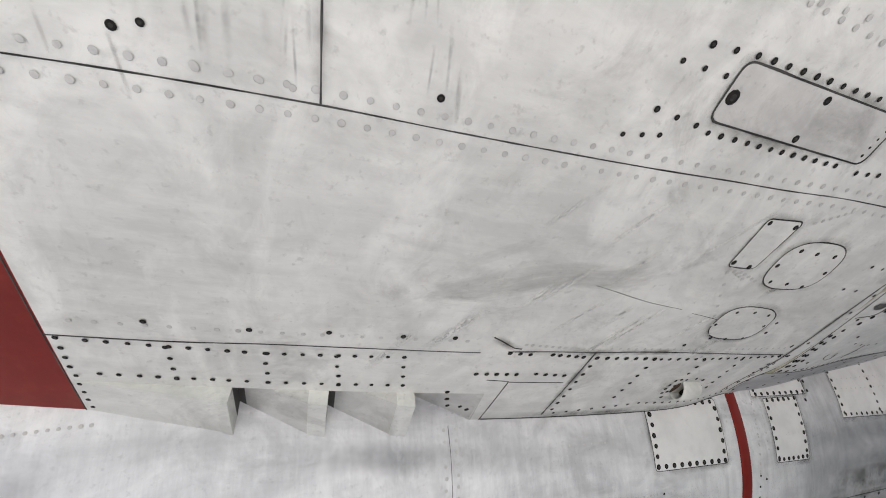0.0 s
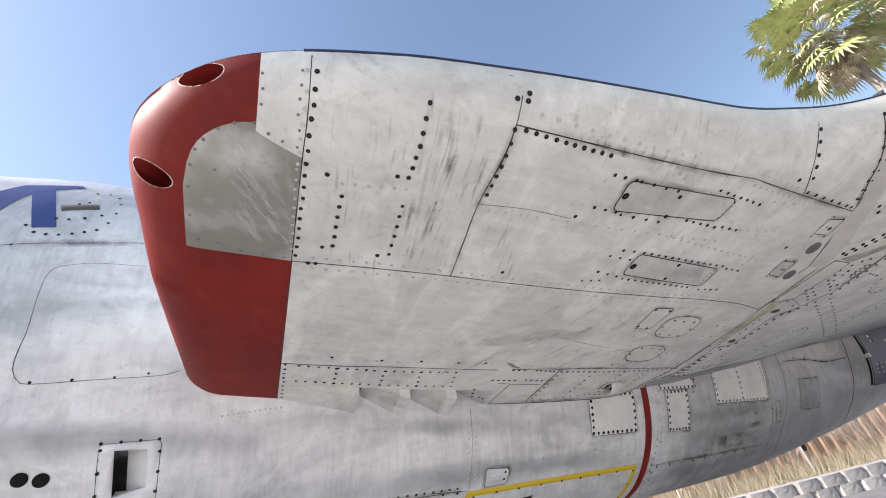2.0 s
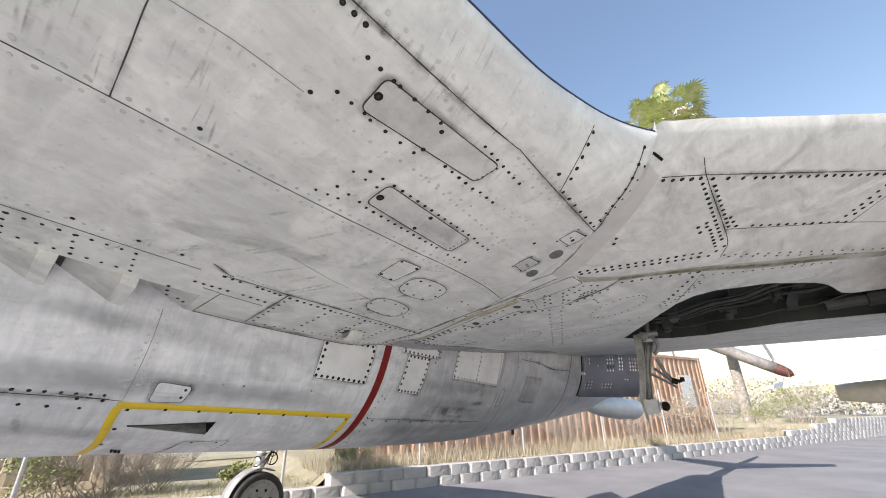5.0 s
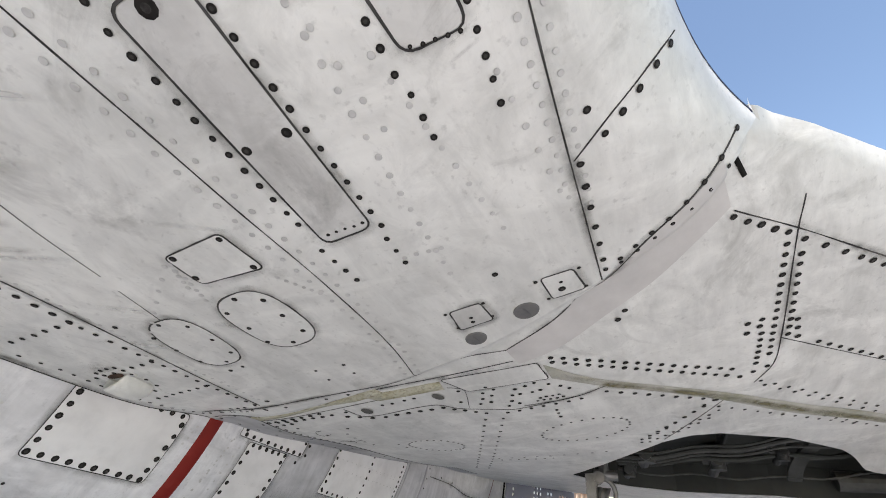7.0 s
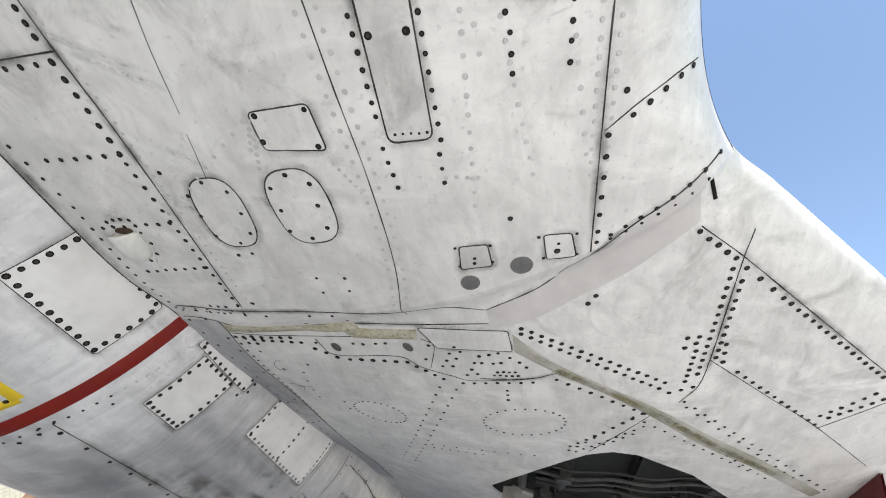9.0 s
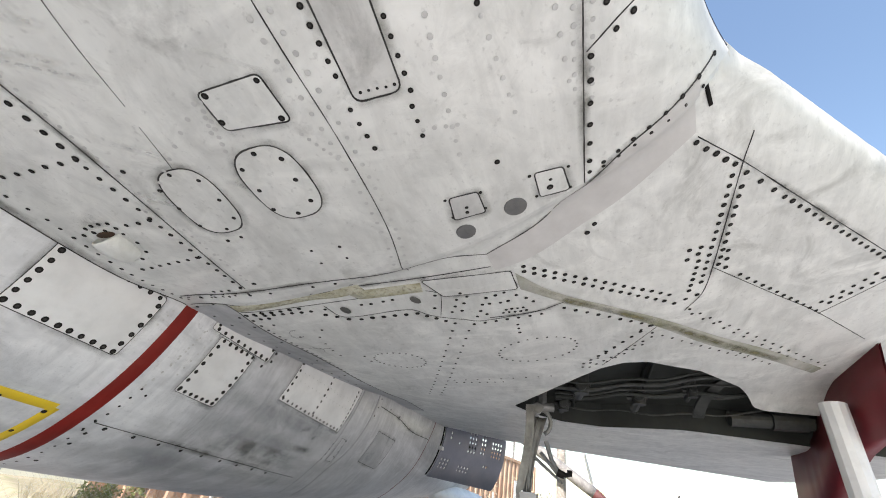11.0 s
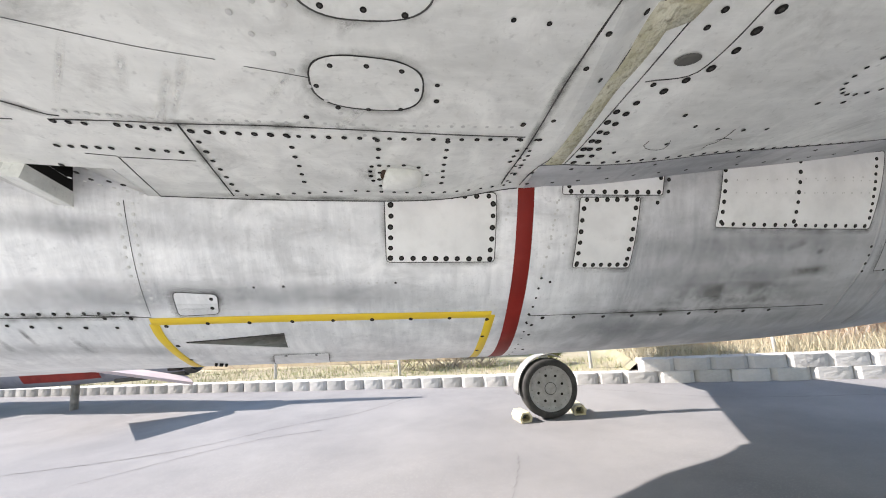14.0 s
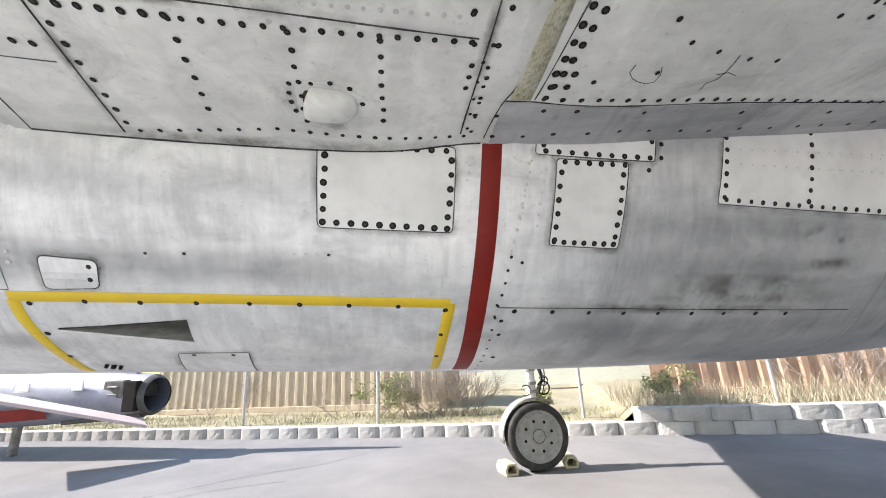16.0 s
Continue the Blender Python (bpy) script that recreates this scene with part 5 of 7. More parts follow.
row_f((3.185, 29.0), (3.176, 39.6), 5, 0.005)
row_f((3.074, 31.8), (3.078, 39.5), 4, 0.005)
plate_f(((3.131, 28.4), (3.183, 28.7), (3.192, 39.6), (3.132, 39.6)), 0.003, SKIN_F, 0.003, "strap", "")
row_f((2.486, 13.4), (2.991, 13.6), 14, 0.0035, PALE)
row_f((2.482, 16.3), (2.985, 17.4), 14, 0.0035, PALE)
row_f((1.833, 17.4), (1.782, 35.4), 9, 0.0045, PALE)
row_f((1.873, 18.9), (1.851, 30.0), 6, 0.0045, PALE)
spots_f(((2.227, 13), (2.224, 15.7), (2.184, 18.2)), 0.006)
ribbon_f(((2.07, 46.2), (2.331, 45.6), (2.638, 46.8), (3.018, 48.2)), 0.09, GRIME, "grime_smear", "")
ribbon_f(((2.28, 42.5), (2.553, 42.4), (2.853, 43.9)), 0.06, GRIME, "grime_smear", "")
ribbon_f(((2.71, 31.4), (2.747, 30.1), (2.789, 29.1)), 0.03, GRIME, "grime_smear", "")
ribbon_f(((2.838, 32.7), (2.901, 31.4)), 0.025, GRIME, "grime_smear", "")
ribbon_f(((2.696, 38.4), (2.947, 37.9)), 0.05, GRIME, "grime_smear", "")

# forward fuselage
strip("panel_seam", fus_point, ((-0.935, -1.8), (-1.202, 0.9), (-1.233, 2.5), (-1.235, 12.1)), 0.0011, 0.0008, SEAM, fuselage, "", (1, DEG))
strip("panel_seam", fus_point, ((-1.235, 12.1), (-1.245, 17.6), (-1.226, 19.9), (-1.2, 20.5), (-1.004, 19.3), (-0.818, 17.8), (-0.765, 16.7)), 0.0022, 0.0008, SEAM, fuselage, "", (1, DEG))  # big door
spots_f(((-1.191, 20.2), (-1.082, 19.6), (-0.964, 18.8), (-0.864, 17.7), (-1.365, -2.8)), 0.004)
seam_f(((-1.398, -2.5), (-1.158, -5.4), (-0.954, -9.3)), 0.0015)  # line
slot_f((-1.279, -17.9), (-1.162, -21.3), 0.02)
spots_f(((-1.353, -9.4), (-1.32, -7.1), (-1.282, -6.7), (-1.244, -7), (-1.206, -7.9), (-1.171, -9.1), (-1.135, -10.6), (-1.108, -14.2), (-1.097, -19.2), (-1.098, -25), (-1.115, -29.2), (-1.155, -31.1), (-1.199, -29.9)), 0.005)
spots_f(((-1.232, -21.2), (-1.203, -22.9), (-1.275, -13), (-1.236, -13.2), (-1.189, -14.6), (-1.14, -17.1)), 0.005)
row_f((-0.97, 30.3), (-0.803, 29.5), 4, 0.005)
row_f((-0.971, 31.5), (-0.97, 39.8), 3, 0.005)
row_f((-0.797, 31.8), (-0.8, 39.6), 3, 0.005)
hole_f((-1.168, 35.9), 0.022)
hole_f((-1.115, 36.2), 0.022)


# ---------------------------------------------------------------- larger fittings of the aircraft
def build_louvres():
    """Three bleed louvres beside the fuselage: each ramp starts deep behind a post and rises to the tip of the next."""
    lanes = (LOUVRE_Y + 0.0005, 1.17, 1.21, 1.26, 1.32)
    tip = 0.034

    def band(bm, stations):
        """Sheet over the lanes at (x, height) stations, with a wall down to the skin along its outboard side."""
        grid(bm, [[skin_point(x + 0.05 * (y - LOUVRE_Y), y, h)[0] for y in lanes] for x, h in stations])
        grid(bm, [[skin_point(x, LOUVRE_Y, 0.0)[0], skin_point(x, lanes[0], h)[0]] for x, h in stations])

    for k, (x0, x1) in enumerate(LOUVRES):
        rise, deep = (tip, 0.034) if k < 2 else (0.001, 0.075)
        st = [(x0 + (x1 - x0) * t, -deep * (1 - t) + rise * t) for t in [q / 10 for q in range(11)]]
        # ramp in the darker hatch grey, to add the louvre's shade
        bm = bmesh.new()
        band(bm, st[1:])
        ramp = part("louvre_ramp", bm, HATCH, jet, "grey sheet ramp of a bleed louvre", False)
        # sheet behind the post painted dark for the cavity's shade
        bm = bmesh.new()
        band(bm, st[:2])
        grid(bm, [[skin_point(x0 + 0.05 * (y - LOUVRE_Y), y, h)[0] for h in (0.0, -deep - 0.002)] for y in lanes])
        part("bleed_opening", bm, PIT if k < 2 else VOID, ramp, "bleed opening behind the post, its shade painted dark", False)
    for x0, x1 in ((-0.126, -0.098), (0.078, 0.126), (0.302, 0.352)):
        bm = bmesh.new()
        band(bm, ((x0, tip), (x0 + 0.001, tip + 0.003), (x1 - 0.002, tip + 0.007), (x1 - 0.001, tip + 0.005), (x1, -0.03)))
        part("louvre_post", bm, SKIN, wing_root, "grey louvre post with worn edge")
    bm = bmesh.new()
    band(bm, [(-0.405 + 0.279 * q / 6, 0.001 + (tip - 0.001) * q / 6) for q in range(7)])
    part("louvre_plate", bm, SKIN, wing_root, "", False)


build_louvres()


def build_scoop():
    """Half-round vent cowl: thick rim and open mouth ahead, closed round behind."""
    def at(x, r, a, low=0.002):
        return skin_point(x - 0.012 * math.sin(a) * max(0.0, (1.335 - x) / 0.06), 1.105 + r * math.cos(a), low + r * 1.05 * math.sin(a))[0]

    angles = [math.pi * k / 14 for k in range(15)]
    bm = bmesh.new()
    prof = ((1.315, 0.030), (1.280, 0.033), (1.274, 0.034), (1.276, 0.038), (1.285, 0.040), (1.31, 0.041), (1.335, 0.039), (1.355, 0.033), (1.368, 0.022), (1.374, 0.006))
    grid(bm, [[at(x, r, a) for a in angles] for x, r in prof])
    scoop = part("vent_scoop", bm, SKIN, jet, "small pale half-round vent scoop", True)
    # black sheet across the mouth, painted as the shade within
    bm = bmesh.new()
    bm.faces.new([bm.verts.new(at(1.312, 0.030, a)) for a in angles])
    part("scoop_mouth", bm, VOID, scoop)
    bm = bmesh.new()
    bm.faces.new([bm.verts.new(skin_point(1.268 + 0.012 * math.cos(t), 1.103 + 0.030 * math.sin(t), 0.0022)[0]) for t in [2 * math.pi * k / 20 for k in range(20)]])
    part("rust_stain", bm, STAIN, scoop, "rust-brown stain at the mouth")
    plate("scoop_flange", skin_point, ((1.243, 1.072), (1.262, 1.052), (1.33, 1.05), (1.40, 1.088), (1.402, 1.118), (1.345, 1.158), (1.262, 1.158), (1.243, 1.138)), 0.0012, SKIN, 0.014, jet, "riveted flange of the vent scoop", (1, 1), False)
    strip("grime_smear", skin_point, ((1.20, 1.06), (1.225, 1.10), (1.21, 1.15)), 0.07, 0.001, GRIME, wing_root, "", (1, 1), 0.01)
    strip("grime_smear", skin_point, ((1.25, 1.17), (1.33, 1.175), (1.41, 1.15)), 0.045, 0.001, GRIME, wing_root, "", (1, 1), 0.01)
    for x, y in ((1.235, 1.06), (1.23, 1.085), (1.23, 1.11), (1.235, 1.135), (1.28, 1.055), (1.32, 1.05), (1.36, 1.06), (1.385, 1.10)):
        screw(*skin_point(x, y), 0.005, wing_root, DARK)


build_scoop()


def build_angle():
    """Flat angle strip that covers the joint of wing and fuselage."""
    bm = bmesh.new()
    grid(bm, [[skin_point(x, y, h)[0] for y, h in ((1.088, 0.0), (1.0885, 0.0015), (1.13, 0.0015), (1.18, 0.0015), (1.23, 0.0015), (1.27, 0.0015))] for x in [1.712 + 2.2 * i / 50 for i in range(51)]])
    part("joint_angle", bm, SKIN_AFT, wing_root, "grey angle strip along the wing joint")
    strip("panel_seam", skin_point, [(1.71, 1.084), (2.4, 1.083), (3.9, 1.083)], 0.004, 0.0014, SEAM, wing_root)


build_angle()


def build_joint():
    """Grimy sealed joint where the wing root's skin meets the fuselage."""
    pts = []
    for i in range(41):
        x = 0.60 + 1.09 * i / 40
        w, zc, lo, up = curve(x, FX, FW), curve(x, FX, FB) + curve(x, FX, FL), curve(x, FX, FL), curve(x, FX, FU)
        y = 1.25
        for _ in range(30):
            r = (zc - skin(x, y)) / (lo if zc > skin(x, y) else up)
            y = 0.5 * y + 0.5 * (MID - w * max(0.0, 1 - min(0.999, abs(r))**2.2)**(1 / 2.2))
        pts.append((x, y - 0.003))
    strip("panel_seam", skin_point, pts, 0.006, 0.0014, SEAM, wing_root)
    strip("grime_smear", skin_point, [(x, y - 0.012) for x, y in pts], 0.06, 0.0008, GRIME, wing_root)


build_joint()

# dark rubbing strip along the upper side of the leading edge
def build_edge_strip():
    bm = bmesh.new()
    rows = []
    s0, s1 = S_CORNER + 0.585, S_SEAM - 0.012
    for k in range(141):
        s_ = s0 + (s1 - s0) * k / 140
        x, y = edge(s_)
        a = Vector(edge(s_ + 0.01)) - Vector(edge(s_ - 0.01))
        o = Vector((-a.y, a.x)).normalized()
        o = o if o.y < 0 else -o
        z, w = lip_z(s_), 1.0 - 0.45 * max(0.0, (k - 90) / 50)
        rows.append([(x + o.x * q, y + o.y * q, z + h * w) for q, h in ((-0.002, -0.003), (0.0012, -0.001), (0.0014, 0.007), (-0.003, 0.013), (-0.022, 0.016))])
    grid(bm, rows)
    part("edge_strip", bm, RUBBER, wing_root, "dark blue strip along the leading edge", True)


build_edge_strip()

# sealant fairing over the step between wing root and wing
def between(name, first, second, n, h, material, label, across_=5):
    """A skin-hugging band between two edges."""
    bm = bmesh.new()
    a = smooth_path(first, 0.002)
    b = smooth_path(second, 0.002)
    rows = []
    for k in range(n + 1):
        p, q = a[round((len(a) - 1) * k / n)], b[round((len(b) - 1) * k / n)]
        rows.append([skin_point(p[0] + (q[0] - p[0]) * j / across_, p[1] + (q[1] - p[1]) * j / across_, h if 0 < j < across_ else h * 0.4)[0] for j in range(across_ + 1)])
    grid(bm, rows)
    return part(name, bm, material, wing_root, label, True)


between("step_fairing", ((1.742, 0.15), (1.652, -0.03), (1.51, -0.155), (1.416, -0.259), (1.325, -0.393)), ((1.828, 0.135), (1.80, 0.015), (1.71, -0.14), (1.64, -0.262), (1.505, -0.424)), 44, 0.0024, FAIR, "smooth grey sealant fairing", 8)
between("channel", ((1.862, 0.074), (2.006, -0.043), (2.177, -0.26), (2.312, -0.432), (2.548, -0.698), (2.73, -0.917), (3.03, -1.235)), ((1.955, 0.068), (2.077, -0.070), (2.222, -0.258), (2.357, -0.414), (2.595, -0.655), (2.78, -0.885), (3.07, -1.205)), 80, 0.0035, CHAN, "grimy corroded channel strip")

for pts, w in ((((1.93, 0.05), (2.08, -0.1), (2.2, -0.26)), 0.05), (((2.16, -0.21), (2.335, -0.423)), 0.04), (((2.3, -0.39), (2.57, -0.676), (2.70, -0.83)), 0.045), (((2.62, -0.73), (2.9, -1.06)), 0.04)):
    strip("olive_stain", skin_point, pts, w, 0.0046, OLIVE, wing_root)


def build_inlet():
    """Flush inlet in the belly door: a ramp that sinks aft between two walls to a dark throat."""
    (xa, aa), (xb, ab), (_, ac) = INLET
    st = [i / 14 for i in range(15)]

    def at(t, k, deep):
        x = xa + (xb - xa) * t
        top, low = aa + (ab - aa) * t, aa + (ac - aa) * t
        return fus_point(x, top + (low - top) * k, deep)[0]

    sink = 0.11
    bm = bmesh.new()
    grid(bm, [[at(t, k / 4, -sink * t**1.2) for k in range(5)] for t in st])
    inlet = part("flush_inlet", bm, INNER, jet, "tapered flush inlet with a grey sinking ramp", True)
    for k, name in ((0.0, "inlet_wall"), (1.0, "inlet_wall")):
        bm = bmesh.new()
        grid(bm, [[at(t, k, 0.0), at(t, k, -sink * t**1.2 - 0.001)] for t in st])
        part(name, bm, INNER, inlet)
    # throat wall is black: the shade of its depth is painted
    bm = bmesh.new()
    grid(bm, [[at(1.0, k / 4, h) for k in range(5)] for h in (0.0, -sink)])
    part("inlet_throat", bm, VOID, inlet, "inlet throat, its shade painted black")
    strip("inlet_edge", fus_point, ((0.548, 58.2), (0.72, 60.3), (0.880, 62.3)), 0.007, 0.0025, PATCH, inlet, "pale lower edge", (1, DEG))
    # dark line drawn for the shade under the upper edge
    strip("inlet_lip", fus_point, ((0.548, 57.6), (0.72, 55.9), (0.886, 54.2)), 0.006, 0.0018, SEAM, inlet, "", (1, DEG))
    bm = bmesh.new()
    for dx, r in ((-0.016, 0.006), (0.0, 0.008), (0.016, 0.006)):
        p, n = fus_point(0.584 + dx, 75.5 + 40 * dx, 0.002)
        tube(bm, p - n * 0.006, p + n * 0.009, r, r * 0.8, 10)
    part("drain_fitting", bm, DARK, fuselage, "small dark drain fittings")
    bm = bmesh.new()
    p = fus(4.41, 90)
    box(bm, p + Vector((0, 0, -0.03)), (0.05, 0.02, 0.09), None, 0.006)
    part("drain_mast", bm, STAIN, fuselage, "small rusty drain mast")


build_inlet()


def build_window():
    """Square side opening with a screwed frame; a scuffed duct runs inward behind it."""
    outer = rounded(((-0.976, 30.5), (-0.796, 29.6), (-0.797, 41.5), (-0.97, 43.0)), 0.015, (1, DEG))
    inner = [(a[0] + (b[0] - a[0]) * k / 5, a[1] + (b[1] - a[1]) * k / 5) for a, b in zip(APERTURE, APERTURE[1:] + APERTURE[:1]) for k in range(5)]
    bm = bmesh.new()
    rows = [[fus_point(p[0] * (1 - f) + q[0] * f, p[1] * (1 - f) + q[1] * f, h)[0] for p, q in zip(outer, inner)] for f, h in ((0.0, 0.0), (0.02, 0.0018), (0.5, 0.0018), (1.0, 0.0018), (1.0, -0.004))]
    grid(bm, rows, True)
    frame_ = part("aperture_frame", bm, SKIN_F, jet, "screwed frame of a square opening", True)
    strip("gap", fus_point, [*outer, outer[0]], 0.0022, 0.001, SEAM, frame_, "", (1, DEG), 0.008)
    (ax_, aa), (bx, ba), (cx, ca), (dx, da) = APERTURE
    deep = -0.05
    aft = [fus_point(bx, ba, -0.003)[0], fus_point(cx, ca, -0.003)[0], fus_point(dx + 0.03, da, deep)[0], fus_point(ax_ + 0.03, aa, deep)[0]]
    fore = [fus_point(ax_, aa, -0.003)[0], fus_point(dx, da, -0.003)[0], fus_point(dx, da, deep)[0], fus_point(ax_, aa, deep)[0]]

    def quad(name, p, material, label=""):
        bm = bmesh.new()
        grid(bm, [[p[0].lerp(p[1], v / 6).lerp(p[3].lerp(p[2], v / 6), u / 6) for v in range(7)] for u in range(7)])
        part(name, bm, material, frame_, label)

    # front and back walls painted black for the duct's shade, the rest pale
    quad("duct_wall", aft, PATCH, "scuffed pale duct wall")
    quad("duct_front", fore, VOID)
    quad("duct_back", [fore[3], fore[2], aft[2], aft[3]], VOID)
    quad("duct_roof", [fore[0], aft[0], aft[3], fore[3]], PATCH)
    quad("duct_floor", [fore[1], aft[1], aft[2], fore[2]], PATCH)


build_window()


def letter(pts):
    ring = [q for a, b in zip(pts, pts[1:] + pts[:1]) for q in [(a[0] + (b[0] - a[0]) * k / 6, a[1] + (b[1] - a[1]) * k / 6) for k in range(6)]]
    bm = bmesh.new()
    cx, cy = sum(p[0] for p in ring) / len(ring), sum(p[1] for p in ring) / len(ring)
    rows = [[fus_point(cx + (x - cx) * f, cy + (y - cy) * f, 0.0016)[0] for x, y in ring] for f in (1.0, 0.66, 0.33, 0.05)]
    vs = grid(bm, rows, True)
    bm.faces.new(vs[-1])
    part("painted_bar", bm, NAVY, fuselage, "navy blue painted letter bar", True)


letter(((-1.416, -28.0), (-1.343, -29.0), (-1.262, -9.6), (-1.333, -8.6)))
letter(((-1.343, -29.0), (-1.416, -28.0), (-1.43, -31.5), (-1.275, -35.5), (-1.255, -33.8)))
letter(((-1.52, -24.0), (-1.455, -31.5), (-1.375, -33.0), (-1.372, -30.0), (-1.42, -22.0), (-1.475, -10.0), (-1.56, -9.5)))


def build_brake():
    """Perforated air brake swung out from the rear fuselage, with its hinge arm."""
    hold = new("air_brake")
    hold.parent = jet
    tagged(hold, "perforated blue-grey air brake swung open")
    way = Vector((math.cos(radians(36)), -math.sin(radians(36)), 0.0))
    L, a0, a1 = 0.86, -20.0, 36.0
    n, m = 172, 156

    def at(s, v, h=0.0):
        a = a0 + (a1 - a0) * v
        p, q = fus_point(4.95, a, 0.012 + h)
        return p + way * (L * s)

    HOLE = [(a, b) for a in range(-2, 3) for b in range(-2, 3) if a * a + b * b < 7]
    skip = set()
    for s, v, c, r in ((0.07, 0.05, 3, 2), (0.22, 0.06, 3, 3), (0.38, 0.04, 2, 4), (0.60, 0.05, 4, 3), (0.80, 0.08, 4, 4), (0.40, 0.36, 3, 5), (0.60, 0.34, 2, 5), (0.78, 0.40, 4, 4),
                       (0.06, 0.74, 3, 3), (0.34, 0.78, 4, 2), (0.10, 0.42, 1, 2), (0.24, 0.50, 1, 1), (0.70, 0.70, 2, 1)):
        for a in range(c):
            for b in range(r):
                skip.add((int(s * n) + 8 * a, int(v * m) + 8 * b))
    gone = {(i - di, j - dj) for i, j in skip for di, dj in HOLE}
    bm = bmesh.new()
    vs = [[bm.verts.new(at(i / n, j / m)) for j in range(m + 1)] for i in range(n + 1)]
    for i in range(n):
        for j in range(m):
            if (i, j) not in gone:
                bm.faces.new((vs[i][j], vs[i + 1][j], vs[i + 1][j + 1], vs[i][j + 1]))
    bm_mirror = bm.copy()
    ob = part("brake_panel", bm, BRAKE, hold, "", True)
    so = ob.modifiers.new("thick", 'SOLIDIFY')
    so.thickness = 0.012
    # the same brake on the starboard side
    for v in bm_mirror.verts:
        v.co.y = 2 * MID - v.co.y
    bmesh.ops.reverse_faces(bm_mirror, faces=bm_mirror.faces)
    twin = part("starboard_brake_panel", bm_mirror, BRAKE, hold, "", True)
    twin.modifiers.new("thick", 'SOLIDIFY').thickness = 0.012
    for v in (0.18, 0.62):
        bm = bmesh.new()
        p = at(-0.02, v, 0.01)
        box(bm, (0, 0, 0), (0.06, 0.05, 0.035), Matrix.Translation(p), 0.004)
        part("brake_hinge", bm, PATCH, hold, "pale hinge lug")
    bm = bmesh.new()
    tube(bm, at(0.5, 0.5, -0.01), fus_point(5.55, 10, 0.0)[0], 0.03)
    part("brake_arm", bm, STEEL, hold)
    # black band on the skin paints the shade behind the hinge edge
    strip("brake_gap", fus_point, ((4.94, -14), (4.94, 10), (4.94, 36)), 0.05, 0.002, VOID, hold, "gap behind the brake's edge, its shade painted black", (1, DEG))
    bm = bmesh.new()
    rows = []
    for k in range(17):
        t = k / 16
        r = 0.2 * (math.sin(math.pi * min(1, t * 1.35) / 2)) ** 0.8
        rows.append([(VX0 + (VX1 - VX0) * t, VY0 + (VY1 - VY0) * t + r * math.cos(2 * math.pi * j / 20), 1.52 - 0.05 * t + r * 0.8 * math.sin(2 * math.pi * j / 20)) for j in range(20)])
    vs = grid(bm, rows, True)
    bm.faces.new(vs[-1])
    bmesh.ops.recalc_face_normals(bm, faces=bm.faces)
    part("ventral_fairing", bm, PATCH, jet, "smooth pale fairing under the tail", True)


VX0, VX1, VY0, VY1 = 5.9, 7.45, 1.70, 1.42
build_brake()


def build_gear_door():
    """Gear-door bracket hanging from the well's edge: bowed plate, latch box, jointed arm with a hook."""
    hold = new("gear_door")
    hold.parent = jet
    tagged(hold, "worn grey gear-door bracket with latch box and hook")
    o, u_, v_ = Vector((3.3, 0.2, 0)), Vector((0.211, -0.978, 0)), Vector((0.978, 0.211, 0))

    def at(u, z, v=0.0):
        return o + u_ * u + v_ * v + Vector((0, 0, z))

    def slab(bm, left, right, v0, v1):
        rows = [[at(a, z, v0), at(b, y, v0), at(b, y, v1), at(a, z, v1)] for (a, z), (b, y) in zip(left, right)]
        vs = grid(bm, rows, True)
        bm.faces.new(vs[0])
        bm.faces.new(vs[-1])
        bmesh.ops.recalc_face_normals(bm, faces=bm.faces)

    bm = bmesh.new()
    slab(bm, ((0.0, 1.98), (0.002, 1.93), (0.004, 1.82), (-0.005, 1.718), (-0.022, 1.60), (-0.034, 1.521), (-0.016, 1.40), (-0.006, 1.364)),
         ((0.048, 1.99), (0.044, 1.93), (0.044, 1.82), (0.036, 1.74), (0.014, 1.60), (-0.004, 1.525), (0.002, 1.41), (0.0, 1.362)), -0.03, -0.016)
    plate_ = part("door_plate", bm, CAST, hold, "narrow worn grey plate")
    bm = bmesh.new()
    slab(bm, ((0.044, 1.95), (0.044, 1.82), (0.036, 1.74), (0.014, 1.60), (-0.004, 1.525)), ((0.052, 1.95), (0.052, 1.82), (0.044, 1.74), (0.022, 1.60), (0.006, 1.525)), -0.03, 0.03)
    part("plate_flange", bm, STEEL, hold)
    # dished web: two sheets that meet in a crease and narrow towards the latch box
    for (l0, r0, v0), (l1, r1, v1), name in (((0.05, 0.085, 0.02), (0.008, 0.03, 0.01), "web_plate"), ((0.085, 0.135, 0.035), (0.03, 0.055, 0.03), "web_plate")):
        bm = bmesh.new()
        rows = []
        for t in [q / 12 for q in range(13)]:
            z, bow = 1.93 - 0.42 * t, 0.016 * math.sin(math.pi * t)
            a, b = l0 + (l1 - l0) * t, r0 + (r1 - r0) * t
            rows.append([at(a + (b - a) * k / 4 - bow, z, v0 + (v1 - v0) * t + 0.012 * math.sin(math.pi * k / 4)) for k in range(5)])
        grid(bm, rows)
        ob = part(name, bm, CAST, hold, "dished grey web", True)
        ob.modifiers.new("thick", 'SOLIDIFY').thickness = 0.006
    # bent ring strap at the top
    bm = bmesh.new()
    ring = [at(0.10 + 0.055 * math.cos(c), 1.90 + 0.07 * math.sin(c), 0.01) for c in [radians(-70 + 25 * k) for k in range(10)]]
    sweep(bm, ring, 0.013)
    part("hinge_strap", bm, CAST, hold, "bent grey hinge strap", True)
    bm = bmesh.new()
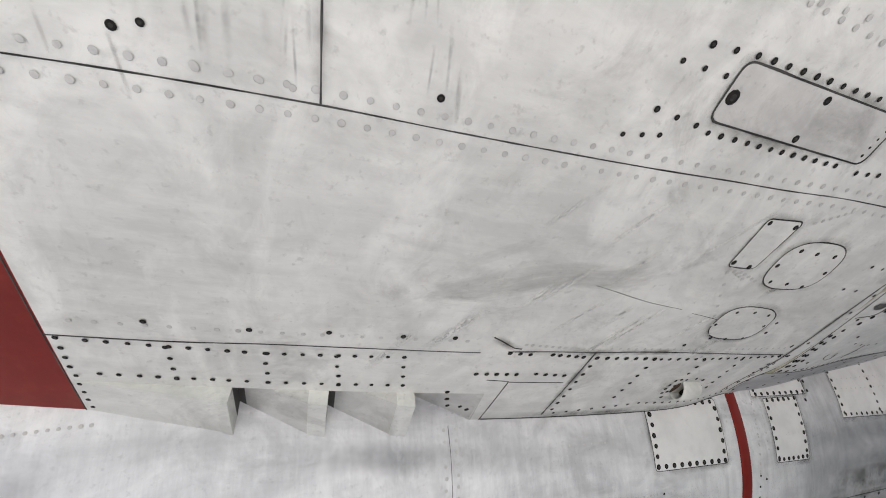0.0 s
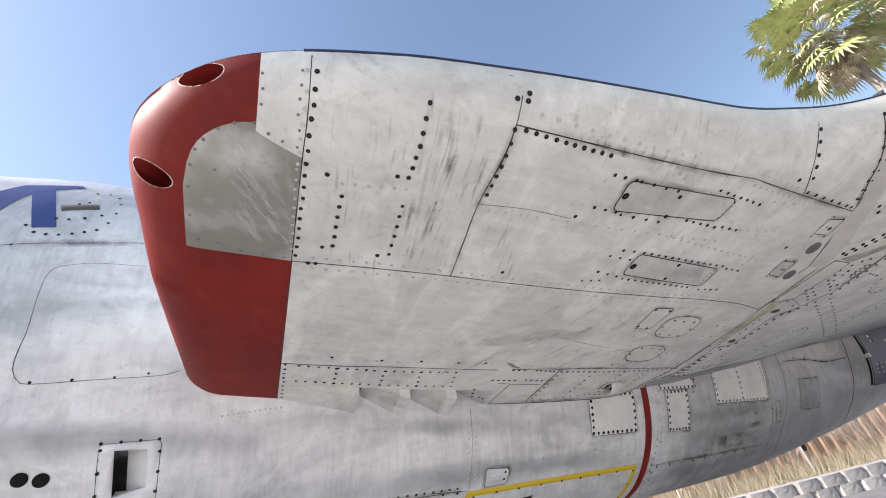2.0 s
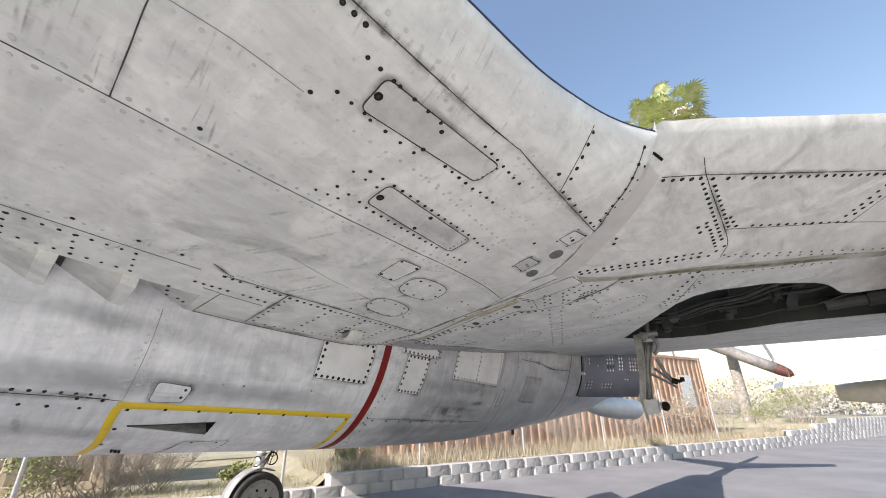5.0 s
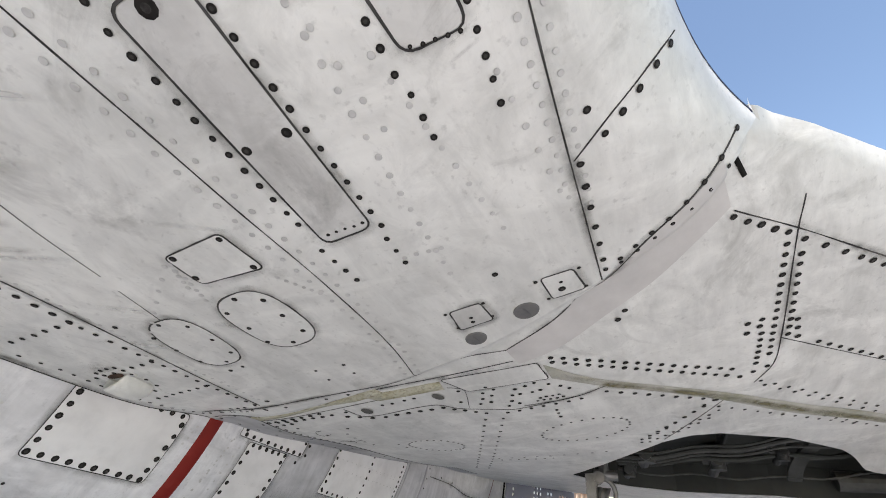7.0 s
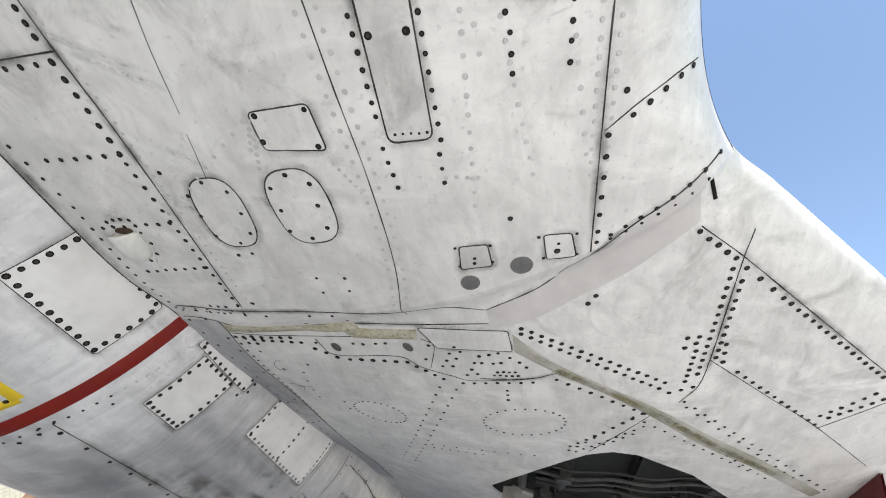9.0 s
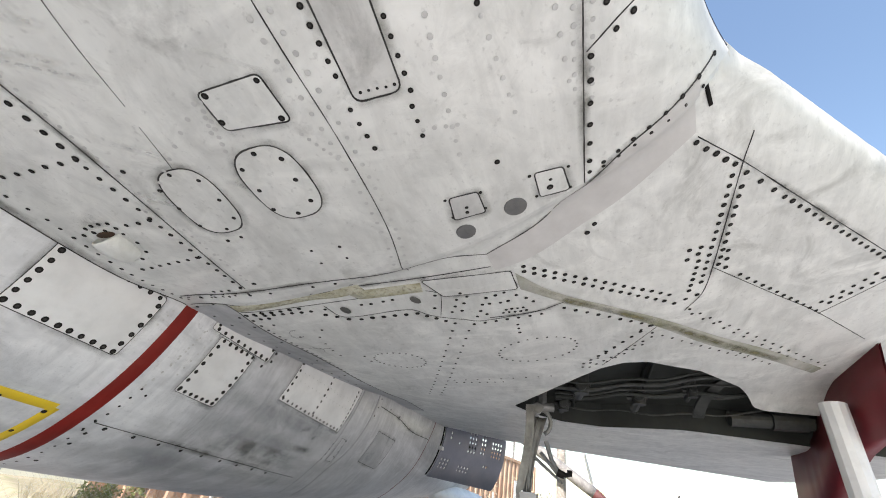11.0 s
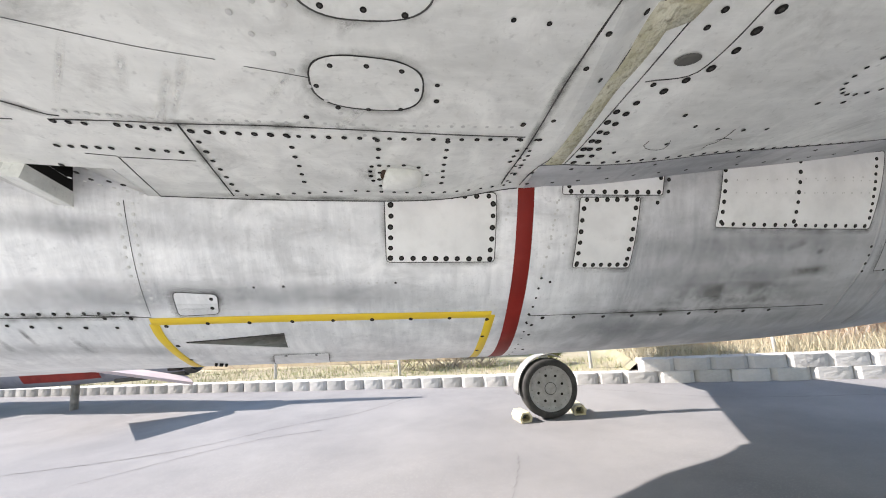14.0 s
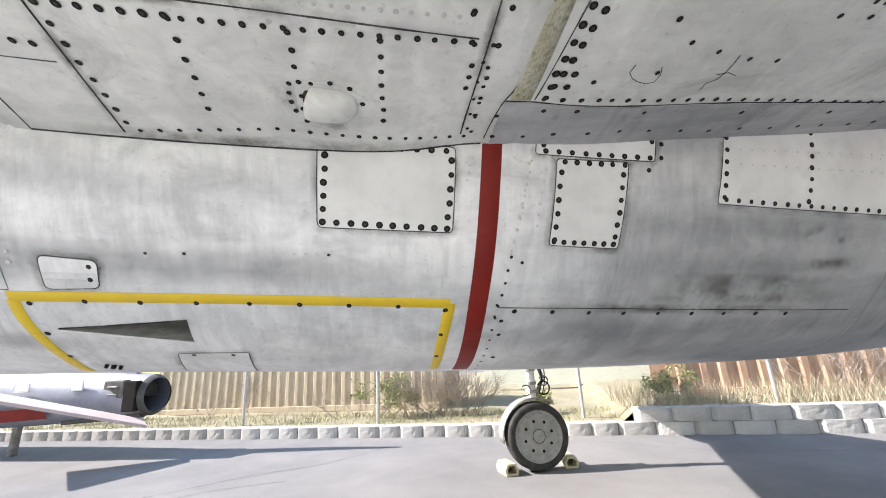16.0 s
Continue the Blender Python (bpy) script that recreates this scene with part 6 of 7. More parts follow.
    for a, b, r0, r1 in (((0.13, 1.80), (0.165, 1.70), 0.014, 0.012), ((0.165, 1.70), (0.215, 1.63), 0.013, 0.012), ((0.10, 1.735), (0.20, 1.635), 0.010, 0.010), ((0.07, 1.70), (0.225, 1.595), 0.010, 0.007)):
        tube(bm, at(*a, 0.02), at(*b, 0.02), r0, r1, 8)
    part("arm", bm, CAST, hold)
    bm = bmesh.new()
    tube(bm, at(0.195, 1.645, 0.02), at(0.235, 1.635, 0.02), 0.022, 0.018, 10)
    tube(bm, at(0.235, 1.635, 0.02), at(0.265, 1.645, 0.02), 0.012, 0.012, 8)
    tube(bm, at(0.265, 1.665, 0.02), at(0.265, 1.635, 0.02), 0.015, 0.013, 10)
    part("latch_hook", bm, DARK, hold, "blackened latch hook")
    bm = bmesh.new()
    slab(bm, ((-0.016, 1.515), (-0.008, 1.465), (0.0, 1.412)), ((0.075, 1.522), (0.075, 1.475), (0.073, 1.428)), -0.045, 0.045)
    bmesh.ops.bevel(bm, geom=list(bm.edges), offset=0.005, segments=2, affect='EDGES')
    box_ = part("latch_box", bm, LATCH, hold, "pale grey cast latch box")
    for u0, u1, z0, z1, v0 in ((0.0, 0.07, 1.508, 1.516, -0.05), (0.004, 0.07, 1.424, 1.432, -0.05), (0.07, 0.088, 1.43, 1.515, -0.03), (0.088, 0.10, 1.45, 1.50, -0.02)):
        bm = bmesh.new()
        slab(bm, ((u0, z1), (u0 + 0.004, z0)), ((u1, z1 + 0.004), (u1, z0 + 0.004)), v0, 0.04)
        part("box_rib", bm, LATCH if u1 < 0.08 else CAST, hold)
    bm = bmesh.new()
    c, way = at(0.10, 1.472, 0), (at(0.2, 1.478, 0) - at(0.10, 1.472, 0)).normalized()
    for a, b, r0, r1 in ((0.0, 0.012, 0.022, 0.030), (0.012, 0.035, 0.030, 0.030), (0.035, 0.047, 0.030, 0.020), (0.047, 0.052, 0.020, 0.006)):
        tube(bm, c + way * a, c + way * b, r0, r1, 16)
    part("latch_knob", bm, DARK, hold, "black rubber knob")
    bm = bmesh.new()
    tube(bm, at(0.05, 1.985, 0.0), at(0.17, 1.99, 0.0), 0.026, 0.026, 12)
    tube(bm, at(0.07, 1.97, -0.03), at(0.07, 1.97, 0.06), 0.03, 0.03, 12)
    tube(bm, at(0.10, 1.97, 0.0), at(0.10, 2.12, 0.02), 0.028, 0.028, 8)
    part("hinge", bm, CAST, hold)


build_gear_door()


def build_gear(y, side):
    """Main leg with wheel, fork, door plate; side -1: wheel face seen from the fuselage."""
    c = Vector((3.168, y, 0.372))
    leg = new("main_gear")
    leg.parent = jet
    tagged(leg, "main landing gear leg with a single wheel")
    prof = [(0.274, 0.080), (0.284, 0.094), (0.310, 0.102), (0.350, 0.094), (0.366, 0.068), (0.372, 0.0)]
    prof = prof + [(r, -w) for r, w in prof[::-1][1:]]
    k = 48
    bm = bmesh.new()
    rows = [[c + Vector((r * math.cos(2 * math.pi * i / k), w, r * math.sin(2 * math.pi * i / k))) for i in range(k)] for r, w in prof]
    grid(bm, rows, True)
    bmesh.ops.recalc_face_normals(bm, faces=bm.faces)
    wheel = part("tyre", bm, TYRE, leg, "black rubber tyre", True)
    for f in (1, -1):
        bm = bmesh.new()
        rp = [(0.284, 0.080), (0.282, 0.095), (0.272, 0.095), (0.264, 0.082), (0.23, 0.078), (0.13, 0.080), (0.086, 0.084), (0.082, 0.088), (0.076, 0.088), (0.072, 0.084), (0.0001, 0.086)]
        rows = [[c + Vector((r * math.cos(2 * math.pi * i / k), -f * w, r * math.sin(2 * math.pi * i / k))) for i in range(k)] for r, w in rp]
        grid(bm, rows, True)
        bmesh.ops.recalc_face_normals(bm, faces=bm.faces)
        rim = part("wheel_rim", bm, RIM, jet, "dusty grey alloy wheel rim", True)
        for i in range(8):
            a = 2 * math.pi * (i + 0.35) / 8
            bm = bmesh.new()
            mm = Matrix.Translation(c + Vector((0.166 * math.cos(a), -f * 0.0795, 0.166 * math.sin(a)))) @ pose(0, 0, 0, 90, 0, 0)
            bmesh.ops.create_cone(bm, cap_ends=True, segments=7, radius1=0.019, radius2=0.017, depth=0.006, matrix=mm)
            # black plugs carry the shade of the holes
            part("rim_hole", bm, VOID, rim)
        for name, r, d, material in (("hub_gap", 0.080, 0.0885, VOID), ("hub_cap", 0.073, 0.090, RIM)):
            bm = bmesh.new()
            bmesh.ops.create_cone(bm, cap_ends=True, segments=32, radius1=r, radius2=r - 0.003, depth=0.012, matrix=Matrix.Translation(c + Vector((0, -f * (d - 0.006), 0))) @ pose(0, 0, 0, 90 * f, 0, 0))
            part(name, bm, material, rim)
        for i in range(18):
            a = 2 * math.pi * i / 18
            bm = bmesh.new()
            mm = Matrix.Translation(c + Vector((0.243 * math.cos(a), -f * 0.081, 0.243 * math.sin(a)))) @ pose(0, 0, 0, 90, 0, 0)
            bmesh.ops.create_cone(bm, cap_ends=True, segments=6, radius1=0.008, radius2=0.007, depth=0.008, matrix=mm)
            part("rim_bolt", bm, STEEL, rim)
    bm = bmesh.new()
    s = side
    tube(bm, c + Vector((0, s * 0.02, 0.40)), (3.168, y + s * 0.02, 2.10), 0.055)
    tube(bm, c + Vector((0, s * 0.02, 0.40)), c + Vector((0.0, s * 0.13, 0.38)), 0.05)
    tube(bm, c + Vector((0, s * 0.13, 0.40)), c + Vector((0, s * 0.13, -0.02)), 0.035)
    part("strut", bm, PATCH, leg, "pale grey oleo strut")
    bm = bmesh.new()
    tube(bm, c + Vector((0.10, s * 0.06, 0.85)), c + Vector((0.16, s * 0.02, 0.62)), 0.022)
    tube(bm, c + Vector((0.16, s * 0.02, 0.62)), c + Vector((0.04, s * 0.03, 0.42)), 0.022)
    part("torque_link", bm, STEEL, leg)
    for dx in (0.09, 0.13):
        bm = bmesh.new()
        q = [c + Vector((dx + 0.05 * math.sin(t * 3.0), s * 0.0, 0.45 + 0.45 * t)) for t in [i / 8 for i in range(9)]]
        for a, b in zip(q, q[1:]):
            tube(bm, a, b, 0.007, None, 6)
        part("brake_hose", bm, DARK, leg)
    bm = bmesh.new()
    rows = []
    for i in range(15):
        a = radians(62 + 125 * i / 14)
        rows.append([c + Vector((0.405 * math.cos(a), w, 0.405 * math.sin(a))) for w in (0.14, 0.05, -0.06)])
    grid(bm, rows)
    guard = part("mudguard", bm, RIM, leg, "pale curved wheel door", True)
    so = guard.modifiers.new("thick", 'SOLIDIFY')
    so.thickness = 0.012
    for k, (dx, dy, r, z) in enumerate(((0.13, -0.05, 0.075, 0.52), (0.15, -0.02, 0.055, 0.60), (-0.09, -0.04, 0.06, 0.50))):
        bm = bmesh.new()
        ring = [c + Vector((dx + r * math.cos(t), s * dy, z + r * math.sin(t))) for t in [2 * math.pi * i / 18 - 2.2 for i in range(15)]]
        for a, b in zip(ring, ring[1:]):
            tube(bm, a, b, 0.009, None, 6)
        part("hydraulic_hose", bm, STEEL if k else DARK, leg)
    bm = bmesh.new()
    for z, r in ((0.47, 0.075), (0.56, 0.068), (0.72, 0.074)):
        tube(bm, c + Vector((0, s * 0.02, z)), c + Vector((0, s * 0.02, z + 0.035)), r, r, 16)
    part("strut_collar", bm, RIM, leg, "grey clamp collars round the strut")


build_gear(5.17, 1)
build_gear(2 * MID - 5.17, -1)
# nose leg, ahead of the wing
bm = bmesh.new()
tube(bm, (-3.6, MID, 0.30), (-3.6, MID, 1.7), 0.05)
part("nose_strut", bm, PATCH, jet)
bm = bmesh.new()
bmesh.ops.create_cone(bm, cap_ends=True, segments=32, radius1=0.30, radius2=0.30, depth=0.16, matrix=Matrix.Translation((-3.6, MID, 0.30)) @ pose(0, 0, 0, 90, 0, 0))
bmesh.ops.bevel(bm, geom=[e for e in bm.edges if len(e.link_faces) == 2 and e.calc_face_angle() > 1], offset=0.05, segments=3, affect='EDGES')
part("nose_wheel", bm, TYRE, jet)
# pylon under the outer wing
bm = bmesh.new()
rows = []
for i in range(12):
    t = i / 11
    x_ = 2.86 + 1.2 * t
    h_ = 0.05 * math.sin(math.pi * min(1, t * 2.2 + 0.06) / 2) if t < 0.5 else 0.05 * (1 - (t - 0.5) * 1.9)
    rows.append([(x_, -1.40 - h_, wing_z(x_, -1.4) + 0.02), (x_ + 0.10, -1.40 - h_, wing_z(x_, -1.4) - 0.34), (x_ + 0.10, -1.40 + h_, wing_z(x_, -1.4) - 0.34), (x_, -1.40 + h_, wing_z(x_, -1.4) + 0.02)])
grid(bm, rows, True)
part("pylon", bm, MAROON, jet, "dark red painted pylon", True)
# tail: cone, tailplane halfway up the fin, fin
def blade(name, pts, thick, way):
    """Tapered surface with a rounded front and a thin rear edge from its root and tip chords (front, rear)."""
    bm = bmesh.new()
    (a0, a1), (b0, b1) = [[Vector(p) for p in q] for q in pts]
    rows = []
    for k in range(9):
        s = k / 8
        f, r = a0.lerp(b0, s), a1.lerp(b1, s)
        rows.append([f.lerp(r, 0.5 - 0.5 * math.cos(c)) + Vector(way) * thick * (1 - 0.5 * s) * math.sin(c) * (0.75 + 0.25 * math.cos(c)) for c in [2 * math.pi * j / 16 for j in range(16)]])
    vs = grid(bm, rows, True)
    bm.faces.new(vs[-1])
    bmesh.ops.recalc_face_normals(bm, faces=bm.faces)
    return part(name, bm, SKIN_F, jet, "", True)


bm = bmesh.new()
vs = grid(bm, [[(x, MID + w * math.cos(2 * math.pi * j / 24), z + w * 1.05 * math.sin(2 * math.pi * j / 24)) for j in range(24)] for x, w, z in ((7.7, 0.47, 2.10), (8.4, 0.40, 2.14), (9.0, 0.34, 2.17))], True)
bm.faces.new(vs[-1])
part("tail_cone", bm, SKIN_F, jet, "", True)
for sgn in (1, -1):
    blade("tailplane", (((9.2, MID, 3.4), (10.7, MID, 3.4)), ((11.2, MID + sgn * 2.2, 3.45), (11.9, MID + sgn * 2.2, 3.45))), 0.07, (0, 0, 1))
blade("fin", (((6.4, MID, 2.45), (9.5, MID, 2.45)), ((10.6, MID, 4.8), (11.6, MID, 4.8))), 0.09, (0, 1, 0))


def build_chock(at, yaw):
    t = thing("wheel_chock", "hollow yellowed wooden wheel chock on the asphalt", "chock", at, "wheel chocks")
    t.rotation_euler = (0, 0, radians(yaw))
    bm = bmesh.new()
    out_ = [(-0.07, 0.0), (0.07, 0.0), (0.085, 0.06), (0.05, 0.12), (-0.05, 0.12), (-0.085, 0.06)]
    inn = [(x * 0.66, 0.06 + (z - 0.06) * 0.66) for x, z in out_]
    vo = [[bm.verts.new((x, y, z)) for x, z in out_] for y in (-0.13, 0.13)]
    vi = [[bm.verts.new((x, y, z)) for x, z in inn] for y in (-0.13, 0.13)]
    n = len(out_)
    for i in range(n):
        j = (i + 1) % n
        bm.faces.new((vo[0][i], vo[0][j], vo[1][j], vo[1][i]))
        bm.faces.new((vi[0][j], vi[0][i], vi[1][i], vi[1][j]))
        for e in (0, 1):
            bm.faces.new((vo[e][i], vo[e][j], vi[e][j], vi[e][i]))
    bmesh.ops.recalc_face_normals(bm, faces=bm.faces)
    part("body", bm, CHOCK, t)
    # dark face across the hollow, painted for its inner shade
    bm = bmesh.new()
    bm.faces.new([bm.verts.new((x, 0.0, z)) for x, z in inn])
    part("hollow_shade", bm, PIT, t)


build_chock((2.79, 5.18, 0.0), 8)
build_chock((3.56, 5.26, 0.0), -6)


# ---------------------------------------------------------------- retaining wall, planting bed, fence, containers
def block_mesh():
    """Split-face block 0.40 x 0.30 x 0.20 with slanting cheeks and a rough face; front towards -y."""
    bm = bmesh.new()
    r_ = random.Random(11)
    f = []
    for zi in range(4):
        row = []
        for xi in range(6):
            x = -0.146 + 0.292 * xi / 5
            row.append((x, -0.07 + 0.012 * abs(2 * xi / 5 - 1) ** 2 + r_.uniform(-0.003, 0.003), 0.002 + 0.192 * zi / 3))
        f.append([(-0.198, -0.012, 0.002 + 0.192 * zi / 3)] + row + [(0.198, -0.012, 0.002 + 0.192 * zi / 3)])
    vs = grid(bm, f)
    back = [bm.verts.new((x, 0.22, z)) for x, z in ((-0.198, 0.002), (-0.198, 0.194), (0.198, 0.194), (0.198, 0.002))]
    bm.faces.new([v for v in vs[-1]] + [back[2], back[1]])
    bm.faces.new([r[0] for r in vs] + [back[1], back[0]])
    bm.faces.new([r[-1] for r in vs][::-1] + [back[3], back[2]])
    bmesh.ops.recalc_face_normals(bm, faces=bm.faces)
    me = bpy.data.meshes.new("block")
    bm.to_mesh(me)
    bm.free()
    me.materials.append(BLOCK)
    return me


BLOCK_ME = block_mesh()
retaining = new("retaining_wall")
tagged(retaining, "low split-face concrete block retaining wall", "wall", kind="structure")
rb = random.Random(5)
WALL_YAW = math.degrees(math.atan2(-0.38, 1))
STEPS = (-99, 5.75, 25.3, 28.6, 31.0)


def wall_top(u):
    return 0.17 if u < 5.6 else 0.37 + 0.2 * sum(u > a - 0.15 for a in STEPS[2:])


for course, first in enumerate(STEPS):
    # short blocks along the single course, longer ones where the wall stands higher
    low = [0.40 * i for i in range(-34, 14)] if course == 0 else []
    for k, u in enumerate(low + [5.68 + 0.54 * i + (0.27 if course % 2 else 0.0) for i in range(78)]):
        if u < first:
            continue
        wide = 1.0 if k < len(low) else 1.35
        ob = new("block", BLOCK_ME)
        ob.parent = retaining
        ob.matrix_local = Matrix.Translation(along(u, rb.uniform(-0.012, 0.012) + 0.02 * course, 0.2 * course - 0.015)) @ pose(0, 0, 0, 0, 0, WALL_YAW + rb.uniform(-1.5, 1.5)) @ Matrix.Diagonal((wide, 1, 1.02, 1))

bm = bmesh.new()
rows = []
for i in range(-70, 195):
    u = 0.25 * i
    row = []
    top = wall_top(u)
    for v in (0.10, 0.3, 0.6, 1.0, 1.5, 2.2, 3.2, 5.0, 9.0, 25.0):
        row.append(along(u, v, top + (0.05 * noise.noise((u * 0.9, v * 1.3, 4)) if v > 0.2 else 0)))
    rows.append(row)
grid(bm, rows)
tagged(part("planting_bed", bm, SOIL, None, "", True), "dry soil bed with weeds behind the wall", "ground", kind="structure")


def build_container(u0, u1, v, z0, z1, material, pitch, label, name):
    """Corrugated steel side with rails, posts and roof."""
    t = thing(name, label, "container", along((u0 + u1) / 2, v, z0))
    base = Matrix.Translation(-Vector(t.location))
    bm = bmesh.new()
    us, k = [], 0
    u = u0
    while u < u1:
        for f, d in ((0, 0.0), (0.30, 0.0), (0.45, 0.045), (0.85, 0.045)):
            us.append((u + f * pitch, d))
        u += pitch
    rows = [[base @ along(a, v + d, z) for z in (z0 + 0.12, (z0 + z1) / 2, z1 - 0.1)] for a, d in us]
    grid(bm, rows)
    part("corrugated_side", bm, material, t)
    for za, zb in ((z0, z0 + 0.14), (z1 - 0.12, z1)):
        bm = bmesh.new()
        c = base @ along((u0 + u1) / 2, v + 0.03, (za + zb) / 2)
        box(bm, (0, 0, 0), (u1 - u0, 0.10, zb - za), Matrix.Translation(c) @ pose(0, 0, 0, 0, 0, WALL_YAW), 0.01)
        part("rail", bm, material, t)
    for a in (u0, u1):
        bm = bmesh.new()
        c = base @ along(a, v + 0.04, (z0 + z1) / 2)
        box(bm, (0, 0, 0), (0.16, 0.14, z1 - z0), Matrix.Translation(c) @ pose(0, 0, 0, 0, 0, WALL_YAW), 0.01)
        part("corner_post", bm, material, t)
    bm = bmesh.new()
    c = base @ along((u0 + u1) / 2, v + 1.25, z1 - 0.05)
    box(bm, (0, 0, 0), (u1 - u0, 2.35, 0.06), Matrix.Translation(c) @ pose(0, 0, 0, 0, 0, WALL_YAW))
    part("roof", bm, material, t)
    bm = bmesh.new()
    for vv in (2.4,):
        c = base @ along((u0 + u1) / 2, v + vv, (z0 + z1) / 2)
        box(bm, (0, 0, 0), (u1 - u0, 0.05, z1 - z0), Matrix.Translation(c) @ pose(0, 0, 0, 0, 0, WALL_YAW))
    part("rear_side", bm, material, t)
    return t, base


tan_c, b_ = build_container(-6.0, 2.0, 2.4, 0.17, 2.0, TAN, 0.26, "tan corrugated shipping container with worn white marks", "shipping_container")
for i, (u, w) in enumerate(((-1.6, 0.22), (-1.15, 0.22), (-0.7, 0.22), (-0.25, 0.22), (0.2, 0.22))):
    bm = bmesh.new()
    c = b_ @ along(u, 2.393, 1.55)
    box(bm, (0, 0, 0), (w, 0.008, 0.26), Matrix.Translation(c) @ pose(0, 0, 0, 0, 0, WALL_YAW))
    part("white_mark", bm, PATCH, tan_c)
rust_c, b_ = build_container(7.0, 22.9, 1.7, 0.36, 3.65, RUST, 0.34, "rusty red corrugated shipping container", "shipping_container")
bm = bmesh.new()
box(bm, (0, 0, 0), (0.9, 0.008, 1.3), Matrix.Translation(b_ @ along(21.5, 1.69, 2.2)) @ pose(0, 0, 0, 0, 0, WALL_YAW))
part("white_mark", bm, PATCH, rust_c)

# pale shed between the containers
HOUSE = mat("pale_green_siding", (0.78, 0.79, 0.68), 0.7, 0.0, (0.70, 0.71, 0.60), 3.0, (1, 1, 8))
GLASS = mat("dusty_window_glass", (0.10, 0.11, 0.12), 0.15, 0.0, (0.14, 0.15, 0.16), 4.0)
ROOFM = mat("grey_shingle", (0.25, 0.24, 0.23), 0.9, 0.0, (0.18, 0.17, 0.16), 12.0)
house = thing("house", "pale green sided small house beyond the fence", "house", along(6.0, 7.0, 0.3))
hb = Matrix.Translation(-Vector(house.location))
bm = bmesh.new()
box(bm, (0, 0, 0), (7.0, 0.2, 3.0), hb @ Matrix.Translation(along(6.0, 7.0, 1.8)) @ pose(0, 0, 0, 0, 0, WALL_YAW))
part("wall", bm, HOUSE, house)
for k in range(14):
    bm = bmesh.new()
    box(bm, (0, -0.11, -1.4 + 0.2 * k), (7.0, 0.03, 0.18), hb @ Matrix.Translation(along(6.0, 7.0, 1.8)) @ pose(0, 0, 0, 0, 0, WALL_YAW) @ pose(0, 0, 0, 6, 0, 0))
    part("siding_board", bm, HOUSE, house)
bm = bmesh.new()
box(bm, (0, 0, 0), (7.6, 5.0, 0.15), hb @ Matrix.Translation(along(6.0, 9.0, 3.6)) @ pose(0, 0, 0, 0, 0, WALL_YAW) @ pose(0, 0, 0, 14, 0, 0))
part("roof", bm, ROOFM, house)
win = None
bm = bmesh.new()
mw = hb @ Matrix.Translation(along(6.1, 6.86, 1.75)) @ pose(0, 0, 0, 0, 0, WALL_YAW)
for c, s in (((0, 0, 0.5), (0.9, 0.08, 0.08)), ((0, 0, -0.5), (0.9, 0.08, 0.08)), ((-0.42, 0, 0), (0.08, 0.08, 1.0)), ((0.42, 0, 0), (0.08, 0.08, 1.0)), ((0, 0, 0), (0.05, 0.06, 1.0))):
    box(bm, c, s, mw, 0.006)
win = part("window", bm, PATCH, house, "white-framed sash window")
bm = bmesh.new()
box(bm, (0, 0.02, 0), (0.8, 0.02, 0.95), mw)
part("pane", bm, GLASS, win)

# chain-link fence: posts and wires
GALV = mat("galvanised_steel", (0.55, 0.55, 0.54), 0.5, 0.4, (0.42, 0.42, 0.41), 9.0)
fence = thing("chain_link_fence", "galvanised chain-link fence behind the wall", "fence", along(6, 0.45, 0.2))
fb = Matrix.Translation(-Vector(fence.location))
for u in (-7.6, -4.7, -1.75, 1.2, 4.95, 7.9, 11.0, 14.2, 17.4, 20.6):
    bm = bmesh.new()
    tube(bm, fb @ along(u, 0.45, 0.15), fb @ along(u, 0.45, 2.1), 0.03)
    part("post", bm, GALV, fence)
me = bpy.data.meshes.new("wire_mesh")
vs, fs = [], []
for sgn in (1, -1):
    for k in range(0, 235):
        u = 4.9 + 0.07 * k
        a, b = along(u, 0.43 + 0.004 * sgn, 0.22 if u < 5.6 else 0.38), along(u + sgn * 1.7, 0.43 + 0.004 * sgn, 2.0)
        q = len(vs)
        o = WALL_DIR * 0.0016
        vs += [fb @ (a - o), fb @ (a + o), fb @ (b + o), fb @ (b - o)]
        fs.append((q, q + 1, q + 2, q + 3))
me.from_pydata(vs, [], fs)
me.materials.append(GALV)
wm = new("wire_mesh", me)
wm.parent = fence
tagged(wm, kind="stuff")


def flush_loose():
    for (owner, material), (vs, fs) in LOOSE.items():
        me = bpy.data.meshes.new("rivets")
        me.from_pydata(vs, [], fs)
        me.materials.append(bpy.data.materials[material])
        if material == DARK.name:
            me.materials.append(WORN)
            for i in range(len(SCREW_F) - 1, len(me.polygons), len(SCREW_F)):
                me.polygons[i].material_index = 1
        ob = new("rivets", me)
        ob.parent = bpy.data.objects[owner]
        tagged(ob, kind="stuff")


flush_loose()


# ---------------------------------------------------------------- plants and far things
BARK = mat("palm_bark", (0.31, 0.285, 0.25), 0.9, 0.0, (0.17, 0.155, 0.135), 4.0, bump=0.4, bump_scale=8, fine=((0.55, 0.52, 0.47), 9, 0.6))
LEAF = mat("palm_leaf", (0.28, 0.36, 0.12), 0.55, 0.0, (0.52, 0.54, 0.27), 1.6, fine=((0.60, 0.56, 0.36), 3, 0.7))
DRYLEAF = mat("dry_palm_leaf", (0.66, 0.60, 0.48), 0.8, 0.0, (0.46, 0.40, 0.29), 3.0)
TWIG = mat("dry_twig", (0.48, 0.43, 0.37), 0.9, 0.0, (0.30, 0.25, 0.20), 5.0)
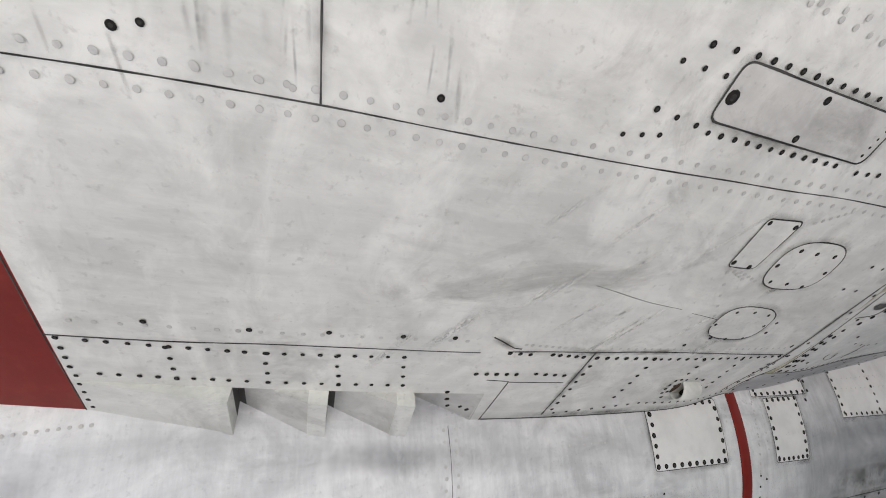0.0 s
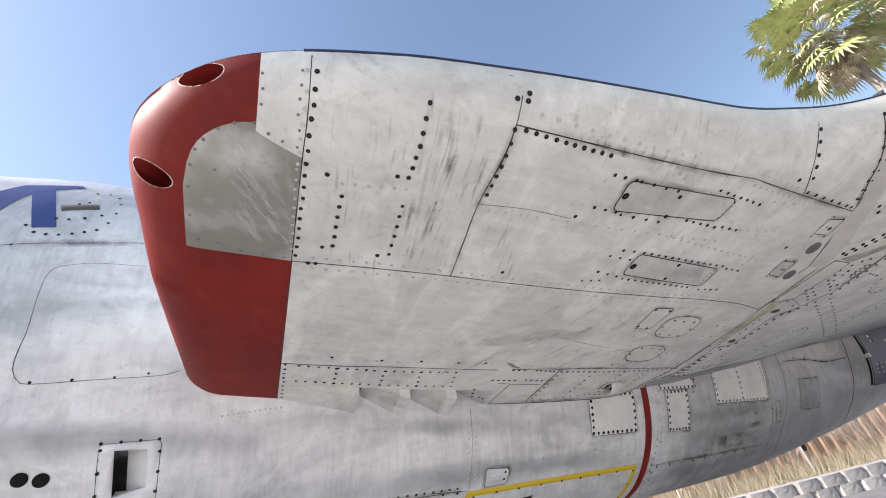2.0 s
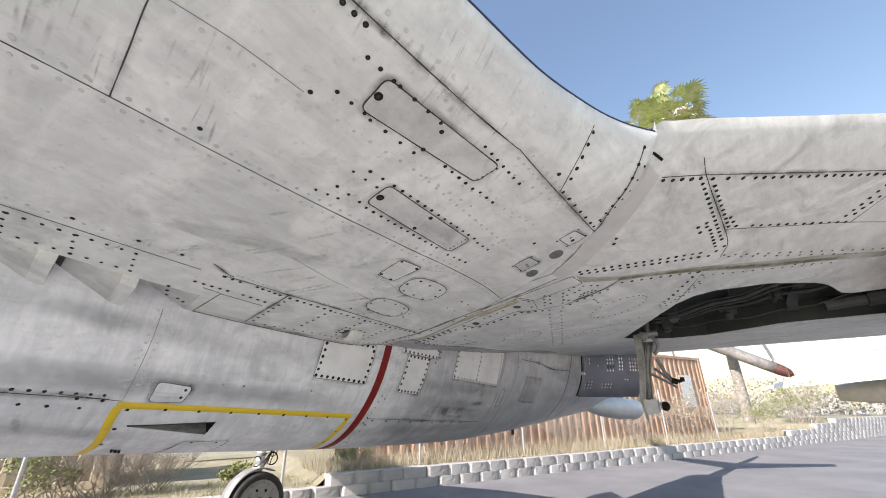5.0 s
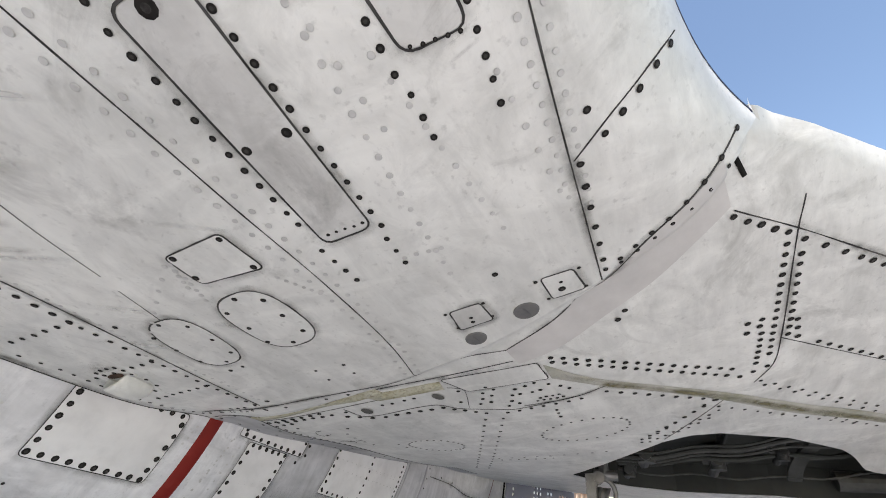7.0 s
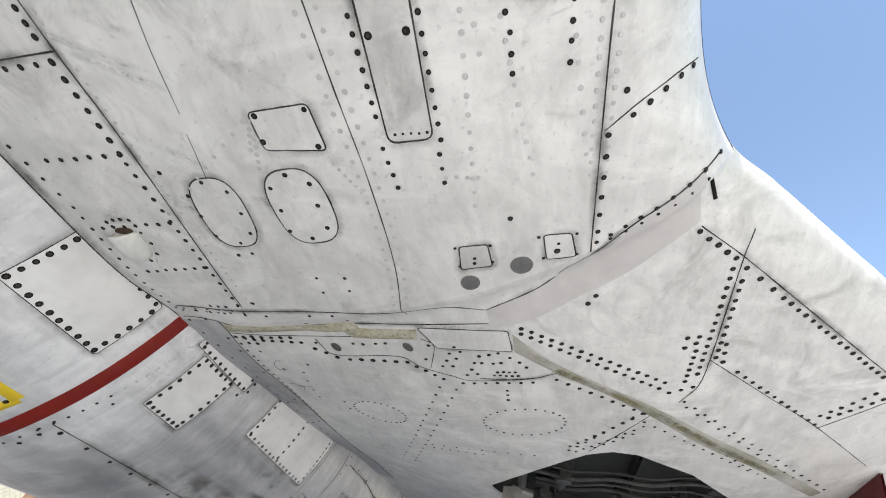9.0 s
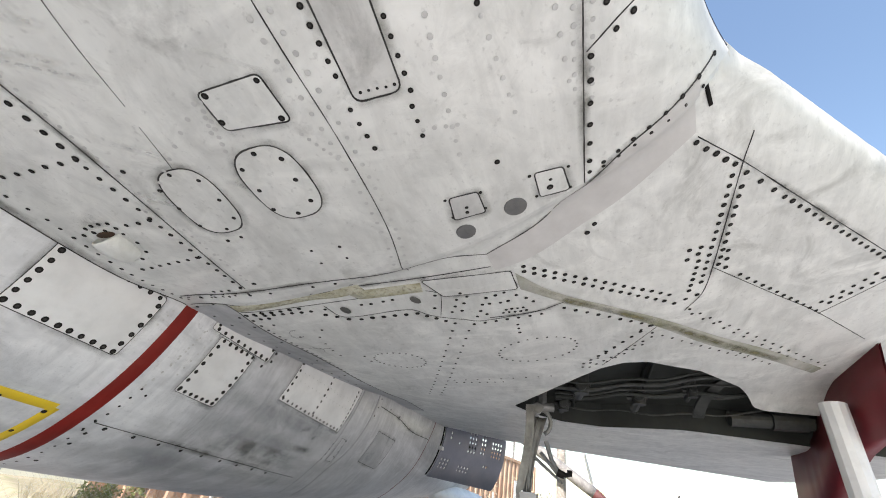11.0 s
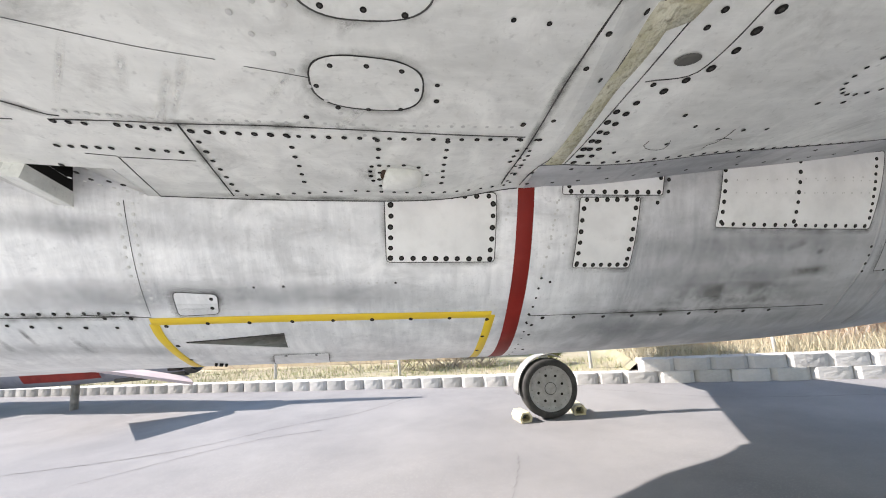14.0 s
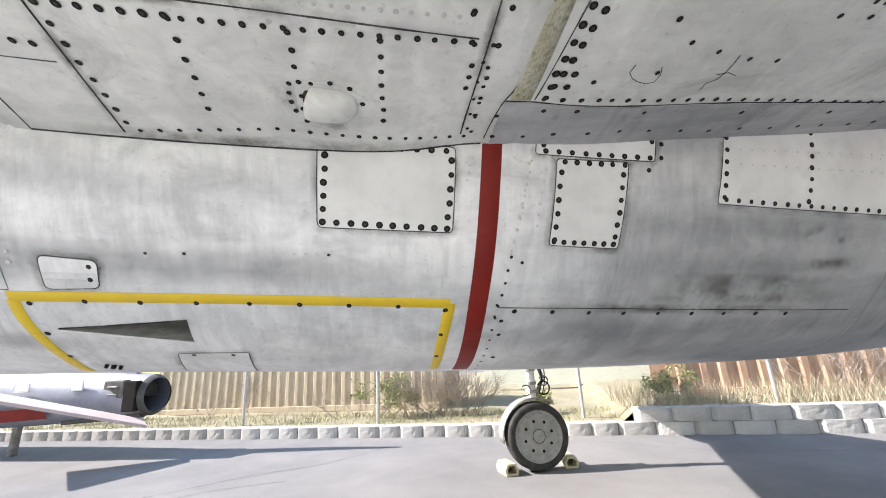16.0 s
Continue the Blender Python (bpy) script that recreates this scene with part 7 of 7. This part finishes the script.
GRASS = mat("weed_green", (0.17, 0.21, 0.06), 0.7, 0.0, (0.33, 0.33, 0.15), 2.0)
STRAW = mat("dry_grass", (0.46, 0.41, 0.29), 0.9, 0.0, (0.33, 0.28, 0.19), 3.0)


def fan_leaf(vs, fs, o, d, size, r_, droop, stalk):
    """One fan leaf at o on a stalk along d: a stalk and some twenty narrow blades."""
    d = d.normalized()
    side = d.cross(Vector((0, 0, 1)))
    side = side.normalized() if side.length > 0.05 else Vector((1, 0, 0))
    up = side.cross(d).normalized()
    hub = o + d * stalk + Vector((0, 0, -droop * 0.25 * size))
    k = len(vs)
    vs += [o - side * 0.02, o + side * 0.02, hub + side * 0.015, hub - side * 0.015]
    fs.append((k, k + 1, k + 2, k + 3))
    for i in range(17):
        a = (i / 16 - 0.5) * radians(230)
        w = (d * math.cos(a) + side * math.sin(a)).normalized()
        ln = size * (0.85 + 0.25 * math.cos(a)) * r_.uniform(0.85, 1.1)
        mid = hub + w * ln * 0.55 + up * 0.06 * size
        tip = hub + w * ln + Vector((0, 0, -droop * ln * r_.uniform(0.25, 0.6)))
        b = up.cross(w).normalized() * size * 0.075
        k = len(vs)
        vs += [hub, mid - b, tip, mid + b]
        fs.append((k, k + 1, k + 2, k + 3))


def build_palm(at, height, crown):
    t = thing("fan_palm", "tall fan palm with green and dry hanging leaves", "tree", at)
    bm = bmesh.new()
    rows = []
    for i in range(30):
        z = height * i / 29
        r = 0.29 - 0.07 * i / 29 + 0.015 * (i % 2)
        rows.append([(r * math.cos(2 * math.pi * j / 14), r * math.sin(2 * math.pi * j / 14), z) for j in range(14)])
    grid(bm, rows, True)
    part("trunk", bm, BARK, t, "fibrous grey-brown trunk", True)
    r_ = random.Random(21)
    for name, material, n, lo, hi, droop in (("green_foliage", LEAF, 120, -50, 88, 0.55), ("dry_foliage", DRYLEAF, 80, -80, 40, 1.5)):
        vs, fs = [], []
        for i in range(n):
            az = 2 * math.pi * (i * 0.618 + r_.uniform(-0.05, 0.05))
            el = radians(lo + (hi - lo) * (i / n) + r_.uniform(-8, 8))
            d = Vector((math.cos(az) * math.cos(el), math.sin(az) * math.cos(el), math.sin(el)))
            fan_leaf(vs, fs, Vector((0, 0, height - 0.2 + 0.75 * math.sin(el))), d, crown * (r_.uniform(0.09, 0.135) if material is LEAF else r_.uniform(0.04, 0.09)), r_, droop, crown * (r_.uniform(0.14, 0.36) if material is LEAF else r_.uniform(0.08, 0.30)))
        me = bpy.data.meshes.new(name)
        me.from_pydata(vs, [], fs)
        me.materials.append(material)
        ob = new(name, me)
        ob.parent = t
        tagged(ob, kind="stuff")


build_palm((30.2, 1.2, 0.0), 21.0, 9.2)


def build_shrub(at, w, h, n, label, material, seed, leaf=None):
    """Twiggy shrub: branching thin stems, some with small leaves."""
    t = thing("shrub", label, "shrub", at, "shrubs by the fence")
    r_ = random.Random(seed)
    vs, fs, lv, lf = [], [], [], []

    def stem(o, d, ln, th, depth):
        e = o + d * ln
        s = d.cross(Vector((0.3, 0.8, 0.2))).normalized() * th
        q = d.cross(s).normalized() * th
        k = len(vs)
        vs.extend([o - s, o + s, e + s * 0.6, e - s * 0.6, o - q, o + q, e + q * 0.6, e - q * 0.6])
        fs.extend([(k, k + 1, k + 2, k + 3), (k + 4, k + 5, k + 6, k + 7)])
        if depth == 0:
            if leaf:
                for _ in range(5):
                    c = e + Vector((r_.uniform(-1, 1), r_.uniform(-1, 1), r_.uniform(-1, 1))) * 0.05
                    a = Vector((r_.uniform(-1, 1), r_.uniform(-1, 1), r_.uniform(-1, 1))) * 0.03
                    b = Vector((r_.uniform(-1, 1), r_.uniform(-1, 1), r_.uniform(-1, 1))) * 0.02
                    m = len(lv)
                    lv.extend([c - a, c + b, c + a, c - b])
                    lf.append((m, m + 1, m + 2, m + 3))
            return
        for _ in range(3):
            nd = (d + Vector((r_.uniform(-1, 1), r_.uniform(-1, 1), r_.uniform(-0.5, 0.8))) * 0.75).normalized()
            stem(o + d * ln * r_.uniform(0.55, 1.0), nd, ln * r_.uniform(0.55, 0.85), th * 0.6, depth - 1)

    for _ in range(n):
        o = Vector((r_.uniform(-1, 1) * w * 0.25, r_.uniform(-1, 1) * w * 0.12, 0))
        d = Vector((r_.uniform(-1, 1) * w / h * 0.9, r_.uniform(-0.6, 0.6), 1)).normalized()
        stem(o, d, h * r_.uniform(0.3, 0.5), 0.007, 3)
    me = bpy.data.meshes.new("twig_tangle")
    me.from_pydata(vs, [], fs)
    me.materials.append(material)
    ob = new("twig_tangle", me)
    ob.parent = t
    tagged(ob, kind="stuff")
    if leaf:
        me = bpy.data.meshes.new("foliage")
        me.from_pydata(lv, [], lf)
        me.materials.append(leaf)
        ob = new("foliage", me)
        ob.parent = t
        tagged(ob, kind="stuff")


for i, (u, v, w, h, n, lf) in enumerate(((-6.5, 1.2, 1.6, 1.0, 8, GRASS), (-3.4, 1.5, 0.9, 0.9, 6, None), (-2.6, 1.7, 0.8, 1.2, 6, None), (0.1, 1.3, 1.2, 0.9, 9, None),
        (1.0, 1.0, 1.4, 0.9, 12, GRASS), (1.9, 1.3, 1.8, 1.2, 44, None), (2.7, 1.2, 1.6, 1.15, 40, None), (4.1, 1.0, 0.7, 0.5, 7, GRASS), (6.6, 1.1, 0.8, 0.55, 8, GRASS),
        (9.0, 1.0, 2.2, 1.6, 24, None), (11.0, 1.1, 2.4, 1.5, 26, None), (13.5, 1.0, 2.4, 1.4, 26, None), (16.5, 1.0, 2.6, 1.6, 28, None), (19.5, 0.9, 3.0, 2.2, 16, STRAW),
        (22.0, 0.9, 3.0, 2.0, 14, STRAW), (25.5, 0.8, 2.4, 1.4, 14, GRASS))):
    build_shrub(along(u, v, wall_top(u) - 0.01), w, h, n, "dry leafless twiggy shrub by the fence" if lf is None else "straggly half-green shrub by the fence", TWIG, 40 + i, lf)


def build_grass(u0, u1, n, material, h, name, label, seed):
    r_ = random.Random(seed)
    vs, fs = [], []
    for _ in range(n):
        u, v = r_.uniform(u0, u1), r_.uniform(0.12, 1.9) ** 1.0
        o = along(u, v, 0.15 if u < 5.6 else 0.34)
        a = r_.uniform(0, 6.28)
        s = Vector((math.cos(a), math.sin(a), 0)) * 0.006
        hh = h * r_.uniform(0.4, 1.2)
        t = o + Vector((r_.uniform(-0.5, 0.5) * hh, r_.uniform(-0.5, 0.5) * hh, hh))
        k = len(vs)
        vs += [o - s, o + s, t]
        fs.append((k, k + 1, k + 2))
    me = bpy.data.meshes.new(name)
    me.from_pydata(vs, [], fs)
    me.materials.append(material)
    tagged(new(name, me), label, "grass", kind="stuff")


build_grass(-10, 5.6, 6000, GRASS, 0.10, "weeds", "short green weeds along the wall", 1)
build_grass(-10, 5.6, 2500, STRAW, 0.14, "dry_grass", "dry straw-coloured grass along the fence", 2)
build_grass(5.6, 34, 16000, STRAW, 0.38, "dry_grass", "tall dry straw grass along the fence", 3)

# tail of another parked jet beyond the apron
DUSTY = mat("weathered_blue_grey", (0.27, 0.285, 0.34), 0.5, 0.1, (0.18, 0.19, 0.235), 2.5, fine=((0.36, 0.37, 0.42), 5, 0.6))
other = thing("parked_jet", "weathered blue-grey jet with a faded red band", "aircraft", (-2.4, 7.95, 0))
other.scale = (0.85, 0.85, 0.85)
ax = Vector((-0.93, 0.36, 0))
sd = Vector((0.36, 0.93, 0))
bm = bmesh.new()
rows = []
for i in range(25):
    t = i / 24
    r = 0.36 + 0.28 * math.sin(math.pi * min(1.0, t * 1.4) / 2)
    c = ax * (9.0 * t) + Vector((0, 0, 1.12 + 0.1 * t))
    rows.append([c + sd * r * math.cos(2 * math.pi * j / 28) + Vector((0, 0, r * 1.05 * math.sin(2 * math.pi * j / 28))) for j in range(28)])
grid(bm, rows, True)
part("body", bm, DUSTY, other, "", True)
bm = bmesh.new()
rows = [[ax * a + Vector((0, 0, 1.115)) + sd * r * math.cos(2 * math.pi * j / 28) + Vector((0, 0, r * 1.05 * math.sin(2 * math.pi * j / 28))) for j in range(28)] for a, r in ((-0.10, 0.30), (0.0, 0.365), (0.02, 0.362))]
grid(bm, rows, True)
part("tailpipe", bm, PIT, other, "dark tailpipe", True)
# solid dark box, coloured as the shade of an opening
bm = bmesh.new()
box(bm, (0.55, 0, 1.25), (0.5, 0.78, 0.34), Matrix(((ax.x, sd.x, 0, 0), (ax.y, sd.y, 0, 0), (0, 0, 1, 0), (0, 0, 0, 1))), 0.03)
part("opening", bm, PIT, other)
def beyond(x, y, z):
    return (Vector((x, y, z)) - Vector((-2.4, 7.95, 0))) / 0.85


bm = bmesh.new()
bm.faces.new([bm.verts.new(beyond(*p)) for p in ((-3.75, 6.45, 1.11), (-2.17, 7.42, 0.53), (-2.42, 7.75, 0.60), (-4.6, 7.6, 1.16))])
wg = part("tailplane", bm, mat("faded_pink_paint", (0.60, 0.50, 0.48), 0.6, 0.0, (0.52, 0.42, 0.41), 4.0), other, "faded pinkish drooping tailplane")
wg.modifiers.new("thick", 'SOLIDIFY').thickness = 0.05
side_m = Matrix(((ax.x, sd.x, 0, 0), (ax.y, sd.y, 0, 0), (0, 0, 1, 0), (0, 0, 0, 1)))
# tail_cavity is a black box painted as a shaded hollow
for c, sz, material, name in (((1.35, -0.462, 1.36), (0.30, 0.02, 0.20), PATCH, "pale_panel"), ((2.6, -0.575, 1.36), (0.4, 0.02, 0.16), PATCH, "pale_panel"), ((0.55, -0.405, 1.30), (0.26, 0.03, 0.03), BARE, "hatch_bar"), ((0.55, -0.405, 1.16), (0.26, 0.03, 0.03), BARE, "hatch_bar"), ((0.15, -0.33, 1.12), (0.30, 0.12, 0.55), VOID, "tail_cavity")):
    bm = bmesh.new()
    box(bm, c, sz, side_m, 0.02)
    part(name, bm, material, other)
bm = bmesh.new()
tube(bm, ax * 0.05 - sd * 0.12 + Vector((0, 0, 0.80)), ax * 1.9 - sd * 0.2 + Vector((0, 0, 0.66)), 0.09, 0.05)
part("tail_bumper", bm, PIT, other, "dark pipe under the tail")
bm = bmesh.new()
rows = [[ax * a + Vector((0, 0, 1.13)) + sd * r * math.cos(t) + Vector((0, 0, r * 1.05 * math.sin(t))) for t in [math.pi + 0.28 + 0.40 * j / 6 for j in range(7)]] for a, r in ((2.0, 0.555), (3.0, 0.625), (4.2, 0.66))]
grid(bm, rows)
part("red_band", bm, RED, other, "faded red band", True)
bm = bmesh.new()
bm.faces.new([bm.verts.new(p) for p in (ax * 0.4 + Vector((0, 0, 1.4)), ax * 3.2 + Vector((0, 0, 1.6)), ax * 1.6 + Vector((0, 0, 3.6)), ax * 0.2 + Vector((0, 0, 3.6)))])
fn = part("fin", bm, DUSTY, other)
fn.modifiers.new("thick", 'SOLIDIFY').thickness = 0.1
for a in (3.4, 7.0):
    bm = bmesh.new()
    tube(bm, ax * a + Vector((0, 0, 0.0)), ax * a + Vector((0, 0, 0.8)), 0.08)
    part("support", bm, STEEL, other)

# its gear door and wheel, further along
GREEN = mat("dark_green_paint", (0.03, 0.05, 0.045), 0.5, 0.0, (0.05, 0.075, 0.065), 3.0)
bm = bmesh.new()
for pts, tier in ((((-8.5, 9.05), (-7.5, 9.98), (-7.66, 10.15), (-8.66, 9.22)), (0.45, 1.02)),):
    lo_ = [bm.verts.new(beyond(x, y, tier[0])) for x, y in pts]
    hi_ = [bm.verts.new(beyond(x, y, tier[1])) for x, y in pts]
    for i in range(4):
        bm.faces.new((lo_[i], lo_[(i + 1) % 4], hi_[(i + 1) % 4], hi_[i]))
    bm.faces.new(lo_)
part("gear_door", bm, DUSTY, other, "large blue-grey gear door")
bm = bmesh.new()
lo_ = [bm.verts.new(beyond(x, y, 1.02)) for x, y in ((-8.5, 9.05), (-7.5, 9.98), (-7.66, 10.15), (-8.66, 9.22))]
hi_ = [bm.verts.new(beyond(x, y, 1.55)) for x, y in ((-8.5, 9.05), (-7.8, 9.70), (-7.96, 9.87), (-8.66, 9.22))]
for i in range(4):
    bm.faces.new((lo_[i], lo_[(i + 1) % 4], hi_[(i + 1) % 4], hi_[i]))
bm.faces.new(hi_)
part("door_fairing", bm, GREEN, other, "dark green upper door panel")
bm = bmesh.new()
bmesh.ops.create_cone(bm, cap_ends=True, segments=28, radius1=0.46, radius2=0.46, depth=0.25, matrix=Matrix.Translation(beyond(-8.55, 9.35, 0.395)) @ pose(0, 0, 0, 90, 0, -20))
bmesh.ops.bevel(bm, geom=[e for e in bm.edges if len(e.link_faces) == 2 and e.calc_face_angle() > 1], offset=0.06, segments=3, affect='EDGES')
part("wheel", bm, TYRE, other, "black rubber tyre", True)

# white jet far across the apron: the wing and nose are in sight
WHITE = mat("white_aircraft_paint", (0.72, 0.72, 0.71), 0.4, 0.0, (0.62, 0.62, 0.61), 3.0)
# same white, greyed to paint the shade on body and tail
SHADE_WHITE = mat("shaded_white_paint", (0.44, 0.43, 0.41), 0.5, 0.0, (0.34, 0.33, 0.32), 1.5)
EYE_0, OUT = Vector((0.55, -0.3, 1.45)), 1.9


def yonder(x, y, z):
    """A place in the far yard, out along the line from the aircraft's nose."""
    return EYE_0 + (Vector((x, y, z)) - EYE_0) * OUT


BASE = EYE_0.z * (1 - 1 / OUT)
white = thing("white_jet", "white parked jet far across the apron", "aircraft", yonder(21.5, -8.0, BASE))
WB = Matrix.Translation(-Vector(white.location))


bm = bmesh.new()
rows = []
for i in range(21):
    t = i / 20
    r = 0.62 * math.sin(math.pi * (0.06 + 0.86 * t)) ** 0.5
    rows.append([WB @ yonder(21.8 + r * math.cos(2 * math.pi * j / 24), -2.1 - 12.0 * t, 1.98 + 0.1 * t + r * math.sin(2 * math.pi * j / 24)) for j in range(24)])
vs_ = grid(bm, rows, True)
bm.faces.new(vs_[0])
bm.faces.new(vs_[-1])
bmesh.ops.recalc_face_normals(bm, faces=bm.faces)
part("body", bm, SHADE_WHITE, white, "", True)
bm = bmesh.new()
lower = [WB @ yonder(*p) for p in ((20.5, 0.05, 2.14), (20.3, -2.6, 2.28), (20.2, -5.2, 2.45), (22.4, -5.2, 3.05), (21.6, -2.8, 3.02), (21.2, -1.2, 2.62))]
lo_, hi_ = [bm.verts.new(p) for p in lower], [bm.verts.new(p + Vector((0, 0, 0.06))) for p in lower]
bm.faces.new(lo_)
bm.faces.new(hi_[::-1])
for i in range(6):
    bm.faces.new((lo_[i], lo_[(i + 1) % 6], hi_[(i + 1) % 6], hi_[i]))
bmesh.ops.recalc_face_normals(bm, faces=bm.faces)
part("wing", bm, WHITE, white, "white wing with a fine tip")
bm = bmesh.new()
box(bm, WB @ yonder(21.3, -5.6, 2.98), (0.5, 0.7, 0.16), None, 0.05)
part("red_marking", bm, MAROON, white)
for y in (-5.6, -9.5):
    bm = bmesh.new()
    tube(bm, WB @ yonder(21.6, y, BASE), WB @ yonder(21.8, y, 1.8), 0.14)
    part("gear_leg", bm, WHITE, white)
    bm = bmesh.new()
    bmesh.ops.create_cone(bm, cap_ends=True, segments=20, radius1=0.4, radius2=0.4, depth=0.2, matrix=Matrix.Translation(WB @ yonder(21.6, y, BASE) + Vector((0, 0, 0.4))) @ pose(0, 0, 0, 0, 90, 0))
    part("wheel", bm, TYRE, white)

# its tailplane above the wing, nose cone and hump
bm = bmesh.new()
lower = [WB @ Vector(p) for p in ((41.0, -2.9, 4.55), (41.0, -7.4, 5.2), (43.2, -7.4, 5.5), (42.4, -4.6, 4.95))]
lo_, hi_ = [bm.verts.new(p) for p in lower], [bm.verts.new(p + Vector((0, 0, 0.08))) for p in lower]
bm.faces.new(lo_)
bm.faces.new(hi_[::-1])
for i in range(4):
    bm.faces.new((lo_[i], lo_[(i + 1) % 4], hi_[(i + 1) % 4], hi_[i]))
bmesh.ops.recalc_face_normals(bm, faces=bm.faces)
part("tailplane", bm, SHADE_WHITE, white)
bm = bmesh.new()
tube(bm, WB @ Vector((42.1, -7.2, 3.4)), WB @ Vector((42.3, -7.6, 5.4)), 0.5, 0.22, 16)
part("fin_root", bm, SHADE_WHITE, white)
bm = bmesh.new()
vs_ = grid(bm, [[WB @ Vector((40.4 + r * math.cos(2 * math.pi * j / 20), y, 2.75 + r * math.sin(2 * math.pi * j / 20))) for j in range(20)] for y, r in ((-11.0, 0.85), (-10.2, 0.80), (-9.5, 0.62), (-9.0, 0.35), (-8.8, 0.08))], True)
bm.faces.new(vs_[-1])
part("nose_cone", bm, WHITE, white, "", True)
for y in (-6.3, -7.4):
    bm = bmesh.new()
    tube(bm, WB @ Vector((40.2, y, 3.2)), WB @ Vector((40.1, y - 0.5, 1.6)), 0.05, 0.04, 8)
    part("strut", bm, STEEL, white)

# leaning pale pole
pole = thing("leaning_pole", "slim pale pole leaning beyond the fence", "pole", yonder(20.6, -1.2, BASE))
bm = bmesh.new()
tube(bm, (0, 0, 0), (-0.4, 2.2, 8.5), 0.13, 0.09)
part("shaft", bm, GALV, pole)

# weathered boom with a faded red tip
boom = thing("tail_boom", "weathered grey aircraft boom with a faded red tip on a stand", "aircraft part", yonder(15.5, 1.0, BASE))
TIP = mat("faded_red_tip", (0.11, 0.035, 0.034), 0.6, 0.0, (0.08, 0.028, 0.027), 6.0)
OLD = mat("weathered_boom_paint", (0.24, 0.23, 0.215), 0.6, 0.0, (0.13, 0.125, 0.12), 2.5, fine=((0.4, 0.39, 0.37), 12, 0.4))
root_, tip_ = (yonder(15.5 + x, 1.0 + y, z) - Vector(boom.location) for x, y, z in ((-0.1, 1.1, 4.05), (0.0, -1.87, 2.32)))


def spindle(t0, t1, n, radius):
    way = (tip_ - root_).normalized()
    side = way.cross(Vector((0, 0, 1))).normalized()
    up = side.cross(way)
    out = []
    for i in range(n):
        t = t0 + (t1 - t0) * i / (n - 1)
        c = root_.lerp(tip_, t)
        out.append([c + (side * math.cos(2 * math.pi * j / 20) + up * math.sin(2 * math.pi * j / 20)) * radius(t) for j in range(20)])
    return out


def girth(t):
    return 0.35 - 0.06 * t if t < 0.9 else 0.296 * math.sqrt(max(0.01, 1 - ((t - 0.9) / 0.1)**2))


for t0, t1, n, material, name, label in ((0.0, 0.88, 12, OLD, "spar", ""), (0.88, 1.0, 9, TIP, "tip", "dull red painted tip")):
    bm = bmesh.new()
    vs_ = grid(bm, spindle(t0, t1, n, girth), True)
    bm.faces.new(vs_[-1])
    bmesh.ops.recalc_face_normals(bm, faces=bm.faces)
    part(name, bm, material, boom, label, True)
bm = bmesh.new()
tube(bm, (-0.1, 1.9, 0), root_.lerp(tip_, 0.04), 0.06)
part("stand", bm, STEEL, boom)
build_shrub(along(29.5, 0.9, 0.75), 3.6, 2.2, 30, "straggly half-green shrub by the fence", TWIG, 91, GRASS)


def build_far_woods():
    """Pale dry trees and brush along the far edge of the yard: leaf clumps on thin stems."""
    r_ = random.Random(77)
    vs, fs = [], []
    for _ in range(150):
        a, d = radians(r_.uniform(-34, 11)), r_.uniform(62, 84)
        x, y, h = d * math.cos(a), d * math.sin(a), r_.uniform(1.8, 5.2)
        k = len(vs)
        vs += [Vector((x, y - 0.08, 0)), Vector((x, y + 0.08, 0)), Vector((x, y + 0.04, h)), Vector((x, y - 0.04, h))]
        fs.append((k, k + 1, k + 2, k + 3))
        for _ in range(230):
            c = Vector((x + r_.gauss(0, 0.9), y + r_.gauss(0, 1.1), max(0.1, h * r_.uniform(0.15, 1.1) + r_.gauss(0, 0.2))))
            u, v = (Vector((r_.uniform(-1, 1), r_.uniform(-1, 1), r_.uniform(-1, 1))) * 0.16 for _ in range(2))
            k = len(vs)
            vs += [c - u, c + v, c + u, c - v]
            fs.append((k, k + 1, k + 2, k + 3))
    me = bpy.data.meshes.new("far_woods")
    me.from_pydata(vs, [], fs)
    # distance haze is mixed into this pale foliage colour
    me.materials.append(mat("haze_paled_foliage", (0.36, 0.36, 0.31), 0.9, 0.0, (0.46, 0.44, 0.38), 0.4))
    tagged(new("far_woods", me), "dry trees far beyond the fence, paled by haze in their colour", "trees", kind="stuff")


build_far_woods()


def crack(name, pts, w, seed):
    r_ = random.Random(seed)
    bm = bmesh.new()
    rows = []
    line_ = smooth_path(pts, 0.05)
    for i, (x, y) in enumerate(line_):
        k = w * r_.uniform(0.4, 1.2) * (1 if 0 < i < len(line_) - 1 else 0.1)
        ox, oy = r_.uniform(-1, 1) * 0.014, r_.uniform(-1, 1) * 0.014
        z = 0.012 * noise.noise((x * 0.35, y * 0.35, 0)) + 0.004
        rows.append([(x + ox, y + oy + k, z), (x + ox, y + oy - k, z)])
    grid(bm, rows)
    tagged(part(name, bm, SEAM), "thin irregular crack in the asphalt", "crack", "cracks in the apron", "structure")


crack("crack", ((-3.2, 5.2), (-1.5, 5.4), (-0.2, 6.1), (0.6, 6.4), (1.5, 7.2)), 0.006, 1)
crack("crack", ((-2.0, 4.6), (-0.6, 5.5), (0.3, 5.7)), 0.005, 2)
crack("crack", ((2.0, 3.0), (2.4, 4.2), (2.3, 6.2)), 0.004, 3)
crack("crack", ((4.4, 6.4), (5.6, 5.3), (7.5, 4.6)), 0.005, 4)
